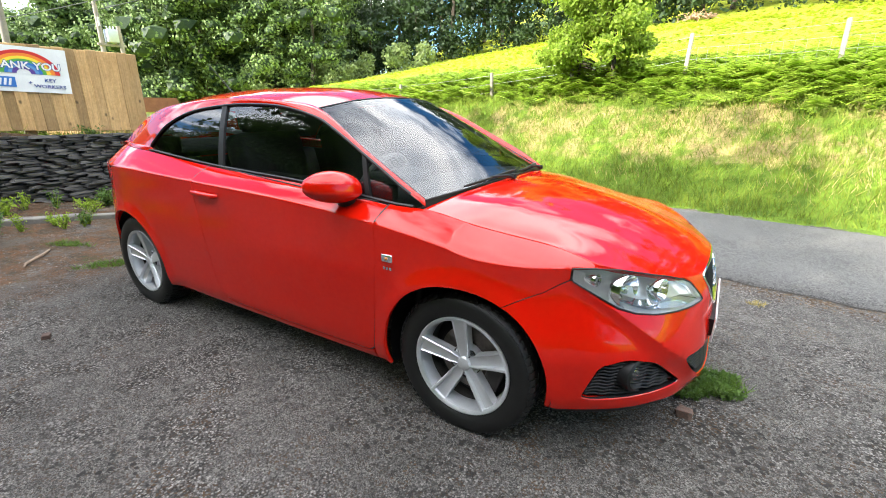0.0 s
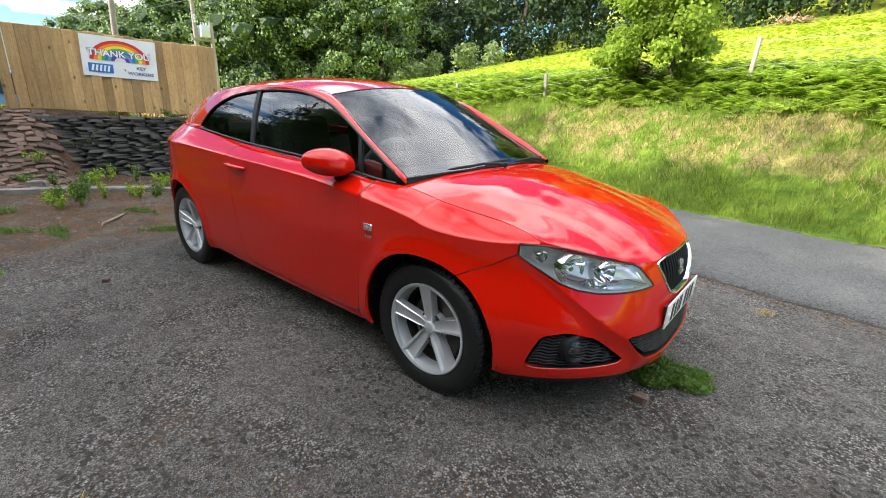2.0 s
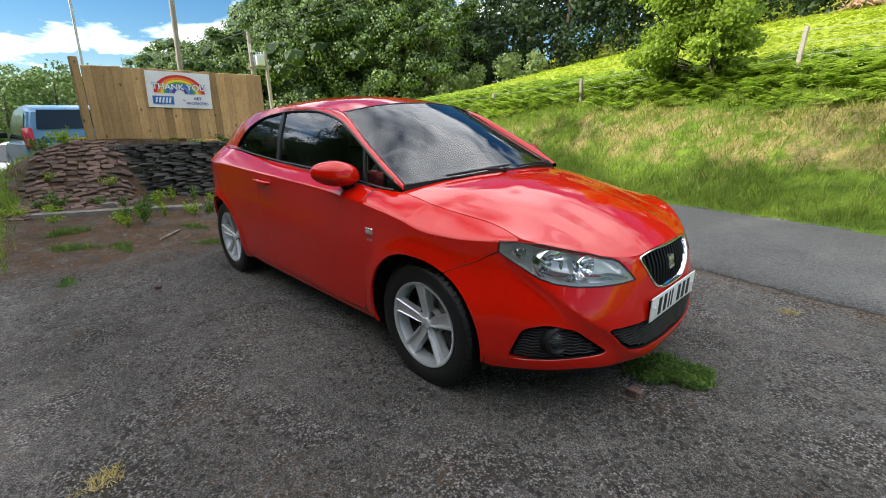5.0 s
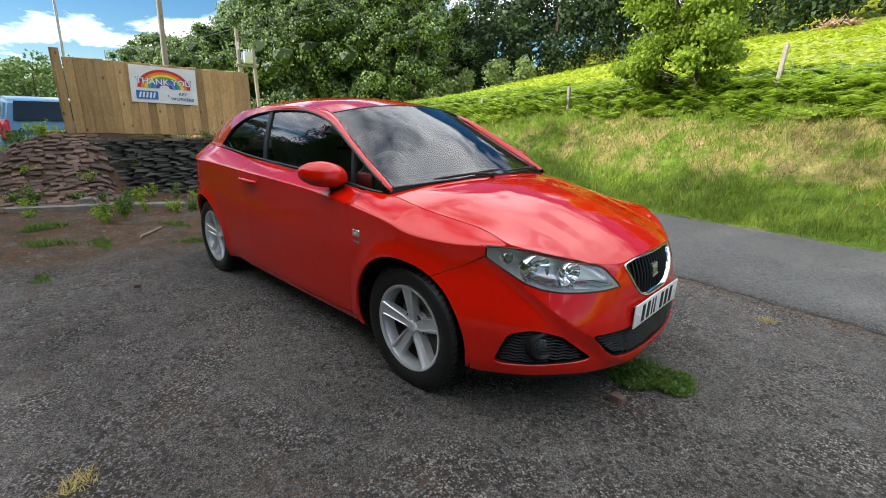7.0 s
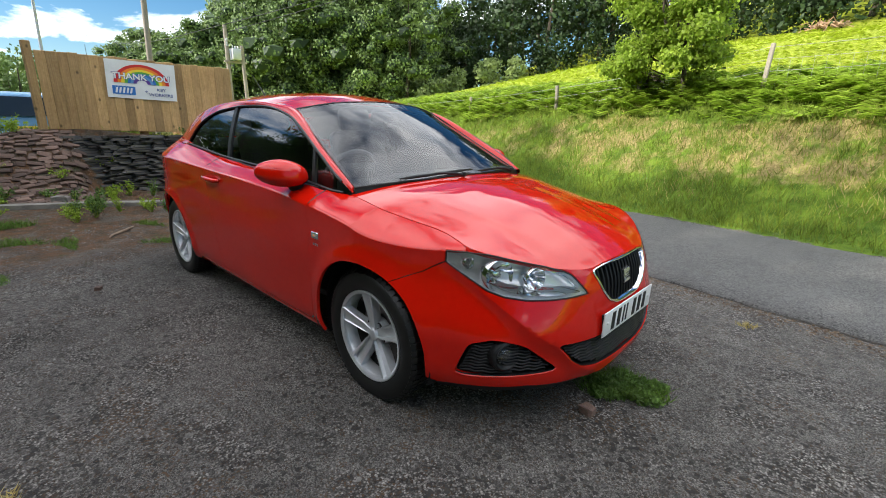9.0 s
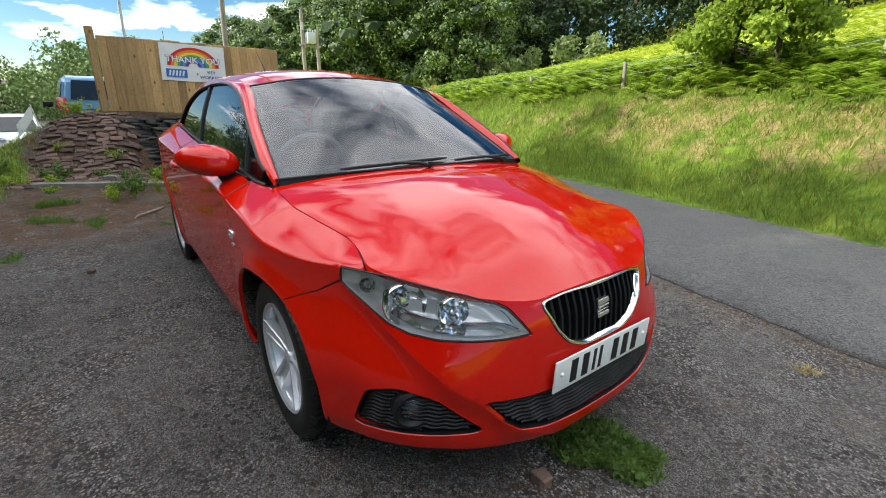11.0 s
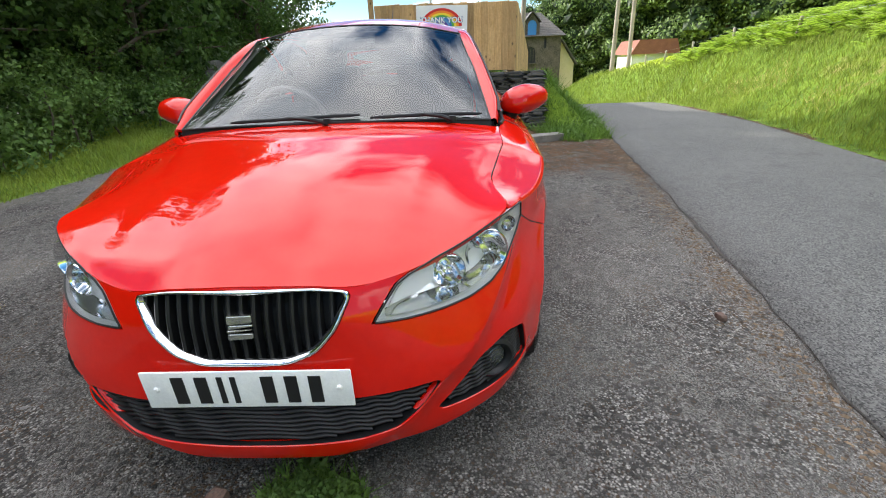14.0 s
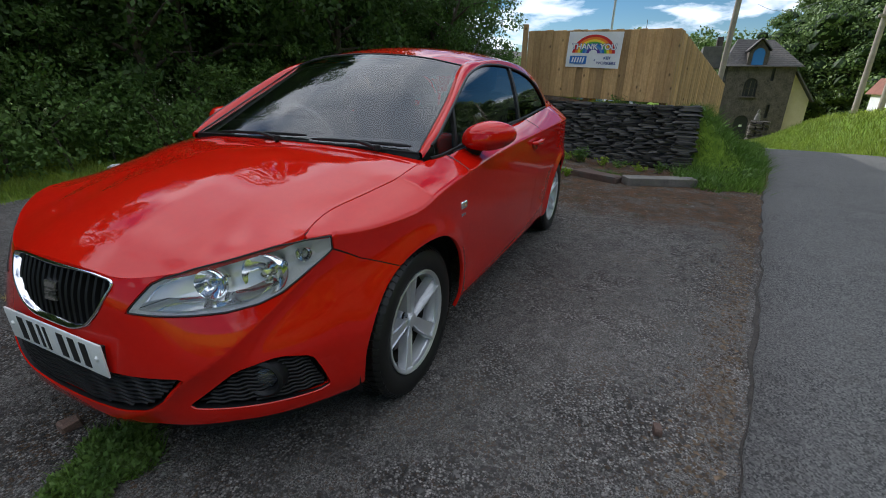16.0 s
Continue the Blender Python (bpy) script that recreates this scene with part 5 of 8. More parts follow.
def build_wheel(car, axle, side):
    """Tyre, five broad spokes, rim, cap, bolts and brake."""
    wheel = empty("wheel", (axle, side * 0.703, HUB_Z - .008))
    wheel.parent = car
    s = side
    prof = [(.206, -.085), (.215, -.095), (.25, -.104), (.275, -.102), (.292, -.094), (.299, -.075), (.3, -.04), (.3, .04), (.299, .070), (.292, .088), (.275, .099), (.25, .101), (.222, .096), (.210, .086)]
    tyre = lathe([(r if r < .21 else r * 1.022, h * s) for r, h in prof], 72)
    t = part("tyre", tyre, RUBBER, wheel, "black rubber tyre", smooth=True)
    tread = bmesh.new()
    for k in range(64):
        a = 2 * math.pi * k / 64
        for h in (-.062, -.022, .022, .062):
            m = Matrix.Rotation(-a, 4, "Y") @ Matrix.Translation((.307, h, 0)) @ Matrix.Rotation(radians(18 if h > 0 else -18), 4, "X")
            add_box(tread, (.006, .032, .020), m)
        m = Matrix.Rotation(-a, 4, "Y") @ Matrix.Translation((.301, .083 * s, 0)) @ Matrix.Rotation(radians(35 * s), 4, "Z")
        add_box(tread, (.006, .026, .018), m)
    part("tread", tread, RUBBER, t)
    part("barrel", lathe([(.2, -.08 * s), (.190, -.05 * s), (.186, 0), (.188, .020 * s)], 60), BARREL, wheel, "inner rim barrel, dark with dust and painted-in shade", smooth=True)
    part("rim_well", lathe([(.188, .020 * s), (.189, .040 * s), (.197, .072 * s)], 60), ALLOY, wheel, "silver rim well", smooth=True)
    rim_prof = [(.1955, .066), (.1965, .072), (.203, .079), (.2095, .082), (.2135, .086), (.2135, .092), (.2095, .094), (.2035, .0915), (.1965, .086), (.1955, .074)]
    part("rim", lathe([(r, h * s) for r, h in rim_prof], 72), ALLOY, wheel, "silver alloy rim", smooth=True)
    start = 93 if s < 0 else 76
    for k in range(5):
        bm = bmesh.new()
        rows = []
        # a broad dished blade, a polished ridge along one edge and a steep flank on the other
        for r, half_w, dep, face in ((.020, .017, .030, .058), (.045, .021, .032, .060), (.062, .026, .033, .063), (.085, .0275, .034, .066), (.125, .030, .034, .073), (.160, .033, .032, .079), (.186, .036, .030, .083), (.1995, .038, .026, .086)):
            g = min(1, max(0, r - .04) / .04)
            rows.append([bm.verts.new((r, h * s, w * s)) for h, w in ((face - dep, half_w * 1.02), (face + .003, half_w), (face + .007, half_w * .90), (face + .006, half_w * (.80 - .16 * g)), (face - .004 - .007 * g, half_w * (.72 - .16 * g)), (face - .003 - .003 * g, -half_w * .88), (face - .001, -half_w), (face - dep - .006, -half_w * 1.10))])
        for a, b in zip(rows, rows[1:]):
            for j in range(8):
                bm.faces.new((a[j], a[(j + 1) % 8], b[(j + 1) % 8], b[j]))
        bm.faces.new(rows[0])
        bm.faces.new(rows[-1])
        bmesh.ops.recalc_face_normals(bm, faces=bm.faces)
        bmesh.ops.rotate(bm, cent=(0, 0, 0), matrix=Matrix.Rotation(-radians(start + 72 * k), 3, "Y"), verts=bm.verts)
        part("spoke", bm, ALLOY, wheel)
        a = radians(start + 36 + 72 * k)
        bolt = lathe([(0, .044 * s), (.009, .044 * s), (.010, .041 * s), (.010, .036 * s), (.0155, .036 * s), (.0165, .052 * s), (.0185, .0525 * s), (.019, .046 * s)], 16)
        bmesh.ops.translate(bolt, vec=(.050 * math.cos(a), 0, .050 * math.sin(a)), verts=bolt.verts)
        part("bolt", bolt, ALLOY_DARK, wheel, "dark wheel bolt in its well")
    part("hub", lathe([(0, .044 * s), (.066, .044 * s), (.070, .036 * s), (.072, .01 * s)], 40), ALLOY, wheel, smooth=True)
    part("centre_cap", lathe([(0, .070 * s), (.020, .070 * s), (.026, .067 * s), (.029, .060 * s), (.030, .05 * s)], 32), ALLOY, wheel, "silver centre cap", smooth=True)
    part("brake_disc", lathe([(.06, -.005 * s), (.06, .006 * s), (.138, .006 * s), (.138, -.014 * s), (.05, -.014 * s)], 48), DISC, wheel, "worn brake disc", smooth=True)
    cal = bmesh.new()
    add_box(cal, (.07, .06, .13), Matrix.Rotation(radians(20), 4, "Y") @ Matrix.Translation((.125, .0, 0)), .012)
    part("caliper", cal, ALLOY_DARK, wheel)
    part("backing", lathe([(0, -.035 * s), (.188, -.035 * s)], 40), BLACK, wheel)


def build_lamp(car, side):
    """A headlamp: lens on the body line, bright bowls and trim behind it."""
    lamp = empty("headlamp")
    lamp.parent = car
    sf = lambda w, z: body(side * w, z)
    lens = panel("lens", chaikin(LAMP, .06), sf, LENS, lamp, step=.025, gap=.001, depth=0, lift=-.001, label="clear lamp lens")
    lens.visible_shadow = False
    tube("lamp_seal", [tuple(p) for p in (lambda q: body(side * q[:, 0], q[:, 1]))(dense(chaikin(LAMP, .06), .02))], .0026, SEAL, lamp, closed=True, sides=6)
    cen = np.array([1.45, side * .25, .62])

    def deep(w, z, d):
        p = sf(np.asarray(w, float), np.asarray(z, float))
        n = cen - p
        return p + n / np.linalg.norm(n, axis=-1, keepdims=True) * d

    # bowl: outline at the lens, sinking to a flat back
    o = dense(chaikin(LAMP, .06), .02)
    m = o.mean(0)
    rows = [deep(*(m + (o - m) * f).T, d) for f, d in ((1.0, .0015), (1.0, .010), (.985, .018), (.6, .034), (.25, .044))]
    verts = np.concatenate(rows + [deep(*m[:, None], .044)])
    n, faces = len(o), []
    for r in range(len(rows) - 1):
        for k in range(n):
            a, b = r * n + k, r * n + (k + 1) % n
            faces.append((a, b, b + n, a + n))
    faces += [((len(rows) - 1) * n + k, (len(rows) - 1) * n + (k + 1) % n, len(rows) * n) for k in range(n)]
    mesh_object("housing", verts, faces, LAMP_GREY, lamp)

    def bowl(name, w, z, r, d0, material, bulb=True):
        at = Vector(deep(np.array(w), np.array(z), d0))
        out = Vector(tuple(sf(np.array(w), np.array(z)))) - Vector(tuple(cen))
        aim = Vector((1, side * .35, 0.02)).normalized()
        rot = aim.to_track_quat("X", "Z").to_matrix().to_4x4()
        prof = [(0.010, -.024), (r * .45, -.020), (r * .8, -.008), (r * .97, .006), (r * 1.04, .009), (r * 1.10, .004), (r * 1.11, -.03)]
        bm = lathe(prof, 36, "X")
        bmesh.ops.transform(bm, matrix=Matrix.Translation(at) @ rot, verts=bm.verts)
        ob = part(name, bm, material, lamp, smooth=True)
        if bulb:
            b = lathe([(0, .004), (.010, .002), (.013, -.006), (.012, -.024)], 18, "X")
            bmesh.ops.transform(b, matrix=Matrix.Translation(at) @ rot, verts=b.verts)
            part("bulb_cap", b, REFLECTOR, ob, smooth=True)
    bowl("main_reflector", .405, .672, .060, .017, REFLECTOR)
    bowl("inner_reflector", .305, .660, .042, .015, REFLECTOR)
    bowl("corner_reflector", .485, .718, .022, .014, REFLECTOR, True)
    # bright blade along the foot and the bezel that sweeps under the bowls
    bl = [(.175, .592), (.24, .590), (.31, .594), (.38, .606), (.44, .640)]
    strip = curve([tuple(deep(np.array(w), np.array(z + .004), .008)) for w, z in bl], 5)
    back = curve([tuple(deep(np.array(w), np.array(z + .030), .032)) for w, z in bl], 5)
    verts = list(strip) + list(back)
    n = len(strip)
    mesh_object("bezel", verts, [(k, k + 1, n + k + 1, n + k) for k in range(n - 1)], REFLECTOR, lamp, "bright bezel")
    bl = [(.455, .625), (.452, .66), (.448, .70), (.445, .735)]
    strip = curve([tuple(deep(np.array(w), np.array(z), .014)) for w, z in bl], 4)
    back = curve([tuple(deep(np.array(w - .008), np.array(z), .07)) for w, z in bl], 4)
    n = len(strip)
    mesh_object("divider", list(strip) + list(back), [(k, k + 1, n + k + 1, n + k) for k in range(n - 1)], REFLECTOR, lamp)
    bl = [(.175, .60), (.205, .655), (.245, .682), (.30, .702)]
    strip = curve([tuple(deep(np.array(w), np.array(z), .020)) for w, z in bl], 4)
    back = curve([tuple(deep(np.array(w + .05), np.array(z - .02), .065)) for w, z in bl], 4)
    mesh_object("inner_blade", list(strip) + list(back), [(k, k + 1, len(strip) + k + 1, len(strip) + k) for k in range(len(strip) - 1)], REFLECTOR, lamp)


def wavy_bars(name, outline, sf, inset, parent, pitch=.0135, wave=.003, period=.05, thick=.0040):
    """Rows of wavy louvres that fill an outline on the body surface."""
    poly = shrink(dense(outline, .01), .007)
    lo, hi = poly.min(0), poly.max(0)
    rows = np.arange(lo[1] + pitch * .6, hi[1], pitch)
    for z0 in rows:
        ws = np.arange(lo[0], hi[0], .006)
        zs = z0 + wave * np.sin(ws / period * 2 * np.pi + (z0 * 500))
        ok = inside(poly, np.stack([ws, zs], 1))
        if ok.sum() < 4:
            continue
        ws, zs = ws[ok], zs[ok]
        n = len(ws)
        front = sf(ws, zs)
        d = front - np.array([1.2, 0, 0])
        d[:, 2] = 0
        d /= np.linalg.norm(d, axis=1, keepdims=True)
        a = front - d * (inset + .02) + np.array([0, 0, thick])
        b = front - d * inset + np.array([0, 0, thick * .6])
        c = front - d * inset - np.array([0, 0, thick * .6])
        e = front - d * (inset + .02) - np.array([0, 0, thick])
        verts = np.concatenate([a, b, c, e])
        faces = [(k + j * n, k + 1 + j * n, k + 1 + (j + 1) * n, k + (j + 1) * n) for k in range(n - 1) for j in range(3)]
        mesh_object(name, verts, faces, BLACK, parent)


def back_plate(name, outline, sf, inset, parent, material):
    poly = np.asarray(dense(outline, .02))
    p = sf(poly[:, 0], poly[:, 1])
    d = p - np.array([1.2, 0, 0])
    d[:, 2] = 0
    d /= np.linalg.norm(d, axis=1, keepdims=True)
    q = p - d * inset
    n = len(p)
    mid = q.mean(0)
    verts = np.concatenate([p - d * .004, q, [mid]])
    faces = [(k, (k + 1) % n, n + (k + 1) % n, n + k) for k in range(n)] + [(n + k, n + (k + 1) % n, 2 * n) for k in range(n)]
    return mesh_object(name, verts, faces, material, parent, smooth=False)


def build_fog(car, side):
    """The dark insert with wavy louvres and a round fog lamp."""
    fog = empty("fog_lamp_insert")
    fog.parent = car
    sf = lambda w, z: body(side * w, z)
    ol = chaikin(FOG, .15)
    back_plate("recess", ol, sf, .045, fog, BLACK)
    wavy_bars("louvre", ol, sf, .014, fog)
    at = Vector(tuple(body(np.array(side * .425), np.array(.366)))) + Vector((-.009, -side * .009, 0))
    aim = Vector((1, side * .42, 0)).normalized()
    m = Matrix.Translation(at) @ aim.to_track_quat("X", "Z").to_matrix().to_4x4()
    for name, prof, material in (("surround", [(.036, -.040), (.038, -.012), (.044, .004), (.052, .010), (.062, .004), (.066, -.05)], BLACK),
                                 ("reflector", [(0, -.036), (.02, -.032), (.032, -.018), (.037, -.008)], REFLECTOR),
                                 ("fog_lens", [(0, .006), (.014, .004), (.028, -.002), (.038, -.010)], LENS)):
        bm = lathe(prof, 36, "X")
        bmesh.ops.transform(bm, matrix=m, verts=bm.verts)
        part(name, bm, material, fog, smooth=True)


def build_front(car):
    """Grille, badge, lower grille and number plate."""
    sf = body
    grille = empty("radiator_grille")
    grille.parent = car
    ol = chaikin(GRILLE, .15)
    back_plate("backing", ol, sf, .05, grille, BLACK)
    ring = dense(ol, .01)
    p = sf(ring[:, 0], ring[:, 1])
    ins = sf(*shrink(ring, .0055).T)
    d = p - np.array([1.0, 0, .6])
    d /= np.linalg.norm(d, axis=1, keepdims=True)
    n = len(ring)
    mid = np.array([2.02, 0, .59])
    inw = mid - p
    inw[:, 0] = 0
    inw /= np.linalg.norm(inw, axis=1, keepdims=True)
    rows = [p - d * .006 - inw * .001, p + d * .003 - inw * .001, p + d * .006 + inw * .005, p + d * .004 + inw * .011, p - d * .012 + inw * .014]
    verts = np.concatenate(rows)
    mesh_object("chrome_frame", verts, [(r * n + k, r * n + (k + 1) % n, (r + 1) * n + (k + 1) % n, (r + 1) * n + k) for r in range(len(rows) - 1) for k in range(n)], CHROME, grille, "bright chrome grille frame")
    poly = np.array(ol)
    for y in np.linspace(-.235, .235, 17):
        zs = np.linspace(.48, .685, 60)
        pts = []
        for z in zs:
            w = np.sign(y) * NOSE_RUN * math.asin(min(1, (abs(y) / float(side_y(NOSE_U - .1, z))) ** (float(nose_m(z)) / 2))) / (math.pi / 2)
            if inside(poly, np.array([[w, z]]))[0]:
                pts.append(sf(np.array(w), np.array(z)))
        if len(pts) < 4:
            continue
        pts = np.array(pts)
        bm = bmesh.new()
        rws = [[bm.verts.new(Vector(q) + Vector(o)) for o in ((-.04, -.006, 0), (-.014, -.005, 0), (-.010, 0, 0), (-.014, .005, 0), (-.04, .006, 0))] for q in pts[::4]]
        for a, b in zip(rws, rws[1:]):
            for k in range(4):
                bm.faces.new((a[k], a[k + 1], b[k + 1], b[k]))
        bmesh.ops.recalc_face_normals(bm, faces=bm.faces)
        part("slat", bm, BLACK, grille)
    # emblem: a plain bright block cut by slanting grooves
    emblem = empty("emblem")
    emblem.parent = grille
    for k, (z0, z1, dy) in enumerate(((.008, .027, .0), (-.004, .005, .002), (-.013, -.007, -.002), (-.030, -.016, .0))):
        bm = bmesh.new()
        vs = []
        for x in (-.006, .012):
            for y, z in ((-.030 + dy, z0 - .004), (.030 + dy, z0 + .004 if k in (1, 2) else z0), (.030 + dy, z1), (-.030 + dy, z1 - .002)):
                vs.append(bm.verts.new((2.036 + x - .18 * z, y, .604 + z)))
        bm.faces.new(vs[:4])
        bm.faces.new(vs[4:])
        for j in range(4):
            bm.faces.new((vs[j], vs[(j + 1) % 4], vs[4 + (j + 1) % 4], vs[4 + j]))
        bmesh.ops.recalc_face_normals(bm, faces=bm.faces)
        bmesh.ops.bevel(bm, geom=list(bm.edges), offset=.0022, segments=2, affect="EDGES")
        part("bar", bm, BADGE, emblem, "satin chrome emblem bar", smooth=True)
    lower = empty("lower_grille")
    lower.parent = car
    ol = chaikin(LOWER, .12)
    back_plate("recess", ol, sf, .06, lower, BLACK)
    wavy_bars("louvre", ol, sf, .012, lower)
    # number plate
    plate = empty("number_plate", (2.074, 0, .447))
    plate.parent = car
    plate.rotation_euler = (0, radians(2), 0)
    bm = bmesh.new()
    add_box(bm, (.006, .508, .108), Matrix(), .0028, 2)
    part("plate", bm, PLATE_WHITE, plate, "white reflective plate", smooth=True)
    bm = bmesh.new()
    add_box(bm, (.03, .46, .07), Matrix.Translation((-.018, 0, 0)))
    part("carrier", bm, BLACK, plate)
    for k, y in enumerate((-.165, -.108, -.062, -.030, .052, .109, .166)):
        bm = bmesh.new()
        add_box(bm, (.003, .030 if k not in (2, 3) else .013, .079), Matrix.Translation((.0035, y, 0)))
        part("character_bar", bm, INK, plate, "plain black bar")
    for y in (-.222, .222):
        bm = lathe([(0, .009), (.005, .008), (.008, .003)], 14, "X")
        bmesh.ops.translate(bm, vec=(0, y, .004), verts=bm.verts)
        part("screw_cap", bm, PLATE_WHITE, plate, smooth=True)


def build_top(car):
    """Bonnet, windscreen, roof, tailgate, wipers and aerial."""
    ws = np.linspace(1.15, .437, 30)
    right = along([tuple(body(np.array(-w), np.array(float(edge_z(w)))) + np.array([0, 0, .001])) for w in ws[::3]] + [tuple(body(np.array(-.437), np.array(float(edge_z(.437)))))])
    left = along([tuple(body(np.array(w), np.array(float(edge_z(w)))) + np.array([0, 0, .001])) for w in ws[::3]] + [tuple(body(np.array(.437), np.array(float(edge_z(.437)))))])
    wf = np.linspace(-.437, .437, 41)
    front = along([tuple(body(np.array(w), np.array(float(edge_z(abs(w))) + .003))) for w in wf])
    rear = along([(.999, -.674, .898), (1.033, -.45, .926), (1.056, -.22, .937), (1.062, 0, .940), (1.056, .22, .937), (1.033, .45, .926), (.999, .674, .898)])

    def swell(u, v):
        a, vv = np.abs(2 * np.clip(u, 0, 1) - 1), np.clip(v, 0, 1)
        rise = .062 * (1 - a ** 2.4) * np.sin(np.pi * vv ** 1.2) ** .9
        line = .84 - .34 * vv
        # raised middle, bounded by two creases that run to the grille
        rise = rise + .0045 * ease(.10, -.08, a - line) * ease(0, .25, vv) * ease(1.0, .85, vv)
        return np.stack([0 * rise, 0 * rise, rise], -1)
    sheet("bonnet", coons(rear, front, right, left, swell), 90, 60, PAINT, car, "red bonnet", depth=.018)
    low = along([(.985, -.658, .922), (1.03, -.42, .934), (1.052, -.2, .938), (1.058, 0, .940), (1.052, .2, .938), (1.03, .42, .934), (.985, .658, .922)])
    top = along([(.29, -.545, 1.284), (.33, -.36, 1.318), (.352, -.18, 1.334), (.36, 0, 1.339), (.352, .18, 1.334), (.33, .36, 1.318), (.29, .545, 1.284)])
    ra, la = along([(.985, -.658, .922), (.62, -.606, 1.110), (.29, -.545, 1.284)]), along([(.985, .658, .922), (.62, .606, 1.110), (.29, .545, 1.284)])

    def screen_swell(u, v):
        k = np.sin(np.pi * np.clip(u, 0, 1)) ** .8 * np.sin(np.pi * np.clip(v, 0, 1))
        return np.stack([.018 * k, 0 * k, .026 * k], -1)
    screen = coons(low, top, ra, la, screen_swell)
    ob = sheet("windscreen", screen, 50, 30, SCREEN, car, "clear windscreen", depth=.004)
    ob.visible_shadow = False
    band = [screen(np.array([u]), np.array([v]))[0] for u, v in
            [(u, 0) for u in np.linspace(0, 1, 30)] + [(1, v) for v in np.linspace(0, 1, 16)] + [(u, 1) for u in np.linspace(1, 0, 30)] + [(0, v) for v in np.linspace(1, 0, 16)]]
    tube("screen_seal", band, .0045, SEAL, car, "black screen seal", closed=True, sides=6)
    # dark printed border inside the glass
    fr = []
    inner = lambda a, b: screen(np.array([.018 + .964 * a]), np.array([.04 + .945 * b]))[0] - np.array([.004, 0, .004])
    outer = lambda a, b: screen(np.array([a]), np.array([b]))[0] - np.array([.004, 0, .004])
    ringp = [(u, 0) for u in np.linspace(0, 1, 24)] + [(1, v) for v in np.linspace(0, 1, 14)[1:]] + [(u, 1) for u in np.linspace(1, 0, 24)[1:]] + [(0, v) for v in np.linspace(1, 0, 14)[1:-1]]
    n = len(ringp)
    mesh_object("screen_border", [outer(a, b) for a, b in ringp] + [inner(a, b) for a, b in ringp], [(k, (k + 1) % n, n + (k + 1) % n, n + k) for k in range(n)], SEAL, car)
    cowl = coons(rear, low, along([(.999, -.674, .896), (.985, -.658, .922)]), along([(.999, .674, .896), (.985, .658, .922)]),
                 lambda u, v: np.stack([0 * u, 0 * u, -.022 * np.sin(np.pi * np.clip(v, 0, 1))], -1))
    sheet("scuttle", cowl, 40, 6, BLACK, car, "black plastic scuttle", depth=0)
    rr = along([(.29, -.545, 1.284), (0, -.548, 1.322), (-.4, -.556, 1.334), (-.85, -.54, 1.318), (-1.25, -.515, 1.268)])
    rl = along([(.29, .545, 1.284), (0, .548, 1.322), (-.4, .556, 1.334), (-.85, .54, 1.318), (-1.25, .515, 1.268)])
    back = along([(-1.25, -.515, 1.268), (-1.38, -.3, 1.285), (-1.42, 0, 1.292), (-1.38, .3, 1.285), (-1.25, .515, 1.268)])
    sheet("roof", coons(top, back, rr, rl, lambda u, v: np.stack([0 * u, 0 * u, .034 * np.sin(np.pi * np.clip(u, 0, 1)) ** .7 * np.sin(np.pi * np.clip(v, 0, 1)) ** .8], -1)), 50, 50, PAINT, car, "red roof", towards=(0, 0, .5))
    tail = along([(-1.72, -.565, 1.03), (-1.79, -.3, 1.03), (-1.81, 0, 1.03), (-1.79, .3, 1.03), (-1.72, .565, 1.03)])
    sheet("tailgate_glass", coons(back, tail, along([(-1.25, -.515, 1.268), (-1.5, -.53, 1.17), (-1.70, -.565, 1.035)]), along([(-1.25, .515, 1.268), (-1.5, .53, 1.17), (-1.70, .565, 1.035)])), 24, 14, TINT, car, depth=.004).visible_shadow = False
    sheet("tailgate", coons(tail, along([(-1.74, -.60, .98), (-1.83, 0, .98), (-1.74, .60, .98)]), along([(-1.72, -.565, 1.03), (-1.74, -.60, .98)]), along([(-1.72, .565, 1.03), (-1.74, .60, .98)])), 20, 4, PAINT, car)
    tube("aerial", [(-1.12, 0, 1.335), (-1.15, 0, 1.37), (-1.33, 0, 1.52), (-1.43, 0, 1.60)], [.012, .006, .003, .002], BLACK, car, "black roof aerial")
    # wipers
    for y0, y1, b in ((-.40, .12, .0), (.16, .60, .0)):
        wiper = empty("wiper")
        wiper.parent = car
        blade = [screen(np.array([(y + .632) / 1.264]), np.array([.012 + .022 * f]))[0] + np.array([.010, 0, .010]) for f, y in zip(np.linspace(0, 1, 10), np.linspace(y0, y1, 10))]
        part("blade", rod([tuple(p) for p in blade], [.004] + [.007] * 8 + [.004], 6), BLACK, wiper)
        piv = screen(np.array([(y1 - .12 + .632) / 1.264]), np.array([0.0]))[0] + np.array([.035, 0, .002])
        midb = blade[4] + np.array([0, 0, .004])
        part("arm", rod([tuple(piv), tuple(piv + (midb - piv) * .35 + np.array([.006, 0, .008])), tuple(midb)], [.011, .008, .005], 8), BLACK, wiper, smooth=True)
        part("pivot", lathe([(0, .02), (.014, .018), (.017, 0)], 16, "Z"), BLACK, wiper, smooth=True).location = tuple(piv)


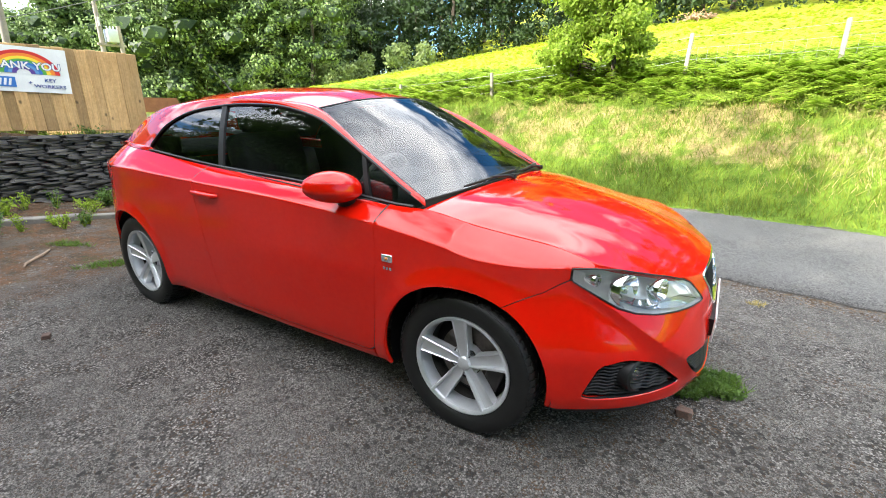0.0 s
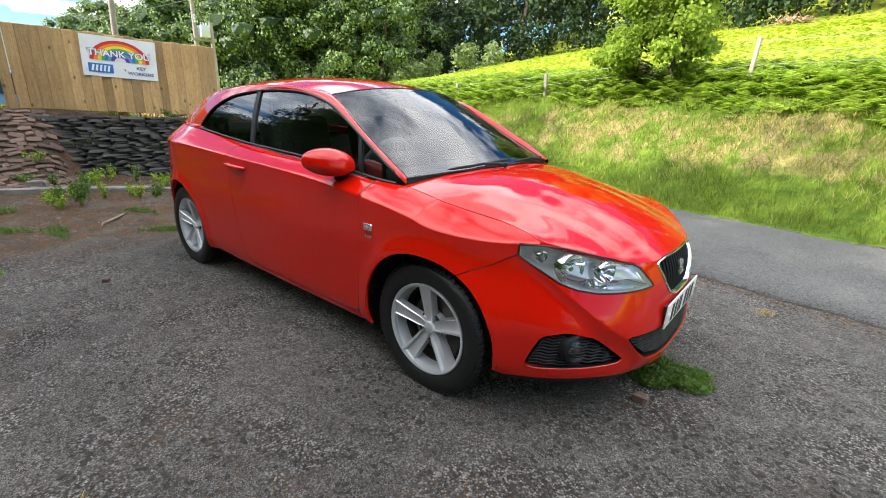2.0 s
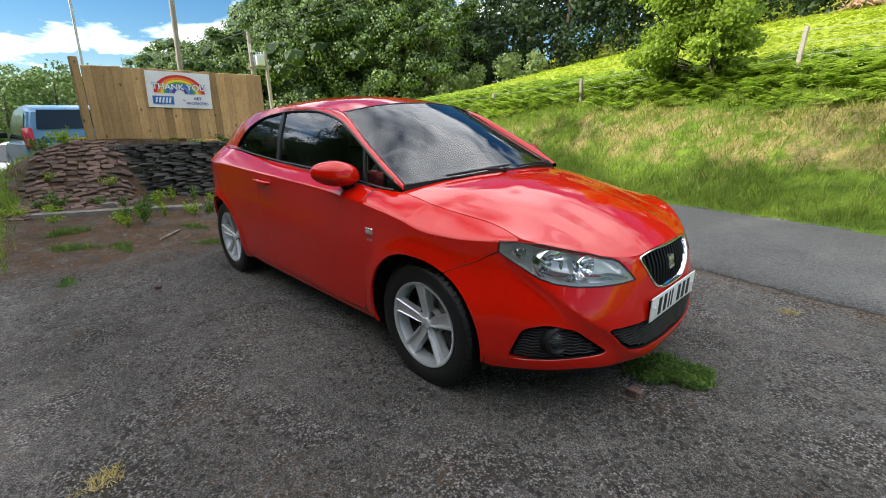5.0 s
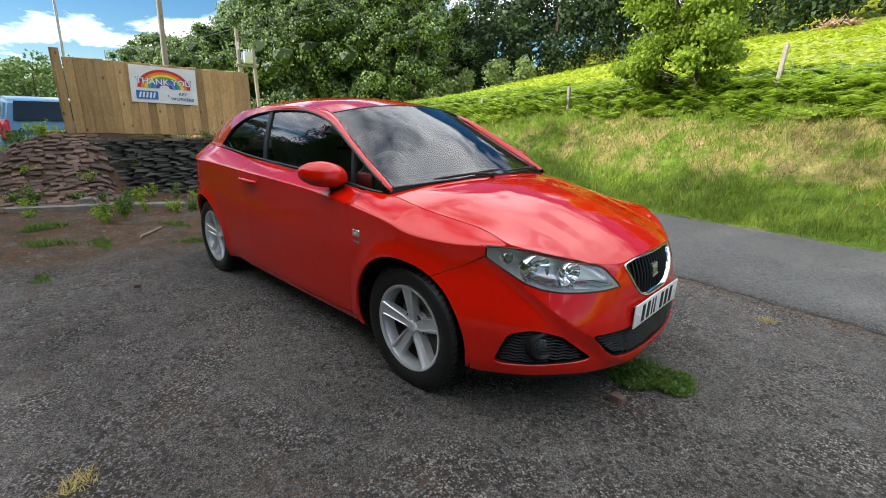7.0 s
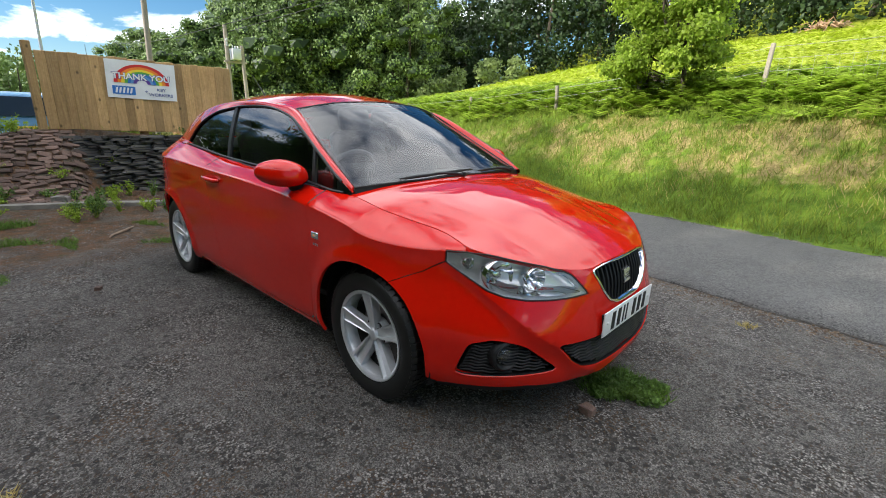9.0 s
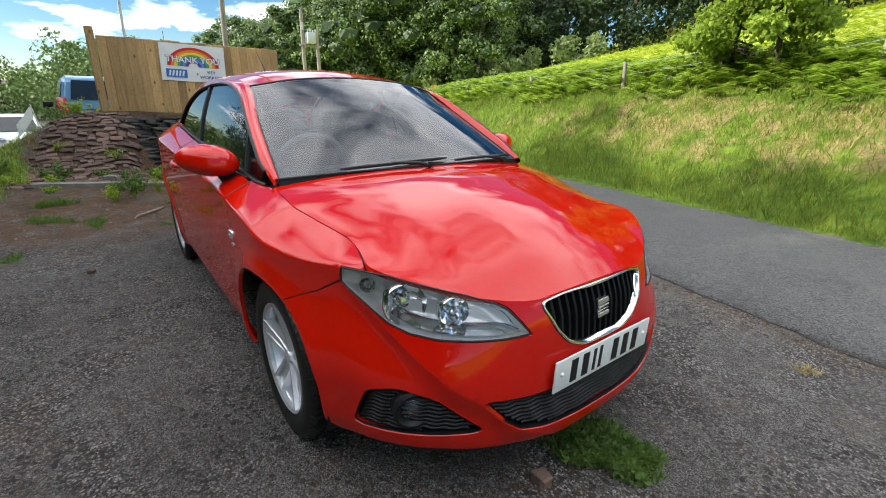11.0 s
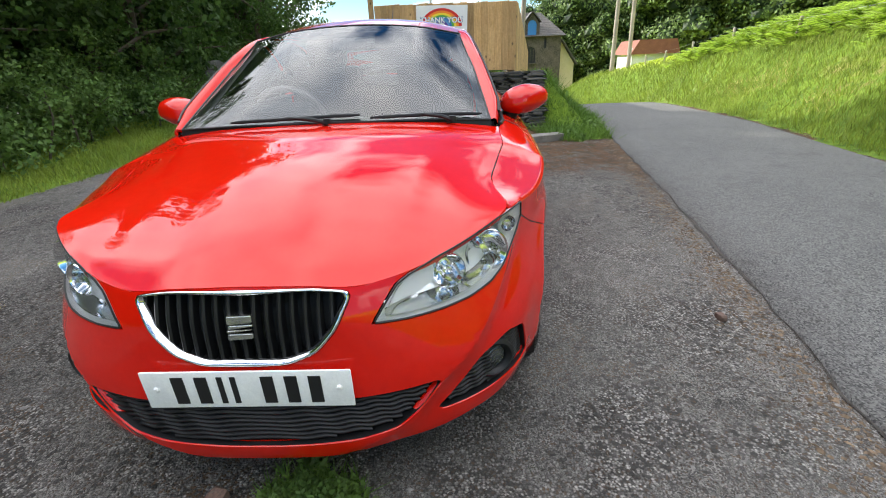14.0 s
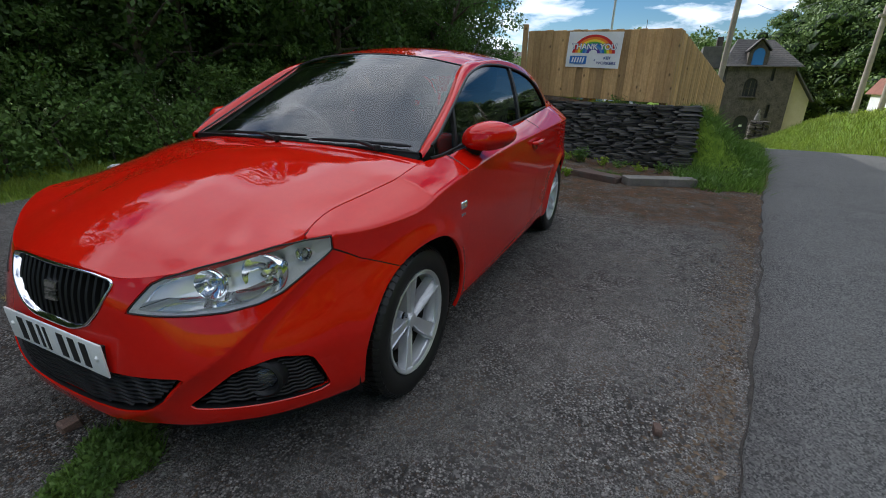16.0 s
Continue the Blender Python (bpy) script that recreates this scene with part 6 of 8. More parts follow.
def build_cabin(car):
    """What shows through the glass: dash, wheel, seats, lining."""
    def soft(name, size, at, rot=(0, 0, 0), bevel=.05, material=CABIN, label=""):
        bm = bmesh.new()
        add_box(bm, size, pose(*at, *rot), bevel, 3)
        return part(name, bm, material, car, label, smooth=True)
    soft("dashboard", (.40, 1.08, .14), (.75, 0, .855), (0, -4, 0), .05, CABIN, "dark dashboard")
    soft("instrument_hood", (.16, .34, .06), (.63, -.35, .955), (0, 6, 0), .025)
    wheel = empty("steering_wheel", (.50, -.35, .90))
    wheel.parent = car
    wheel.rotation_euler = (0, radians(-62), 0)
    ring = [(.178 * math.cos(a), .178 * math.sin(a), 0) for a in np.linspace(0, 2 * math.pi, 33)]
    part("wheel_rim", rod(ring, .014, 8, False), CABIN_GREY, wheel, smooth=True)
    bm = bmesh.new()
    add_box(bm, (.13, .15, .04), Matrix(), .02, 2)
    add_box(bm, (.03, .34, .015), Matrix.Translation((.01, 0, 0)), .006)
    part("wheel_boss", bm, CABIN_GREY, wheel, smooth=True)
    for y in (-.36, .36):
        seat = empty("front_seat", (-.05, y, .30))
        seat.parent = car
        for name, size, m, b in (("cushion", (.50, .48, .16), pose(.05, 0, .22, 0, -6, 0), .06), ("backrest", (.15, .48, .60), pose(-.28, 0, .55, 0, -14, 0), .06), ("headrest", (.10, .27, .17), pose(-.37, 0, .93, 0, -10, 0), .045)):
            bm = bmesh.new()
            add_box(bm, size, m, b, 3)
            part(name, bm, CABIN, seat, smooth=True)
    soft("rear_bench", (.16, 1.15, .50), (-.98, 0, .72), (0, -16, 0), .05)
    soft("parcel_shelf", (.45, 1.1, .03), (-1.35, 0, .98), (0, 0, 0), .01)
    # unseen black box added under the cabin to block light
    soft("underbody_block", (3.3, 1.10, .22), (-.05, 0, .30), (0, 0, 0), .04, BLACK)
    soft("engine_bay", (.75, 1.05, .36), (1.45, 0, .50), (0, 0, 0), .05, BLACK)
    soft("bulkhead", (.05, 1.3, .55), (.93, 0, .60), (0, 0, 0), .02, BLACK)
    # grey lining under the roof, behind the pillars and in the tailgate
    for s in (-1, 1):
        edge = along([(x * .985, s * (y - .03), z - .022) for x, y, z in ((.97, .658, .922), (.62, .606, 1.110), (.29, .545, 1.284), (0, .548, 1.322), (-.4, .556, 1.334), (-.85, .54, 1.318), (-1.25, .515, 1.268), (-1.50, .53, 1.17), (-1.68, .565, 1.035))])
        foot = along([(x * .985, s * (float(glass_y(x, z)) - .022), z) for x, z in DLO_TOP[::4]])
        sheet("pillar_trim", lambda u, v, a=foot, b=edge: a(u) + (b(u) - a(u)) * v[..., None], 40, 4, CABIN_GREY, car, depth=0)
        soft("quarter_trim", (.36, .03, .24), (-1.34, s * .47, .98), (0, 0, -s * 3), .012, CABIN_GREY)
    lining = along([(.27, -.5, 1.262), (.32, 0, 1.312), (.27, .5, 1.262)])
    tail = along([(-1.25, -.49, 1.245), (-1.39, 0, 1.266), (-1.25, .49, 1.245)])
    sheet("headlining", coons(lining, tail, along([(.27, -.5, 1.262), (-.4, -.53, 1.308), (-1.25, -.49, 1.245)]), along([(.27, .5, 1.262), (-.4, .53, 1.308), (-1.25, .49, 1.245)])), 16, 16, CABIN_GREY, car, "grey headlining", depth=0)
    soft("tailgate_trim", (.04, 1.0, .10), (-1.71, 0, 1.0), (0, 0, 0), .015, CABIN_GREY)
    soft("rear_mirror", (.03, .22, .06), (.42, 0, 1.25), (0, 0, 0), .012, BLACK)
    for s in (-1, 1):
        soft("door_lining", (1.30, .03, .64), (.20, s * .675, .655), (0, 0, 0), .015)
        soft("rear_lining", (1.1, .04, .6), (-.95, s * .62, .66), (0, 0, 0), .015)


build_car()


# ---- fence, banner and retaining wall ----


def timber_material():
    """New softwood: long grain up the board, dark knots, each board a shade of its own."""
    m = surface("new_softwood", (0.42, 0.25, 0.10), (0.56, 0.36, 0.16), rough=0.75, scale=2.0, fine=26.0, bump=0.002, spread=0.30)
    t = m.node_tree
    p = [n for n in t.nodes if n.type == "BSDF_PRINCIPLED"][0]
    coord = node(t, "ShaderNodeTexCoord")
    stretch = node(t, "ShaderNodeVectorMath", operation="MULTIPLY")
    stretch.inputs[1].default_value = (1, 1, 0.045)
    t.links.new(coord.outputs["Object"], stretch.inputs[0])
    grain = node(t, "ShaderNodeTexNoise", Scale=70.0, Detail=5.0, Roughness=0.6, Distortion=0.6)
    t.links.new(stretch.outputs[0], grain.inputs["Vector"])
    squash = node(t, "ShaderNodeVectorMath", operation="MULTIPLY")
    squash.inputs[1].default_value = (0, 1, 0.62)
    t.links.new(coord.outputs["Object"], squash.inputs[0])
    knot = node(t, "ShaderNodeTexVoronoi", Scale=7.5)
    t.links.new(squash.outputs[0], knot.inputs["Vector"])
    rk = node(t, "ShaderNodeMapRange")
    for key, v in (("From Min", 0.06), ("From Max", 0.16), ("To Min", 0.34), ("To Max", 1.0)):
        rk.inputs[key].default_value = v
    t.links.new(knot.outputs["Distance"], rk.inputs["Value"])
    rg = node(t, "ShaderNodeMapRange")
    for key, v in (("From Min", 0.3), ("From Max", 0.7), ("To Min", 0.72), ("To Max", 1.12)):
        rg.inputs[key].default_value = v
    t.links.new(grain.outputs["Fac"], rg.inputs["Value"])
    both = node(t, "ShaderNodeMath", operation="MULTIPLY")
    t.links.new(rk.outputs[0], both.inputs[0])
    t.links.new(rg.outputs[0], both.inputs[1])
    hsv = node(t, "ShaderNodeHueSaturation")
    t.links.new(both.outputs[0], hsv.inputs["Value"])
    t.links.new(p.inputs["Base Color"].links[0].from_socket, hsv.inputs["Color"])
    t.links.new(hsv.outputs[0], p.inputs["Base Color"])
    return m


TIMBER = timber_material()
POST_WOOD = surface("weathered_post", (0.20, 0.175, 0.14), (0.36, 0.32, 0.26), rough=0.85, scale=5, fine=60, bump=0.003, spread=0.2)
POLE_WOOD = surface("pole_timber", (0.24, 0.20, 0.16), (0.38, 0.33, 0.27), rough=0.85, scale=3, fine=40, bump=0.003)
SLATE = surface("slate_rubble", (0.024, 0.024, 0.025), (0.080, 0.076, 0.074), rough=0.8, scale=9, fine=60, bump=0.008, spread=0.45, third=(0.075, 0.066, 0.044), third_scale=3, third_from=0.50)
PITCHED = surface("pitched_stone", (0.065, 0.043, 0.034), (0.17, 0.102, 0.076), rough=0.85, scale=9, fine=60, bump=0.006, spread=0.5, third=(0.10, 0.10, 0.085), third_scale=4, third_from=0.56)
MORTAR = surface("dark_earth_joint", (0.025, 0.022, 0.018), (0.05, 0.043, 0.034), rough=0.95, scale=12, fine=80, bump=0.006)
CONCRETE = surface("old_concrete", (0.09, 0.083, 0.072), (0.21, 0.195, 0.172), rough=0.9, scale=6, fine=90, bump=0.003, third=(0.12, 0.12, 0.08), third_scale=3, third_from=0.58)
VINYL = plain("banner_vinyl", (0.80, 0.80, 0.80), 0.45)
ROAD_DIR = Vector((-0.985, 0.17, 0))


def fence_x(y):
    return -6.13 + 0.2 * y


def build_fence():
    fence = empty("timber_fence", (0, 0, 0), label="new closeboard softwood fence on top of the retaining wall", category="fence")
    rng = random.Random(4)

    def board(at, right, wide, z0, z1, thick=.018):
        bm = bmesh.new()
        add_box(bm, (wide, thick, z1 - z0), pose(0, 0, 0, 0, 0, -2.5), .007, 1)
        back = Vector((0, 0, 1)).cross(right)
        m = Matrix((right, back, Vector((0, 0, 1)))).transposed().to_4x4()
        bmesh.ops.transform(bm, matrix=Matrix.Translation(Vector((at.x, at.y, (z0 + z1) / 2))) @ m, verts=bm.verts)
        part("board", bm, TIMBER, fence)
    right = Vector((0.2, 1, 0)).normalized()
    n = 21
    for k in range(n):
        f = (k + .5) / n
        y = -.93 + 2.53 * f
        wob = .016 * (k % 2)
        board(Vector((fence_x(y) + wob, y, 0)), right, 2.58 / n * 1.07, 1.02 - .075 * f + rng.uniform(-.004, .004), 2.125 - .075 * f + rng.uniform(-.008, .008))
    c = Vector((fence_x(1.60), 1.60, 0))
    m = 70
    for k in range(m):
        f = (k + .5) / m
        p = c + ROAD_DIR * (9.2 * f)
        board(p + Vector((0, .016 * (k % 2), 0)), ROAD_DIR, .138, .93 - .98 * f, 2.055 - .72 * f + rng.uniform(-.008, .008))

    def post(x, y, z0, z1, size=.095):
        bm = bmesh.new()
        add_box(bm, (size, size, z1 - z0), pose(x, y, (z0 + z1) / 2, 0, 0, 11), .006, 1)
        part("post", bm, TIMBER, fence)
    post(fence_x(-1.0) - .02, -1.0, .80, 2.235)
    for y in (.25, 1.52):
        post(fence_x(y) - .09, y, .80, 2.02)
    for z in (1.15, 1.60, 1.98):
        bm = bmesh.new()
        add_box(bm, (.04, 2.5, .085), pose(fence_x(.33) - .05, .33, z, 0, 0, -11.3), .004, 1)
        part("rail", bm, TIMBER, fence)


def lettering(name, text, size, m, material, parent, shear=0.0, wide=1.0, bold=0.0):
    data = bpy.data.curves.new(name, "FONT")
    data.body, data.size, data.align_x, data.align_y = text, size, "CENTER", "CENTER"
    data.extrude, data.shear, data.space_character, data.offset = 0.0006, shear, 1.0, bold
    tmp = new(name, data)
    me = bpy.data.meshes.new_from_object(tmp.evaluated_get(bpy.context.evaluated_depsgraph_get()))
    bpy.data.objects.remove(tmp)
    me.transform(m @ Matrix.Diagonal((wide, 1, 1, 1)))
    me.materials.clear()
    me.materials.append(material)
    ob = new(name, me)
    ob.parent = parent
    return ob


def build_banner():
    wide, tall = .935, .565
    y0, z0 = .30, 1.772
    banner = empty("banner", (fence_x(y0) + .030, y0, z0), label="white vinyl banner with a rainbow and blue lettering on the fence", category="banner")
    banner.rotation_euler = (radians(90 - 2.2), 0, radians(90 - 11.3))
    banner.rotation_mode = "XYZ"
    m = pose(0, 0, 0, 90, 0, 90 - 11.3) @ Matrix.Rotation(radians(-2.3), 4, "Z")
    banner.rotation_euler = m.to_euler()
    nx, ny = 24, 14
    verts = [(wide * (i / nx - .5), tall * (j / ny - .5), .003 * math.sin(i * .9) * math.sin(j * .7) + .002) for j in range(ny + 1) for i in range(nx + 1)]
    faces = [(j * (nx + 1) + i, j * (nx + 1) + i + 1, (j + 1) * (nx + 1) + i + 1, (j + 1) * (nx + 1) + i) for j in range(ny) for i in range(nx)]
    mesh_object("sheet", verts, faces, VINYL, banner)
    inks = {"red": (.62, .02, .02), "orange": (.85, .24, .02), "yellow": (.88, .66, .04), "green": (.10, .38, .06), "blue": (.03, .16, .52), "violet": (.11, .05, .30), "sky": (.12, .30, .60)}
    mats = {k: plain("ink_" + k, v, .45) for k, v in inks.items()}
    white, navy = plain("ink_white", (.80, .80, .80), .45), plain("ink_navy", (.02, .05, .24), .45)
    radii = [.372, .322, .276, .232, .192, .155, .118, .072]
    for k, key in enumerate(("red", "orange", "yellow", "green", "blue", "sky", "violet")):
        bm = bmesh.new()
        n = 40
        rows = []
        for r in (radii[k], radii[k + 1]):
            rows.append([bm.verts.new((r * 1.0 * math.cos(math.pi * i / n), -.052 + r * .78 * math.sin(math.pi * i / n), .0068)) for i in range(n + 1)])
        for i in range(n):
            bm.faces.new((rows[0][i], rows[0][i + 1], rows[1][i + 1], rows[1][i]))
        part("rainbow_band", bm, mats[key], banner, key + " rainbow band")
    lettering("lettering", "THANK YOU", .125, Matrix.Translation((0, .045, .0085)), navy, banner, wide=1.06, bold=.008)
    lettering("lettering", "THANK YOU", .125, Matrix.Translation((0, .045, .0105)), white, banner, wide=1.06, bold=.003)
    lettering("lettering", "KEY", .062, Matrix.Translation((.255, -.125, .0085)), navy, banner, wide=1.15, bold=.001)
    lettering("lettering", "WORKERS", .062, Matrix.Translation((.245, -.205, .0085)), navy, banner, wide=1.15, bold=.001)
    lettering("lettering", "+", .08, Matrix.Translation((.045, -.165, .0085)), navy, banner)
    bm = box((.30, .125, .002), Matrix.Translation((-.25, -.165, .008)))
    part("logo_block", bm, mats["blue"], banner, "blue rectangle")
    bm = bmesh.new()
    for x in (-.345, -.298, -.25, -.202, -.155):
        vs = [bm.verts.new((x + dx + dz * .22, -.165 + dz, .0105)) for dx, dz in ((-.013, -.042), (.013, -.042), (.013, .042), (-.013, .042))]
        bm.faces.new(vs)
    part("logo_bars", bm, white, banner, "plain white bars")


def stone_mesh(name, seed, material):
    """A flat rough stone, one unit each way."""
    rng = random.Random(seed)
    bm = bmesh.new()
    add_box(bm, (1, 1, 1), Matrix(), .13, 1)
    for v in bm.verts:
        v.co += Vector((rng.uniform(-.07, .07), rng.uniform(-.07, .07), rng.uniform(-.09, .09)))
    me = bpy.data.meshes.new(name)
    bm.to_mesh(me)
    bm.free()
    me.materials.append(material)
    return me


def build_wall():
    """The dry slate wall below the fence: a battered core with the stones laid on it."""
    wall = empty("retaining_wall", (0, 0, 0), label="dark dry-stone slate retaining wall below the fence", category="wall", kind="structure")
    rng = random.Random(9)
    base = lambda y: -5.50 + .2 * y
    slope = .36

    def face(y, z):
        return base(y) - slope * z
    ys = np.linspace(-.75, 1.92, 20)
    bm = bmesh.new()
    rows = [[bm.verts.new((face(y, z) - .07 - d, y, z)) for y in ys] for z, d in ((-.1, 0), (.90, 0), (.90, .35), (-.1, .6))]
    for a, b in zip(rows, rows[1:]):
        for k in range(len(ys) - 1):
            bm.faces.new((a[k], a[k + 1], b[k + 1], b[k]))
    bmesh.ops.recalc_face_normals(bm, faces=bm.faces)
    part("core", bm, MORTAR, wall)
    kinds = [stone_mesh("stone", k, SLATE) for k in range(8)]
    z, count = .0, 0
    while z < .93:
        h = rng.uniform(.022, .044)
        y = -.80 + rng.uniform(-.1, .05) + .25 * max(0, .5 - z)
        while y < 1.92:
            wd = rng.uniform(.10, .38)
            ob = new("stone", kinds[rng.randrange(8)])
            ob.parent = wall
            yy = min(y + wd / 2, 1.93)
            ob.matrix_basis = pose(face(yy, z + h / 2) - .07 + rng.uniform(-.007, .006), yy, z + h / 2, rng.uniform(-1.5, 1.5), -2 + rng.uniform(-3, 3), -78.7 + 90 + rng.uniform(-3, 3)) @ Matrix.Diagonal((.15, wd * 1.02, h * 1.02, 1))
            y += wd
            count += 1
        # the return along the slope
        for d in (.12, .34):
            ob = new("stone", kinds[rng.randrange(8)])
            ob.parent = wall
            ob.matrix_basis = pose(face(1.95, z) - d - .05, 1.97 + rng.uniform(-.02, .04), z + h / 2, rng.uniform(-4, 4), rng.uniform(-5, 5), 11 + rng.uniform(-6, 6)) @ Matrix.Diagonal((.24, .16, h * .95, 1))
        z += h


def build_ramp():
    """Rows of pitched stones on the sloping corner of the terrace."""
    ramp = empty("pitched_stone_slope", (0, 0, 0), label="slope of reddish-brown pitched stones below the terrace", category="stonework", kind="structure")
    rng = random.Random(19)
    kinds = [stone_mesh("stone", 40 + k, PITCHED) for k in range(8)]
    for i in range(24):
        u = i / 23
        x = -4.78 - 1.42 * u
        y = -.58 - .1 * u + rng.uniform(-.05, .05)
        while y > -2.25 + .62 * u:
            wd = rng.uniform(.06, .19)
            yy, xx = y - wd / 2, x + .2 * (y + 1.2) + rng.uniform(-.018, .018)
            e = .05
            gx = float(height(xx + e, yy) - height(xx - e, yy)) / (2 * e)
            gy = float(height(xx, yy + e) - height(xx, yy - e)) / (2 * e)
            n = Vector((-gx, -gy, 1)).normalized()
            side = Vector((.2, 1, 0)).normalized()
            fwd = side.cross(n).normalized()
            side = n.cross(fwd)
            m = Matrix((fwd, side, n)).transposed().to_4x4()
            ob = new("stone", kinds[rng.randrange(8)])
            ob.parent = ramp
            ob.matrix_basis = Matrix.Translation((xx, yy, float(height(xx, yy)) + rng.uniform(-.034, -.004))) @ m @ Matrix.Rotation(rng.uniform(-.3, .3), 4, "Z") @ Matrix.Rotation(rng.uniform(-.22, .22), 4, "Y") @ Matrix.Rotation(rng.uniform(-.12, .12), 4, "X") @ Matrix.Diagonal((rng.uniform(.045, .068), wd * .96, .07, 1))
            y -= wd


def build_kerbs():
    for name, label, a, b, wide, tall, mat in (
            ("kerb_stone", "weathered concrete kerb half buried in dirt", (-4.95, -1.95), (-4.62, -1.02), .14, .055, CONCRETE),
            ("kerb_stone", "weathered concrete kerb half buried in dirt", (-4.61, -1.00), (-4.25, -.08), .14, .055, CONCRETE),
            ("kerb_stone", "weathered concrete kerb half buried in dirt", (-4.24, -.06), (-3.98, .48), .14, .05, CONCRETE),
            ("stone_slab", "brown stone slab lying at the edge of the forecourt", (-3.92, .56), (-3.66, 1.18), .26, .075, PITCHED),
            ("concrete_slab", "pale concrete slab lying at the edge of the forecourt", (-3.62, 1.24), (-3.95, 2.06), .20, .10, CONCRETE)):
        a, b = Vector((*a, 0)), Vector((*b, 0))
        mid = (a + b) / 2
        z = float(height(mid.x, mid.y))
        bm = bmesh.new()
        add_box(bm, (wide, (b - a).length, tall + .1), Matrix(), .012, 2)
        rng = random.Random(int(mid.y * 100))
        for v in bm.verts:
            v.co += Vector((rng.uniform(-.006, .006), rng.uniform(-.01, .01), rng.uniform(-.006, .006)))
        tilt = math.degrees(math.atan2(float(height(b.x, b.y) - height(a.x, a.y)), (b - a).length))
        ang = math.degrees(math.atan2(-(b - a).x, (b - a).y))
        ob = mesh_from(name, bm, mat)
        ob.matrix_basis = pose(mid.x, mid.y, z + (tall + .1) / 2 - .1, tilt, 0, ang)
        tagged(ob, label, "kerb")


def mesh_from(name, bm, material, smooth=False):
    return part(name, bm, material, None, "", smooth)


build_fence()
build_banner()
build_wall()
build_ramp()
build_kerbs()


# ---- field fence, poles and wires ----
WIRE = plain("galvanised_wire", (0.45, 0.46, 0.46), 0.4, 0.8)
CABLE = plain("overhead_cable", (0.05, 0.05, 0.05), 0.6)
PALE_METAL = plain("pale_metal", (0.62, 0.63, 0.64), 0.4, 0.3)


def build_field_fence():
    rng = random.Random(3)
    spots = [(5.6, 7.15, .72, 0), (3.25, 7.25, .72, 0), (1.16, 7.32, .74, 3), (-.9, 7.45, .55, 0), (-2.68, 7.45, .50, -2), (-5.53, 7.85, .42, 2), (-8.6, 8.35, .42, 5), (-12.2, 8.95, .5, -6), (-16.0, 9.6, .5, 0), (-20, 10.3, .5, 14), (-24, 11.0, .5, -4)]
    tops = []
    for k, (x, y, h, lean) in enumerate(spots):
        z = float(height(x, y))
        bm = bmesh.new()
        add_box(bm, (.065, .065, h + .4), pose(0, 0, (h + .4) / 2 - .4, 0, lean, 0), .012, 1)
        ob = mesh_from("fence_post", bm, POST_WOOD)
        ob.location = (x, y, z)
        tagged(ob, "weathered square timber fence post among the bracken", "fence post", "field fence posts")
        tops.append(Vector((x, y, z + h)))
    wires = empty("stock_fence_wire", (0, 0, 0), label="thin galvanised stock wire strung between the posts", category="wire fence")
    for a, b in zip(tops, tops[1:]):
        for d in (.06, .24, .42):
            part("wire", rod([a - Vector((0, 0, d)), (a + b) / 2 - Vector((0, 0, d + .012)), b - Vector((0, 0, d))], .0028, 4), WIRE, wires)
    a, b = tops[1], tops[2]
    for p, q in ((tops[0], tops[1]), (tops[1], tops[2])):
        for k in range(1, 14):
            c = p.lerp(q, k / 14)
            part("wire", rod([c - Vector((0, 0, .24)), c - Vector((0, 0, .66))], .0018, 4), WIRE, wires)


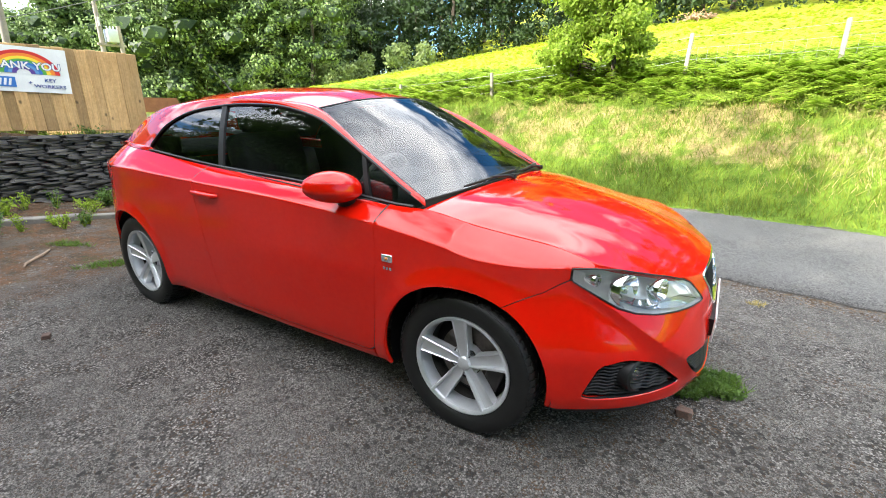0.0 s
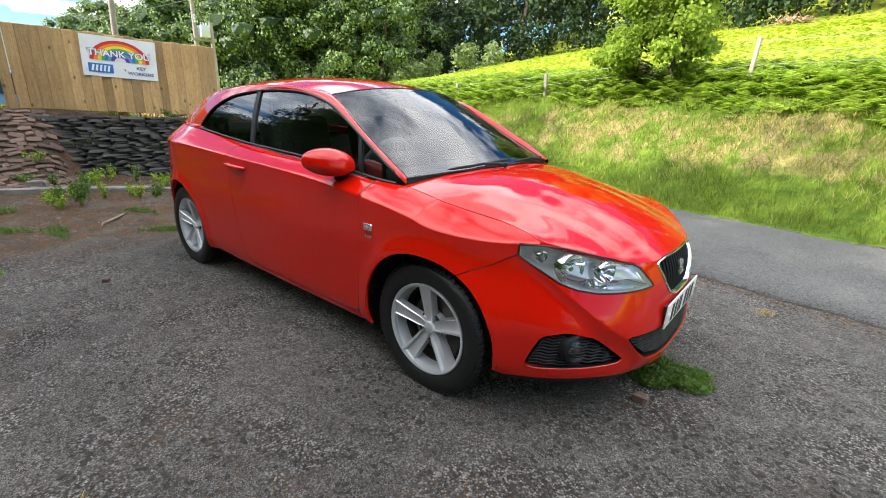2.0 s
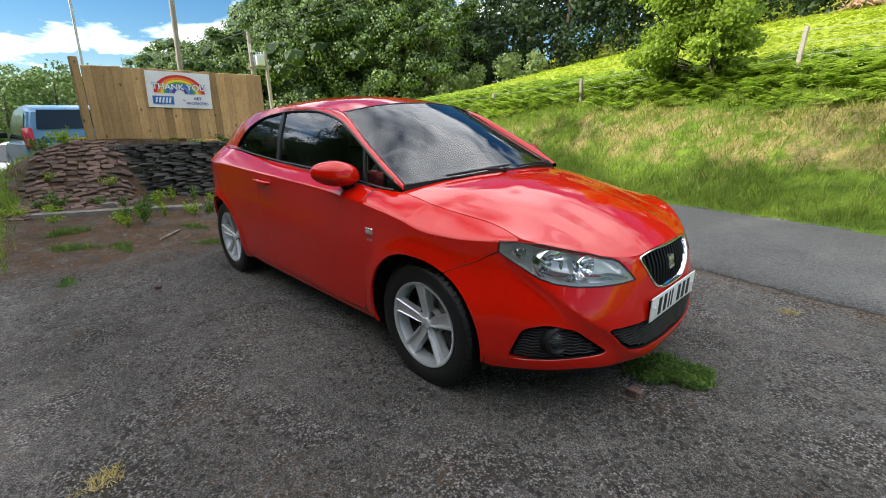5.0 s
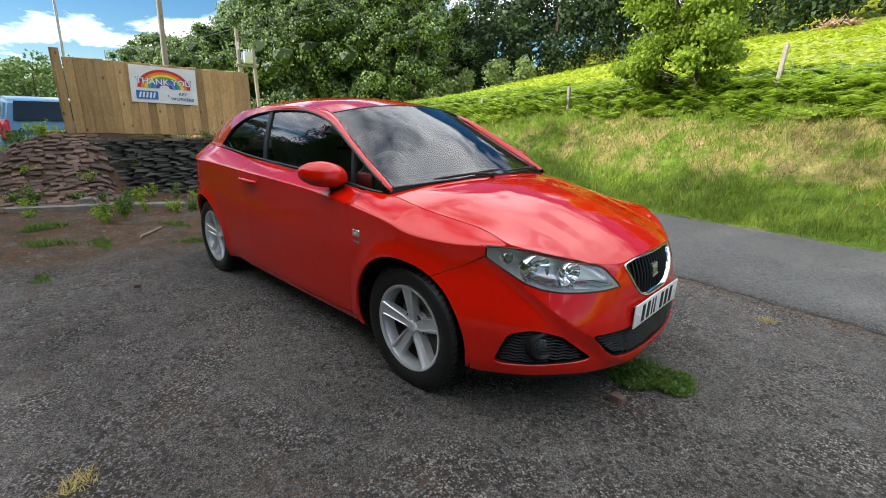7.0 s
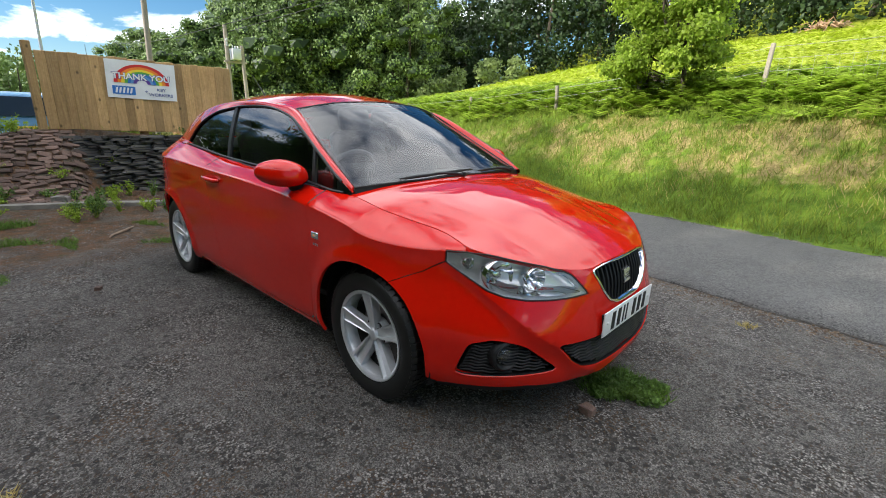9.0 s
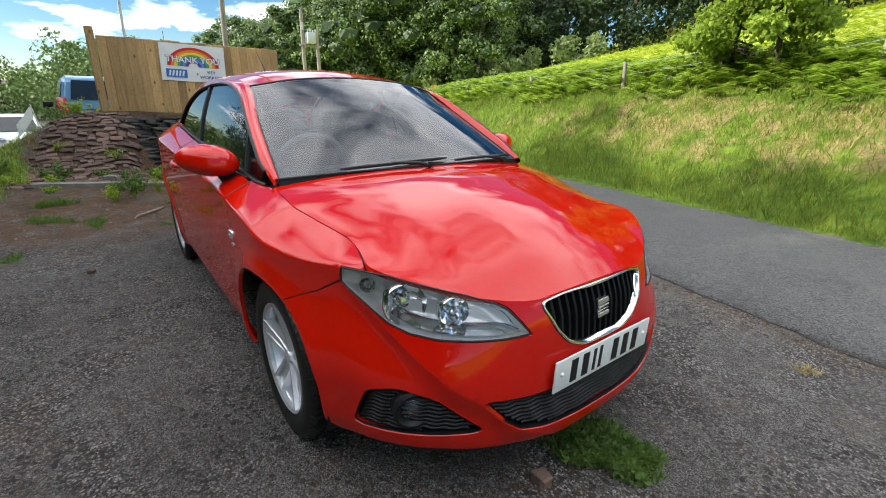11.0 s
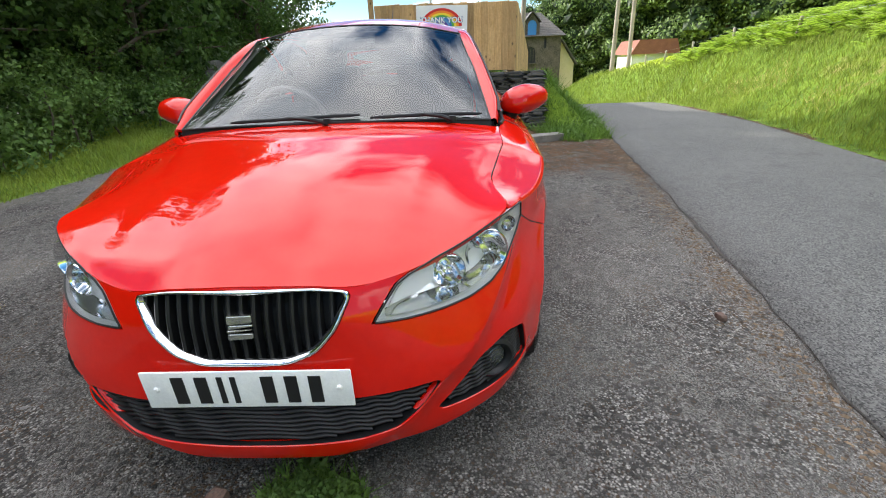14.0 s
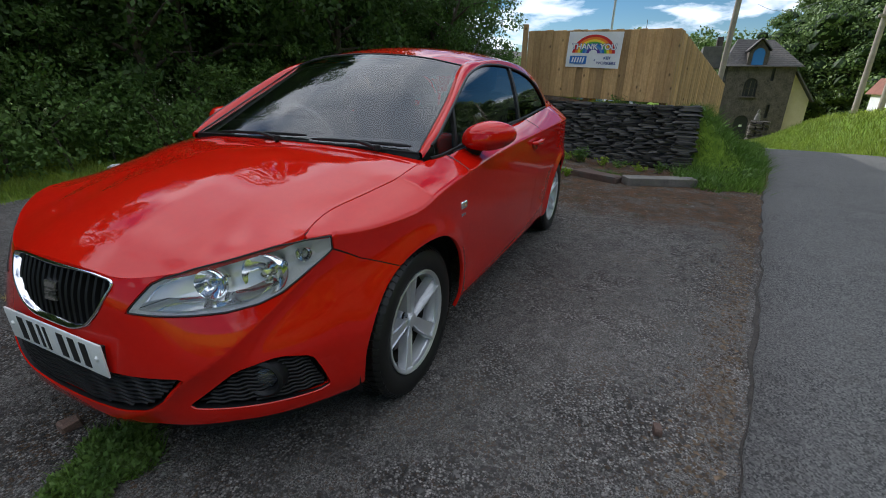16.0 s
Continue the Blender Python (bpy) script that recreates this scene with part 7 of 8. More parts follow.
def build_poles():
    pole = empty("telegraph_pole", (-16.3, 3.1, 0), label="tall leaning weathered timber telegraph pole", category="pole")
    part("shaft", rod([(0, 0, -.6), (.25, .05, 3), (.75, .15, 9.5)], [.095, .09, .075], 14), POLE_WOOD, pole, smooth=True)
    flag = empty("flagpole", (-12.2, -.18, 0.3), label="slim pale metal flagpole behind the fence", category="pole")
    part("shaft", rod([(0, 0, -.2), (.1, .03, 2.4), (.42, .12, 8)], [.035, .032, .025], 10), PALE_METAL, flag, smooth=True)
    whip = empty("whip_aerial", (-12.4, .75, .4), label="thin whip aerial behind the fence", category="aerial")
    part("rod", rod([(0, 0, 0), (.02, 0, 2.55)], [.012, .006], 6), CABLE, whip)
    hp = empty("transformer_pole", (-25.7, 9.75, 0), label="pair of timber poles carrying a grey pole transformer", category="pole")
    z = float(height(-25.7, 9.75))
    part("pole", rod([(0, 0, z - .5), (0, 0, 6.3)], [.13, .10], 12), POLE_WOOD, hp, smooth=True)
    part("pole", rod([(.25, .85, z - .2), (.05, .85, 5.3)], [.12, .10], 12), POLE_WOOD, hp, smooth=True)
    part("crossbeam", box((.12, 1.3, .12), Matrix.Translation((.1, .4, 4.35)), .01, 1), POLE_WOOD, hp)
    tr = part("transformer", box((.45, .5, .62), Matrix.Translation((.15, .42, 4.78)), .05, 2), PALE_METAL, hp, "grey transformer tank", smooth=True)
    for k in (-.15, 0, .15):
        part("insulator", lathe([(.0, .0), (.03, .0), (.03, .05), (.05, .06), (.02, .09), (.045, .11), (.02, .16)], 12, "Z"), PALE_METAL, tr).location = (.15, .42 + k, 5.08)
    for k in (0, .14, .28):
        part("insulator", lathe([(0, 0), (.05, 0), (.05, .04), (.03, .05), (.05, .09), (.02, .12)], 12, "Z"), PALE_METAL, hp).location = (.14, -.02, 5.2 + k)
    # two overhead lines up the valley side
    lines = empty("overhead_lines", (0, 0, 0), label="thin black overhead power lines", category="cable")
    for a, b in (((-25.7, 9.7, 6.3), (-2, 33, 18.5)), ((-25.7, 10.0, 6.0), (-1, 32, 18.2)), ((-25.7, 9.5, 6.25), (-70, 10, 11))):
        a, b = Vector(a), Vector(b)
        part("line", rod([a.lerp(b, f) - Vector((0, 0, 1.2 * math.sin(math.pi * f))) for f in np.linspace(0, 1, 14)], .02, 5), CABLE, lines)
    mark = empty("orange_frame", (-20.3, 15.7, float(height(-20.3, 15.7)) - .45), label="small orange metal frame standing in the bracken", category="frame")
    orange = plain("orange_paint", (.75, .16, .03), .5)
    for pts in (((0, -.32, 0), (0, -.32, .95)), ((0, .32, 0), (0, .32, .95)), ((0, -.32, .93), (0, .32, .93)), ((0, -.32, .5), (0, .32, .5))):
        part("tube", rod(pts, .035, 8), orange, mark)


def build_young_tree():
    rng = np.random.default_rng(71)
    at = (-.38, 7.42)
    z = float(height(*at))
    tree = empty("young_tree", (at[0], at[1], z), label="bushy young broadleaf tree with two stems in the bracken", category="tree")
    lines = [([Vector((.33, -.1, -.2)), Vector((.30, -.1, .5)), Vector((.22, 0, 1.3)), Vector((.1, .1, 2.7))], [.05, .045, .035, .01]),
             ([Vector((-.39, .12, -.2)), Vector((-.40, .1, .5)), Vector((-.30, .05, 1.2)), Vector((-.2, 0, 2.3))], [.04, .035, .028, .01])]
    cs, rs = [], []
    for k in range(58):
        f = ((k * 23) % 58 + .5) / 58
        h = .30 + 2.55 * f
        r = (1.15 if f < .55 else 1.15 - .8 * (f - .55) / .45) * rng.uniform(.5, 1.05)
        a = k * 2.39996 + rng.uniform(-.3, .3)
        tip = Vector((r * math.cos(a) - .1, .8 * r * math.sin(a), h))
        lines.append(([Vector((.15 * math.cos(a), .1 * math.sin(a), h * .72)), tip * .6 + Vector((0, 0, h * .33)), tip], [.016, .010, .003]))
        cs += [tip, tip * .75 + Vector((0, 0, h * .2))]
        rs += [rng.uniform(.20, .34), rng.uniform(.16, .28)]
    part("trunk", wood_mesh(lines, 6), BARK, tree, "slim brown stems", smooth=True)
    quads_mesh("crown", leaves(clumps(np.array([tuple(c) for c in cs]), np.array(rs) * 1.15, 34000, rng, .3), .085, rng, .4, .6), 4, LEAF_YOUNG, tree)


build_field_fence()
build_poles()
build_young_tree()


# ---- buildings ----
def wall_stone():
    return surface("house_rubble_stone", (0.035, 0.029, 0.024), (0.13, 0.105, 0.085), rough=0.9, scale=2.2, fine=9.0, bump=0.03, bump_scale=5.0, spread=0.3)


def arch_poly(y, z, wide, tall, n=10):
    """An upright opening with a round head, from its foot, in the wall plane."""
    r = wide / 2
    return [(y - r, z), (y + r, z), (y + r, z + tall - r)] + [(y + r * math.cos(a), z + tall - r + r * math.sin(a)) for a in np.linspace(0, math.pi, n)[1:-1]] + [(y - r, z + tall - r)]


def slab(poly, x0, x1):
    """A flat shape in the (y, z) plane, given thickness along x."""
    bm = bmesh.new()
    a, b = [bm.verts.new((x0, y, z)) for y, z in poly], [bm.verts.new((x1, y, z)) for y, z in poly]
    bm.faces.new(a)
    bm.faces.new(b)
    n = len(poly)
    for k in range(n):
        bm.faces.new((a[k], a[(k + 1) % n], b[(k + 1) % n], b[k]))
    bmesh.ops.recalc_face_normals(bm, faces=bm.faces)
    return bm


def build_house():
    stone, dark = wall_stone(), plain("dark_joinery", (.012, .012, .014), .5)
    slate_roof = surface("roof_slate", (.06, .055, .052), (.13, .115, .105), rough=.8, scale=3, fine=14, bump=.012, spread=.3)
    blue, cream = plain("blue_paint", (.03, .16, .45), .45), surface("cream_render", (.52, .43, .27), (.62, .53, .36), rough=.9, scale=2, fine=30)
    house = empty("stone_house", (-44.0, 0, -3.12), label="old stone mill house with arched openings and a slate roof", category="house")
    house.scale = (1, 1, 1.08)
    front = [(5.9, -.6), (10.65, -.6), (10.65, 5.7), (5.9, 5.7)]
    door, win = arch_poly(7.72, 0.0, 1.05, 2.05), arch_poly(7.80, 3.45, .95, 1.35)
    slits = [[(9.05, 4.6), (9.28, 4.6), (9.28, 5.5), (9.05, 5.5)], [(9.25, 1.9), (9.5, 1.9), (9.5, 2.9), (9.25, 2.9)]]
    flat = lambda a, b: np.stack([0 * a, a, b], -1)
    panel("wall", front, flat, stone, house, [door, win] + slits, step=.5, gap=0, depth=.45, towards=(-5, 8, 2))
    for name, x, y, wd in (("side_wall", -3.5, 5.9, .4), ("side_wall", -3.5, 10.65, .4)):
        part(name, box((7, wd, 6.3), Matrix.Translation((x - .02, y + (.2 if y < 8 else -.2), 2.55))), stone, house)
    part("back_wall", box((.4, 4.7, 6.3), Matrix.Translation((-6.9, 8.27, 2.55))), stone, house)
    leaf = part("door", slab(arch_poly(7.72, 0, 1.02, 2.03), -.22, -.16), dark, house, "dark arched plank door")
    part("notice", box((.01, .22, .16), Matrix.Translation((-.15, 7.75, 1.25))), VINYL, leaf, "small white notice")
    w = part("window", slab(arch_poly(7.80, 3.45, .92, 1.32), -.26, -.22), dark, house, "dark arched window")
    for y in (7.5, 7.8, 8.1):
        part("glazing_bar", box((.04, .05, 1.15), Matrix.Translation((-.19, y, 4.0))), stone, w)
    part("glazing_bar", box((.04, .9, .05), Matrix.Translation((-.19, 7.8, 4.05))), stone, w)
    part("window_sill", box((.25, 1.25, .1), Matrix.Translation((.05, 7.8, 3.40)), .01, 1), stone, house)
    for s in slits:
        part("slit_window", slab(s, -.3, -.26), dark, house)
    # hipped roof
    bm = bmesh.new()
    e = [(.35, 5.5, 5.6), (.35, 11.05, 5.6), (-7.3, 11.05, 5.6), (-7.3, 5.5, 5.6)]
    r = [(-2.6, 6.4, 7.7), (-3.6, 9.2, 7.7)]
    ev, rv = [bm.verts.new(p) for p in e], [bm.verts.new(p) for p in r]
    for f in ((ev[0], ev[1], rv[1], rv[0]), (ev[1], ev[2], rv[1]), (ev[2], ev[3], rv[0], rv[1]), (ev[3], ev[0], rv[0]), (ev[3], ev[2], ev[1], ev[0])):
        bm.faces.new(f)
    roof = part("roof", bm, slate_roof, house, "dark slate hipped roof")
    bm = bmesh.new()
    for k in range(14):
        f = (k + .5) / 14
        p0, p1 = Vector(e[0]).lerp(Vector(r[0]), f), Vector(e[1]).lerp(Vector(r[1]), f)
        add_box(bm, ((p1 - p0).length * 0 + .02, (p1 - p0).length, .018), Matrix.Translation((p0 + p1) / 2 + Vector((.01, 0, .012))) @ Matrix.Rotation(math.atan2((p1 - p0).x * -1, (p1 - p0).y), 4, "Z"))
    part("slate_course", bm, slate_roof, roof)
    part("chimney", box((.7, .5, 1.0), Matrix.Translation((-4.2, 5.2, 7.5)), .02, 1), stone, roof, "stone chimney")
    part("gable_stub", box((3.5, 1.5, 1.6), Matrix.Translation((-3.0, 4.6, 6.3)), .02, 1), slate_roof, roof)
    # dormer
    dorm = part("dormer", slab([(7.15, 5.5), (8.55, 5.5), (8.55, 6.6), (7.85, 7.45), (7.15, 6.6)], .12, -1.6), stone, house)
    part("dormer_window", slab(arch_poly(7.85, 5.62, .8, 1.25), .12, .16), blue, dorm, "blue painted dormer window")
    for s in (-1, 1):
        part("dormer_roof", box((2.0, 1.15, .07), Matrix.Translation((-.6, 7.85 + s * .42, 7.12)) @ Matrix.Rotation(-s * radians(46), 4, "X"), .01, 1), slate_roof, dorm)
    # cream lean-to at the side
    part("lean_to", slab([(10.68, -.4), (12.1, .4), (12.1, 3.3), (10.68, 5.2)], -.5, -4), cream, house, "cream rendered side wing")
    part("lean_to_roof", box((4.4, 2.6, .1), Matrix.Translation((-2.0, 11.5, 4.25)) @ Matrix.Rotation(radians(-53), 4, "X"), .01, 1), slate_roof, house)
    # gate pier and ruin by the road
    pier = empty("stone_pier", (-36.7, 7.9, float(height(-36.7, 7.9)) - .05), label="stump of a rubble stone gate pier beside the lane", category="pier")
    rng = random.Random(8)
    kinds = [stone_mesh("stone", 70 + k, stone) for k in range(4)]
    for j in range(10):
        for k in range(3):
            ob = new("stone", kinds[rng.randrange(4)])
            ob.parent = pier
            ob.matrix_basis = pose(rng.uniform(-.03, .03), -.4 + .4 * k + rng.uniform(-.03, .03), .08 + .15 * j, 0, 0, rng.uniform(-8, 8)) @ Matrix.Diagonal((.75, .4, .15, 1))
    part("cap", lathe([(0, .75), (.07, .72), (.10, .6), (.07, .5), (.13, .38), (.18, .2), (.20, 0)], 16, "Z"), CONCRETE, pier, smooth=True).location = (0, -.2, 1.55)
    shed = empty("shed", (-29.0, 12.1, float(height(-29, 13.3)) - .4), label="low shed with a rusty brown roof and white gable", category="shed")
    z = 1.9 - shed.location.z
    rust = surface("rusty_sheet", (.16, .055, .035), (.26, .10, .06), rough=.8, scale=3, fine=30)
    part("wall", slab([(0, 0), (2.6, 0), (2.6, z - .75), (0, z - .75)], 0, -3), VINYL, shed)
    part("gable", box((.4, .1, z - .5), Matrix.Translation((-.2, -.02, (z - .5) / 2))), VINYL, shed)
    part("roof", slab([(-.25, z - .85), (2.9, z - .85), (2.6, z), (.25, z)], .25, -3.2), rust, shed, "rusty brown roof")


# ---- other vehicles and yard things ----
def parked_car(label, at, yaw, size, paint, facing_rear=True, glass_dark=(.02, .025, .03)):
    """A plain car some way off: lower body, cabin, glass, lamps, plate and wheels. Its length runs along x, its tail at +x."""
    L, W, H = size
    car = empty("parked_car", at, label=label, category="car")
    car.rotation_euler = (0, 0, radians(yaw))
    dark = plain("car_glass", glass_dark, .12)
    belt = H * .56
    lower = [(-L / 2, .28), (-L / 2 + .05, belt * .62), (-L / 2 + .85, belt * .92), (-L * .2, belt), (L / 2 - .12, belt * 1.02), (L / 2, belt * .8), (L / 2 + .02, .42), (L / 2 - .08, .25)]
    cabin = [(-L * .26, belt * .97), (-L * .10, H * .93), (.0, H * .99), (L * .25, H), (L / 2 - .22, H * .94), (L / 2 - .10, belt * 1.0)]

    def loft(profile, w0, w1, bev):
        bm = bmesh.new()
        zmin, zmax = min(p[1] for p in profile), max(p[1] for p in profile)
        rows = []
        for s in (-1, 1):
            rows.append([bm.verts.new((x, s * (w0 + (w1 - w0) * (z - zmin) / (zmax - zmin)), z)) for x, z in profile])
        n = len(profile)
        bm.faces.new(rows[0])
        bm.faces.new(rows[1][::-1])
        for k in range(n):
            bm.faces.new((rows[0][k], rows[0][(k + 1) % n], rows[1][(k + 1) % n], rows[1][k]))
        bmesh.ops.recalc_face_normals(bm, faces=bm.faces)
        bmesh.ops.bevel(bm, geom=list(bm.edges), offset=bev, segments=3, affect="EDGES")
        return bm
    part("body", loft(lower, W / 2 * .97, W / 2, .07), paint, car, smooth=True)
    part("cabin", loft(cabin, W / 2 * .95, W / 2 * .74, .06), paint, car, smooth=True)
    x1 = L / 2 - .155
    rear = slab([(-W * .35, belt * 1.27), (W * .35, belt * 1.27), (W * .31, H * .93), (-W * .31, H * .93)], 0, .02)
    bmesh.ops.transform(rear, matrix=Matrix.Translation((x1 + .07, 0, 0)) @ Matrix.Shear("XY", 4, (0, 0)), verts=rear.verts)
    for v in rear.verts:
        v.co.x -= (v.co.z - belt) * .20
    part("rear_window", rear, dark, car, "dark rear window")
    fw = slab([(-W * .38, belt * 1.02), (W * .38, belt * 1.02), (W * .32, H * .93), (-W * .32, H * .93)], 0, .02)
    for v in fw.verts:
        f = (v.co.z - belt * 1.0) / (H * .93 - belt)
        v.co.x += -L * .265 + L * .16 * f
    part("windscreen", fw, dark, car, "dark windscreen")
    for s in (-1, 1):
        sw = bmesh.new()
        prof = [(-L * .20, belt * 1.04), (L * .40, belt * 1.06), (L * .36, H * .90), (-L * .06, H * .90)]
        vs = []
        for x, z in prof:
            t = (z - belt * .97) / (H - belt * .97)
            vs.append(sw.verts.new((x, s * (W / 2 * (.95 - .21 * t) + .012), z)))
        sw.faces.new(vs)
        part("side_window", sw, dark, car, "dark side window")
        tl = bmesh.new()
        add_box(tl, (.10, .17, .40), Matrix.Translation((L / 2 - .07, s * (W / 2 - .11), belt * 1.08)) @ Matrix.Rotation(radians(-12), 4, "Y"), .03, 2)
        part("tail_lamp", tl, TAIL_RED, car, "red tail lamp", smooth=True)
        hl = bmesh.new()
        add_box(hl, (.16, .34, .15), Matrix.Translation((-L / 2 + .10, s * (W / 2 - .24), belt * .66)), .04, 2)
        part("headlamp", hl, REFLECTOR, car, "clear headlamp", smooth=True)
        for x in (-L * .31, L * .31):
            wheel = part("wheel", lathe([(.20, -.09), (.31, -.09), (.325, -.06), (.325, .06), (.31, .09), (.20, .09)], 28), RUBBER, car, "black tyre", smooth=True)
            wheel.location = (x, s * (W / 2 - .10), .325)
            part("rim", lathe([(0, s * .07), (.08, s * .085), (.19, s * .085), (.205, s * .07)], 20), ALLOY, wheel, smooth=True)
        mb = bmesh.new()
        add_box(mb, (.10, .2, .14), Matrix.Translation((-L * .17, s * (W / 2 + .06), belt * 1.12)), .04, 2)
        part("door_mirror", mb, BLACK, car, smooth=True)
    for x, z, c in ((L / 2 - .02, belt * 1.0, "yellow"), (-L / 2 - .005, .45, "white")):
        pl = part("number_plate", box((.02, .52, .115), Matrix.Translation((x + .01, 0, z)), .004, 1), plain("plate_" + c, (.75, .52, .05) if c == "yellow" else (.75, .75, .73), .4), car, c + " plate")
        for k in range(6):
            part("character_bar", box((.004, .04, .07), Matrix.Translation((x + (.022 if x > 0 else -.002), -.19 + .075 * k, z))), INK, pl)
    part("bumper", box((.16, W * .92, .24), Matrix.Translation((L / 2 - .02, 0, .40)), .05, 2), paint, car, smooth=True)
    part("underside", box((L * .92, W * .8, .2), Matrix.Translation((0, 0, .3))), BLACK, car)
    return car


def build_vehicles():
    blue = surface("light_blue_metallic", (.10, .24, .40), (.13, .28, .46), rough=.4, scale=4, fine=800, metal=.1, coat=.4)
    dark = surface("dark_grey_metallic", (.045, .05, .06), (.06, .068, .08), rough=.3, scale=4, fine=800, metal=.4, coat=1.0)
    white = surface("white_car_paint", (.66, .67, .68), (.72, .73, .74), rough=.35, scale=4, fine=800, coat=1.0)
    parked_car("light blue people carrier parked behind the fence", (-11.45, -.98, float(height(-11.4, -.98)) - .02), 4, (4.15, 1.76, 1.66), blue)
    parked_car("dark grey hatchback parked at the end of the drive", (-23.5, -6.3, float(height(-23.5, -6.3))), 14, (4.3, 1.8, 1.45), dark)
    parked_car("white four-wheel-drive car parked beyond the terrace", (-27.5, -4.1, float(height(-27.5, -4.1))), 186, (4.4, 1.85, 1.65), white)
    parked_car("white hatchback parked beyond the terrace", (-20.6, -1.35, float(height(-20.6, -1.4))), 150, (4.1, 1.75, 1.48), white)


def build_yard():
    # block wall along the drive
    wall = empty("block_wall", (0, 0, 0), label="grey concrete block wall stepping down along the drive", category="wall", kind="structure")
    rng = random.Random(5)
    me = [stone_mesh("block", 90 + k, surface("grey_block", (.09, .088, .085), (.17, .165, .16), rough=.9, scale=4, fine=40, bump=.004, spread=.2)) for k in range(3)]
    a, b = Vector((-8.6, -5.35, 0)), Vector((-17.0, -6.3, 0))
    d = (b - a).normalized()
    n = int((b - a).length / .45)
    for k in range(n):
        p = a + d * (.45 * k)
        z0 = float(height(p.x, p.y)) - .1
        rows = max(1, int(round((1.3 - 1.05 * k / n) / .22)))
        for j in range(rows):
            ob = new("block", me[rng.randrange(3)])
            ob.parent = wall
            q = p + d * (.22 * (j % 2))
            ob.matrix_basis = pose(q.x, q.y, z0 + .12 + .22 * j, 0, 0, math.degrees(math.atan2(d.y, d.x)) + rng.uniform(-2, 2)) @ Matrix.Diagonal((.44, .22, .215, 1))
    # grit bin
    yellow = surface("faded_yellow_plastic", (.62, .36, .05), (.72, .45, .09), rough=.5, scale=4, fine=50)
    z = float(height(-15.4, -5.6))
    gb = empty("grit_bin", (-15.4, -5.6, z), label="faded yellow plastic grit bin beside the wall", category="bin")
    gb.rotation_euler = (0, 0, radians(12))
    bm = bmesh.new()
    vs = add_box(bm, (.62, .95, .50), Matrix.Translation((0, 0, .25)))
    for v in vs:
        if v.co.z < .1:
            v.co.x *= .85
            v.co.y *= .88
    bmesh.ops.bevel(bm, geom=list(bm.edges), offset=.03, segments=2, affect="EDGES")
    part("tub", bm, yellow, gb, smooth=True)
    part("lid", box((.70, 1.02, .09), pose(0, 0, .56, 0, 10, 0), .03, 2), yellow, gb, smooth=True)
    # flag by the far cars
    fl = empty("flag", (-19.0, -2.55, float(height(-19, -2.5)) - .5), label="small pale flag on a leaning white stick", category="flag")
    part("stick", rod([(0, 0, 0), (.1, -.25, 2.1)], .02, 6), PALE_METAL, fl)
    cloth = [(0.1 - .01 * i, -.25 - .10 * i, 2.05 - .13 * i - .42 * j / 4 + .02 * math.sin(i * 1.7)) for i in range(6) for j in range(5)]
    mesh_object("cloth", cloth, [(i * 5 + j, i * 5 + j + 1, (i + 1) * 5 + j + 1, (i + 1) * 5 + j) for i in range(5) for j in range(4)], VINYL, fl)
    # branch heap at the top of the field
    rg = np.random.default_rng(5)
    heap = empty("brushwood_heap", (-.9, 35.0, float(height(-.9, 35.0))), label="heap of dry brown brushwood at the field edge", category="brushwood")
    piles = [(Vector(rg.normal(size=3) * (.42, .35, .10)) + Vector((0, 0, .22)), Vector(rg.normal(size=3) * (.18, .18, .12))) for _ in range(170)]
    tagged(part("brushwood", wood_mesh([([c - d, c + d], [.035, .02]) for c, d in piles], 4), surface("dry_brush", (.34, .20, .11), (.48, .32, .20), spread=.3), heap), kind="stuff")


def plant(name, at, tall, count, size, leaf, seed, label, radius=.15, category="weed"):
    rng = np.random.default_rng(seed)
    z = float(height(*at))
    base = empty(name, (at[0], at[1], z), label=label, category=category)
    cs, rs, lines = [], [], []
    for k in range(9):
        a, r = rng.uniform(0, 6.28), radius * rng.uniform(.2, 1)
        top = Vector((r * math.cos(a), r * math.sin(a), tall * rng.uniform(.55, 1)))
        lines.append(([Vector((0, 0, -.02)) + top * .15, top], [.004, .002]))
        for f in (.35, .6, .85, 1):
            cs.append(tuple(top * f))
            rs.append(radius * .30)
    tagged(part("stems", wood_mesh(lines, 4), LEAF_YOUNG, base), kind="stuff")
    quads_mesh("leaves", leaves(clumps(np.array(cs), np.array(rs), count, rng, .2), size, rng, -.1, .5), 4, leaf, base)
    return base


def tuft(name, at, rx, ry, count, tall, seed, label, material=BLADE, turn=0.0):
    rng = np.random.default_rng(seed)
    z = float(height(*at))
    base = empty(name, (at[0], at[1], z), label=label, category="grass tuft", kind="stuff")
    r, a = np.sqrt(rng.uniform(0, 1, count)), rng.uniform(0, 6.28, count)
    k = .75 + .25 * np.sin(a * 3 + seed)
    p = np.stack([r * rx * k * np.cos(a), r * ry * k * np.sin(a), np.full(count, -.004)], 1)
    quads_mesh("blades", blades(p, tall, rng, .007, .7), 3, material, base)
    base.rotation_euler = (0, 0, radians(turn))
    return base


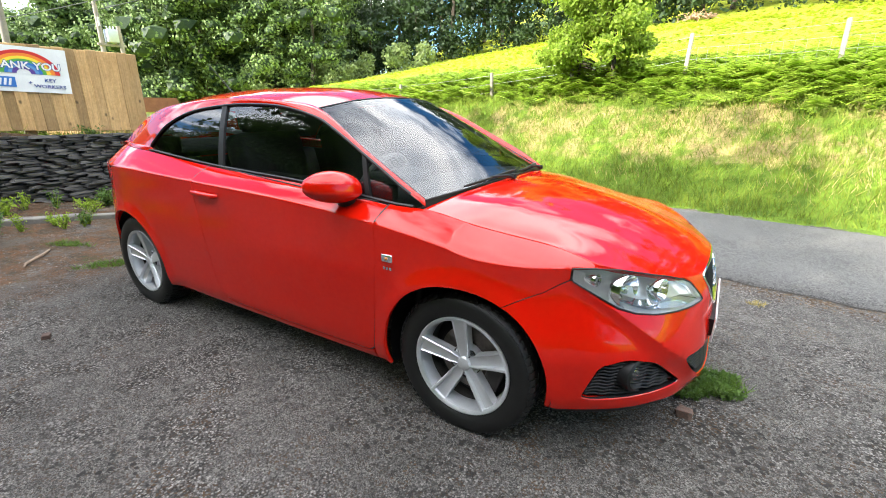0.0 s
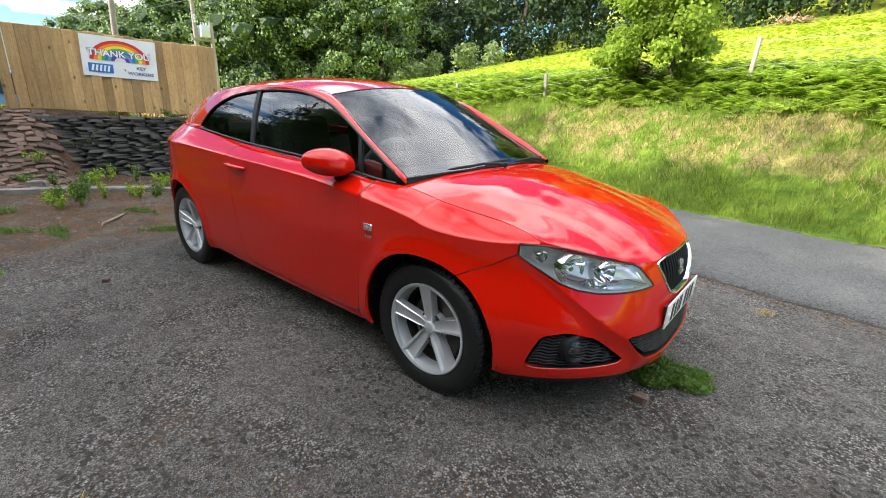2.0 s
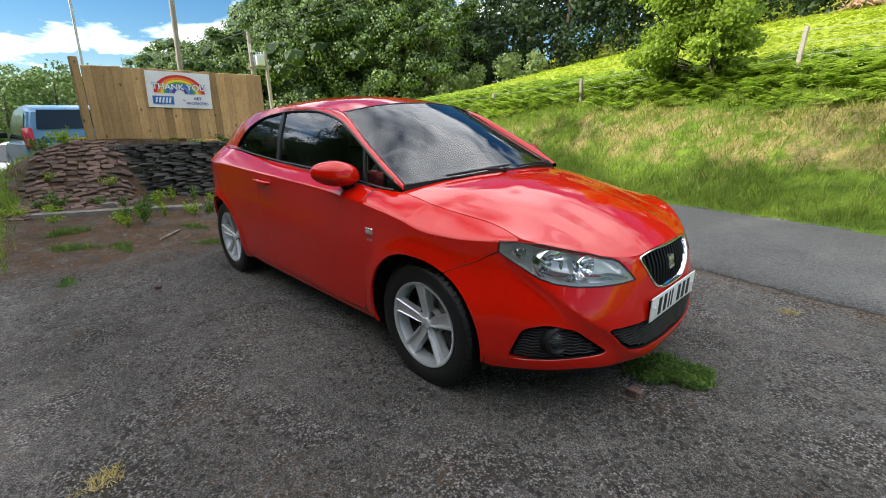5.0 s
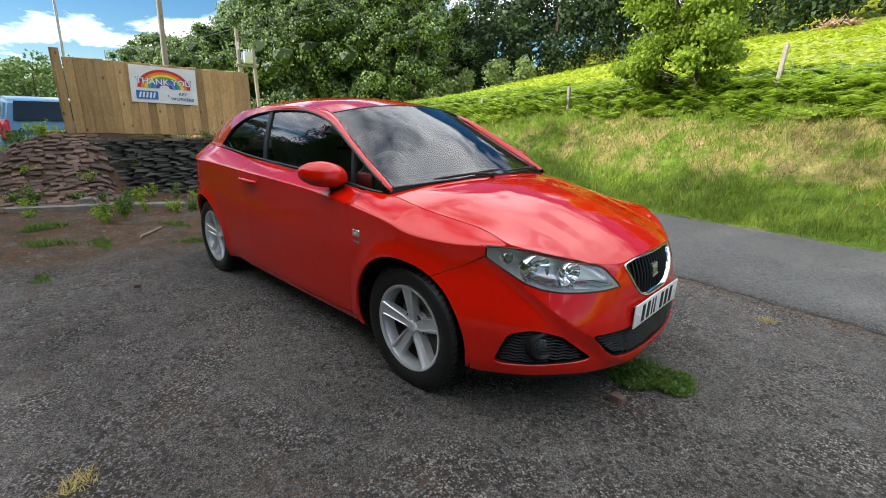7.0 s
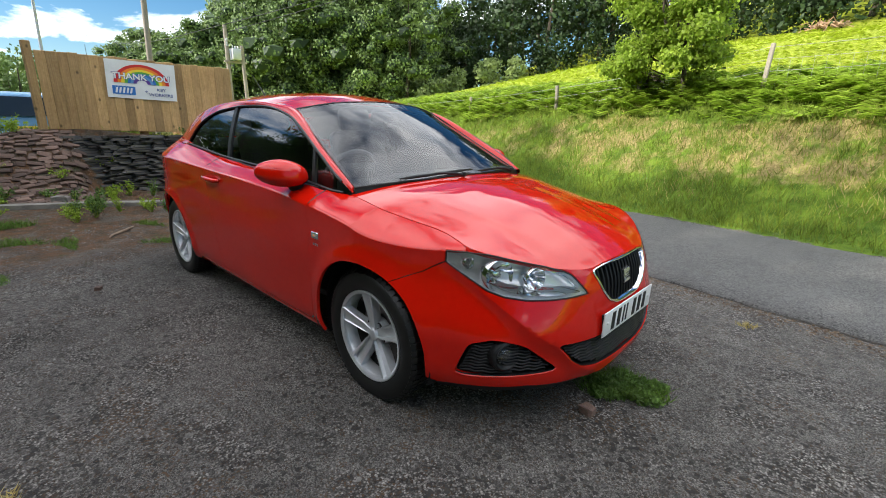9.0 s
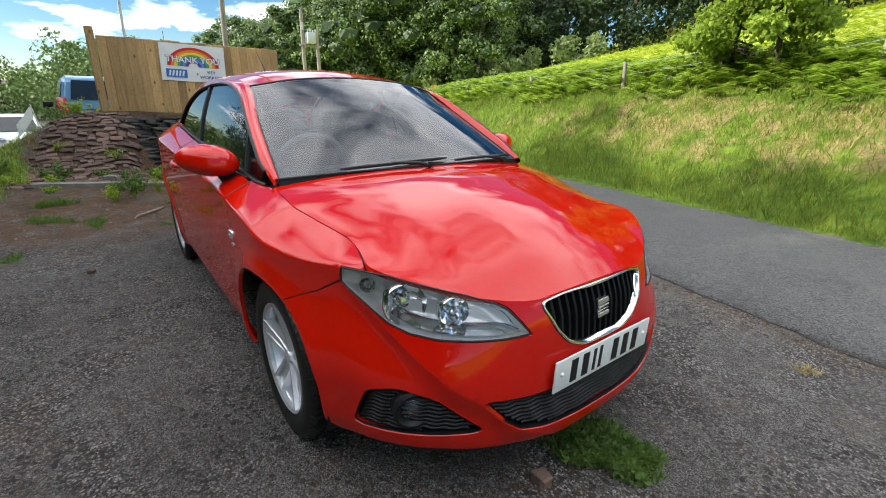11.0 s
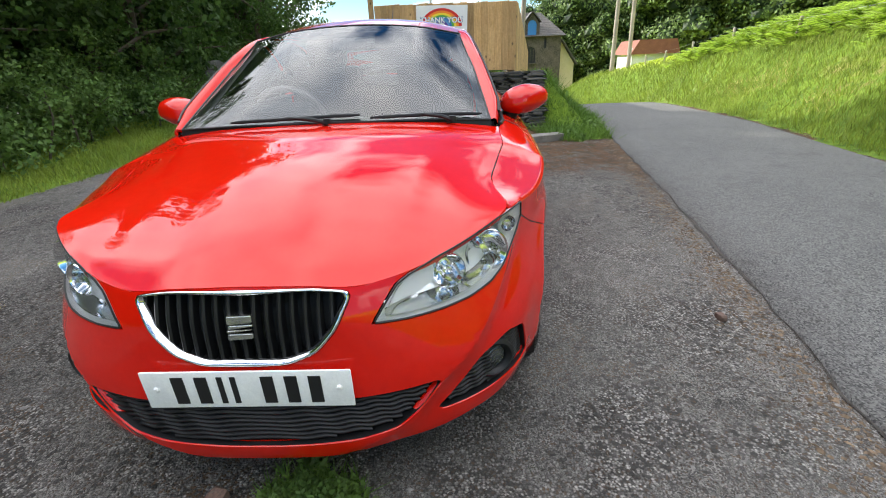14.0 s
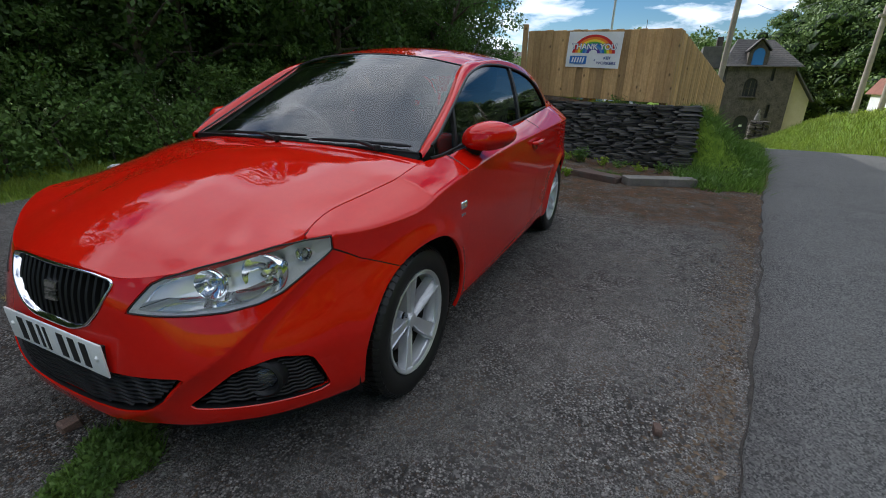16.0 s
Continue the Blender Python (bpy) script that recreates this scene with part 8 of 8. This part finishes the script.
def build_small_things():
    clump = tuft("grass_tuft", (2.07, .09), .22, .16, 1500, .05, 3, "low leafy green tuft growing in the gravel", SHADE_BLADE, turn=30)
    rng = np.random.default_rng(8)
    r, a = np.sqrt(rng.uniform(0, 1, 2600)), rng.uniform(0, 6.28, 2600)
    k = .8 + .2 * np.sin(a * 5)
    pts = np.stack([r * .22 * k * np.cos(a), r * .16 * k * np.sin(a), .012 + .035 * (1 - r * r) * rng.uniform(.3, 1, 2600)], 1)
    quads_mesh("leaves", leaves(pts, .022, rng, -.3, .6), 4, BRAMBLE, clump)
    for k, (x, y, rx, ry, n, h, dry) in enumerate(((-2.9, -1.35, .35, .12, 500, .04, 0), (-3.3, -.55, .30, .10, 450, .04, 0), (-2.35, -.62, .28, .12, 500, .04, 0), (-3.05, .15, .25, .1, 380, .05, 0),
                                                (.9, -2.05, .10, .07, 160, .03, 1), (1.6, -1.62, .07, .05, 90, .025, 1), (-1.0, -2.6, .14, .08, 200, .03, 1), (-1.9, -1.9, .2, .08, 260, .03, 0), (2.35, 1.35, .07, .05, 80, .03, 1),
                                                (-3.2, -1.75, .35, .15, 520, .05, 0), (-4.1, 1.0, .3, .1, 420, .07, 0), (-3.9, -1.7, .25, .2, 480, .07, 0))):
        tuft("grass_tuft", (x, y), rx, ry, n, h, 20 + k, "straggly moss and grass tuft in the dirt" if not dry else "small dry yellowish tuft in the gravel", STRAW if dry else SHADE_BLADE, 25 * k)
    plant("weed", (-3.82, -.95), .34, 420, .035, BRAMBLE, 1, "leafy green weed growing beside the kerb", .16)
    plant("weed", (-3.75, -1.15), .14, 160, .03, LEAF_YOUNG, 2, "low green weed beside the kerb", .10)
    plant("weed", (-4.9, .45), .22, 320, .04, BRAMBLE, 3, "leafy green weed at the foot of the wall", .25)
    plant("weed", (-4.95, -.55), .16, 180, .04, LEAF_YOUNG, 4, "bright green weed at the foot of the wall", .14)
    plant("weed", (-4.55, .15), .15, 160, .03, LEAF_YOUNG, 7, "low green weed at the foot of the wall", .16)
    plant("weed", (-6.25, -1.35), .22, 260, .045, LEAF_YOUNG, 5, "pale weed on the terrace edge", .2)
    plant("weed", (-6.6, -1.6), .2, 300, .045, BRAMBLE, 6, "leafy weed on the terrace edge", .25)
    plant("weed", (-5.85, -.35), .20, 220, .04, LEAF_YOUNG, 8, "green weed on top of the wall", .22)
    plant("weed", (-5.95, .9), .16, 200, .04, BRAMBLE, 9, "green weed on top of the wall", .2)
    plant("weed", (-5.3, -1.65), .2, 220, .04, BRAMBLE, 10, "dark green weed on the stone slope", .18)
    rg = random.Random(61)
    for k in range(16):
        f = rg.random()
        at = (-4.72 + .95 * f + rg.uniform(.02, .3), -1.9 + 2.5 * f)
        plant("weed", at, rg.uniform(.08, .22), 130, .03, (LEAF_YOUNG, BRAMBLE, FERN)[k % 3], 30 + k, "small green weed along the kerb", rg.uniform(.07, .15))
    for k in range(12):
        at = (rg.uniform(-5.9, -4.9), rg.uniform(-2.5, -.9))
        plant("weed", at, rg.uniform(.08, .2), 130, .035, (LEAF_YOUNG, BRAMBLE)[k % 2], 60 + k, "small green weed between the pitched stones", rg.uniform(.08, .16))
    for k in range(9):
        at = (-4.95 - .1 * rg.random() + .2 * (k * .28 - .6), -.6 + k * .28)
        plant("weed", at, rg.uniform(.08, .25), 140, .035, (BRAMBLE, LEAF_YOUNG)[k % 2], 80 + k, "green weed at the foot of the slate wall", rg.uniform(.08, .18))
    # stick, stone, litter
    twig = mesh_from("stick", rod([(-3.22, -.72, .022), (-3.05, -.83, .03), (-2.9, -.99, .022), (-2.82, -1.02, .02)], [.008, .013, .011, .005], 7), surface("dry_twig", (.16, .11, .075), (.27, .20, .14)), True)
    tagged(twig, "dry brown stick lying on the dirt", "stick")
    for at, s, lab in (((2.03, -.205), (.062, .05, .038), "small pale brown stone beside the grass tuft"), ((-1.2, -1.4), (.05, .04, .03), "small grey stone on the gravel"), ((1.1, 1.72), (.05, .03, .03), "small grey stone on the gravel"), ((-4.95, -1.12), (.2, .12, .1), "pale stone block at the foot of the stone slope")):
        ob = new("stone", stone_mesh("stone", int(at[0] * 100) % 97, PITCHED if s[0] < .19 else CONCRETE))
        ob.matrix_basis = Matrix.Translation((*at, float(height(*at)) + s[2] * .38)) @ Matrix.Rotation(at[0] * 3, 4, "Z") @ Matrix.Diagonal((*s, 1))
        tagged(ob, lab, "stone")
    for k, at in enumerate(((-1.7, -4.62), (-.9, -4.9))):
        bm = bmesh.new()
        bmesh.ops.create_icosphere(bm, subdivisions=2, radius=.08)
        r = random.Random(k)
        for v in bm.verts:
            v.co = Vector((v.co.x * 1.2, v.co.y, v.co.z * .55)) * r.uniform(.7, 1.15)
        ob = mesh_from("litter", bm, VINYL)
        ob.location = (*at, float(height(*at)) + .06)
        tagged(ob, "crumpled white paper litter on the verge", "litter")


def pebble_mesh(name, x, y, s, rng, material, label, category):
    """Many small rough stones lying on the ground, as one mesh."""
    n = len(x)
    octa = np.array([(1, 0, 0), (0, 1, 0), (-1, 0, 0), (0, -1, 0), (0, 0, .7), (0, 0, -.5)])
    tri = np.array([(0, 1, 4), (1, 2, 4), (2, 3, 4), (3, 0, 4), (1, 0, 5), (2, 1, 5), (3, 2, 5), (0, 3, 5)])
    jit = 1 + .35 * rng.normal(size=(n, 6, 1))
    a = rng.uniform(0, 6.28, n)
    rot = np.zeros((n, 3, 3))
    rot[:, 0, 0], rot[:, 0, 1], rot[:, 1, 0], rot[:, 1, 1], rot[:, 2, 2] = np.cos(a), -np.sin(a), np.sin(a), np.cos(a), 1
    v = np.einsum("nij,nkj->nki", rot, octa[None] * jit * s[:, None, None] * np.array([1.2, .9, .8])) + np.stack([x, y, height(x, y) + s * .2], 1)[:, None]
    faces = (np.arange(n)[:, None, None] * 6 + tri[None]).reshape(-1, 3)
    me = bpy.data.meshes.new(name)
    me.from_pydata(v.reshape(-1, 3).tolist(), [], faces.tolist())
    me.materials.append(material)
    tagged(new(name, me), label, category, kind="stuff")


def build_pebbles():
    """Loose chippings over the forecourt."""
    rng = np.random.default_rng(77)
    n = 9000
    x, y = rng.uniform(-3.5, 3.6, n), rng.uniform(-3.6, 2.0, n)
    dense_zone = hash_noise(x, y, 1.1, 21) + .35 * ease(.8, .1, np.abs(y - road_near(x) + .3))
    ok = (rng.uniform(0, 1, n) < dense_zone) & (y < road_near(x) - .03)
    x, y = x[ok], y[ok]
    n = len(x)
    s = rng.uniform(.003, .009, n) * (1 + 1.2 * (rng.uniform(0, 1, n) > .97))
    pebble_mesh("loose_chippings", x, y, s, rng, surface("chipping", (.09, .085, .08), (.24, .225, .21), rough=.9, spread=.45), "loose grey stone chippings strewn over the forecourt", "gravel")
    # brown grit, twigs and moss swept along the edge of the lane, and dust below the wall
    n = 5200
    x = rng.uniform(-4.2, 4.5, n)
    y = road_near(x) - .03 - np.abs(rng.normal(size=n)) * .10
    k = rng.uniform(0, 1, n) < .35
    x[k], y[k] = rng.uniform(-4.6, -2.2, k.sum()), rng.uniform(-2.2, 1.9, k.sum())
    pebble_mesh("edge_grit", x, y, rng.uniform(.003, .011, n), rng, surface("brown_grit", (.075, .050, .030), (.20, .145, .095), rough=.95, spread=.5), "brown grit and debris swept along the edge of the lane", "grit")


build_house()
build_vehicles()
build_yard()
build_small_things()
build_pebbles()
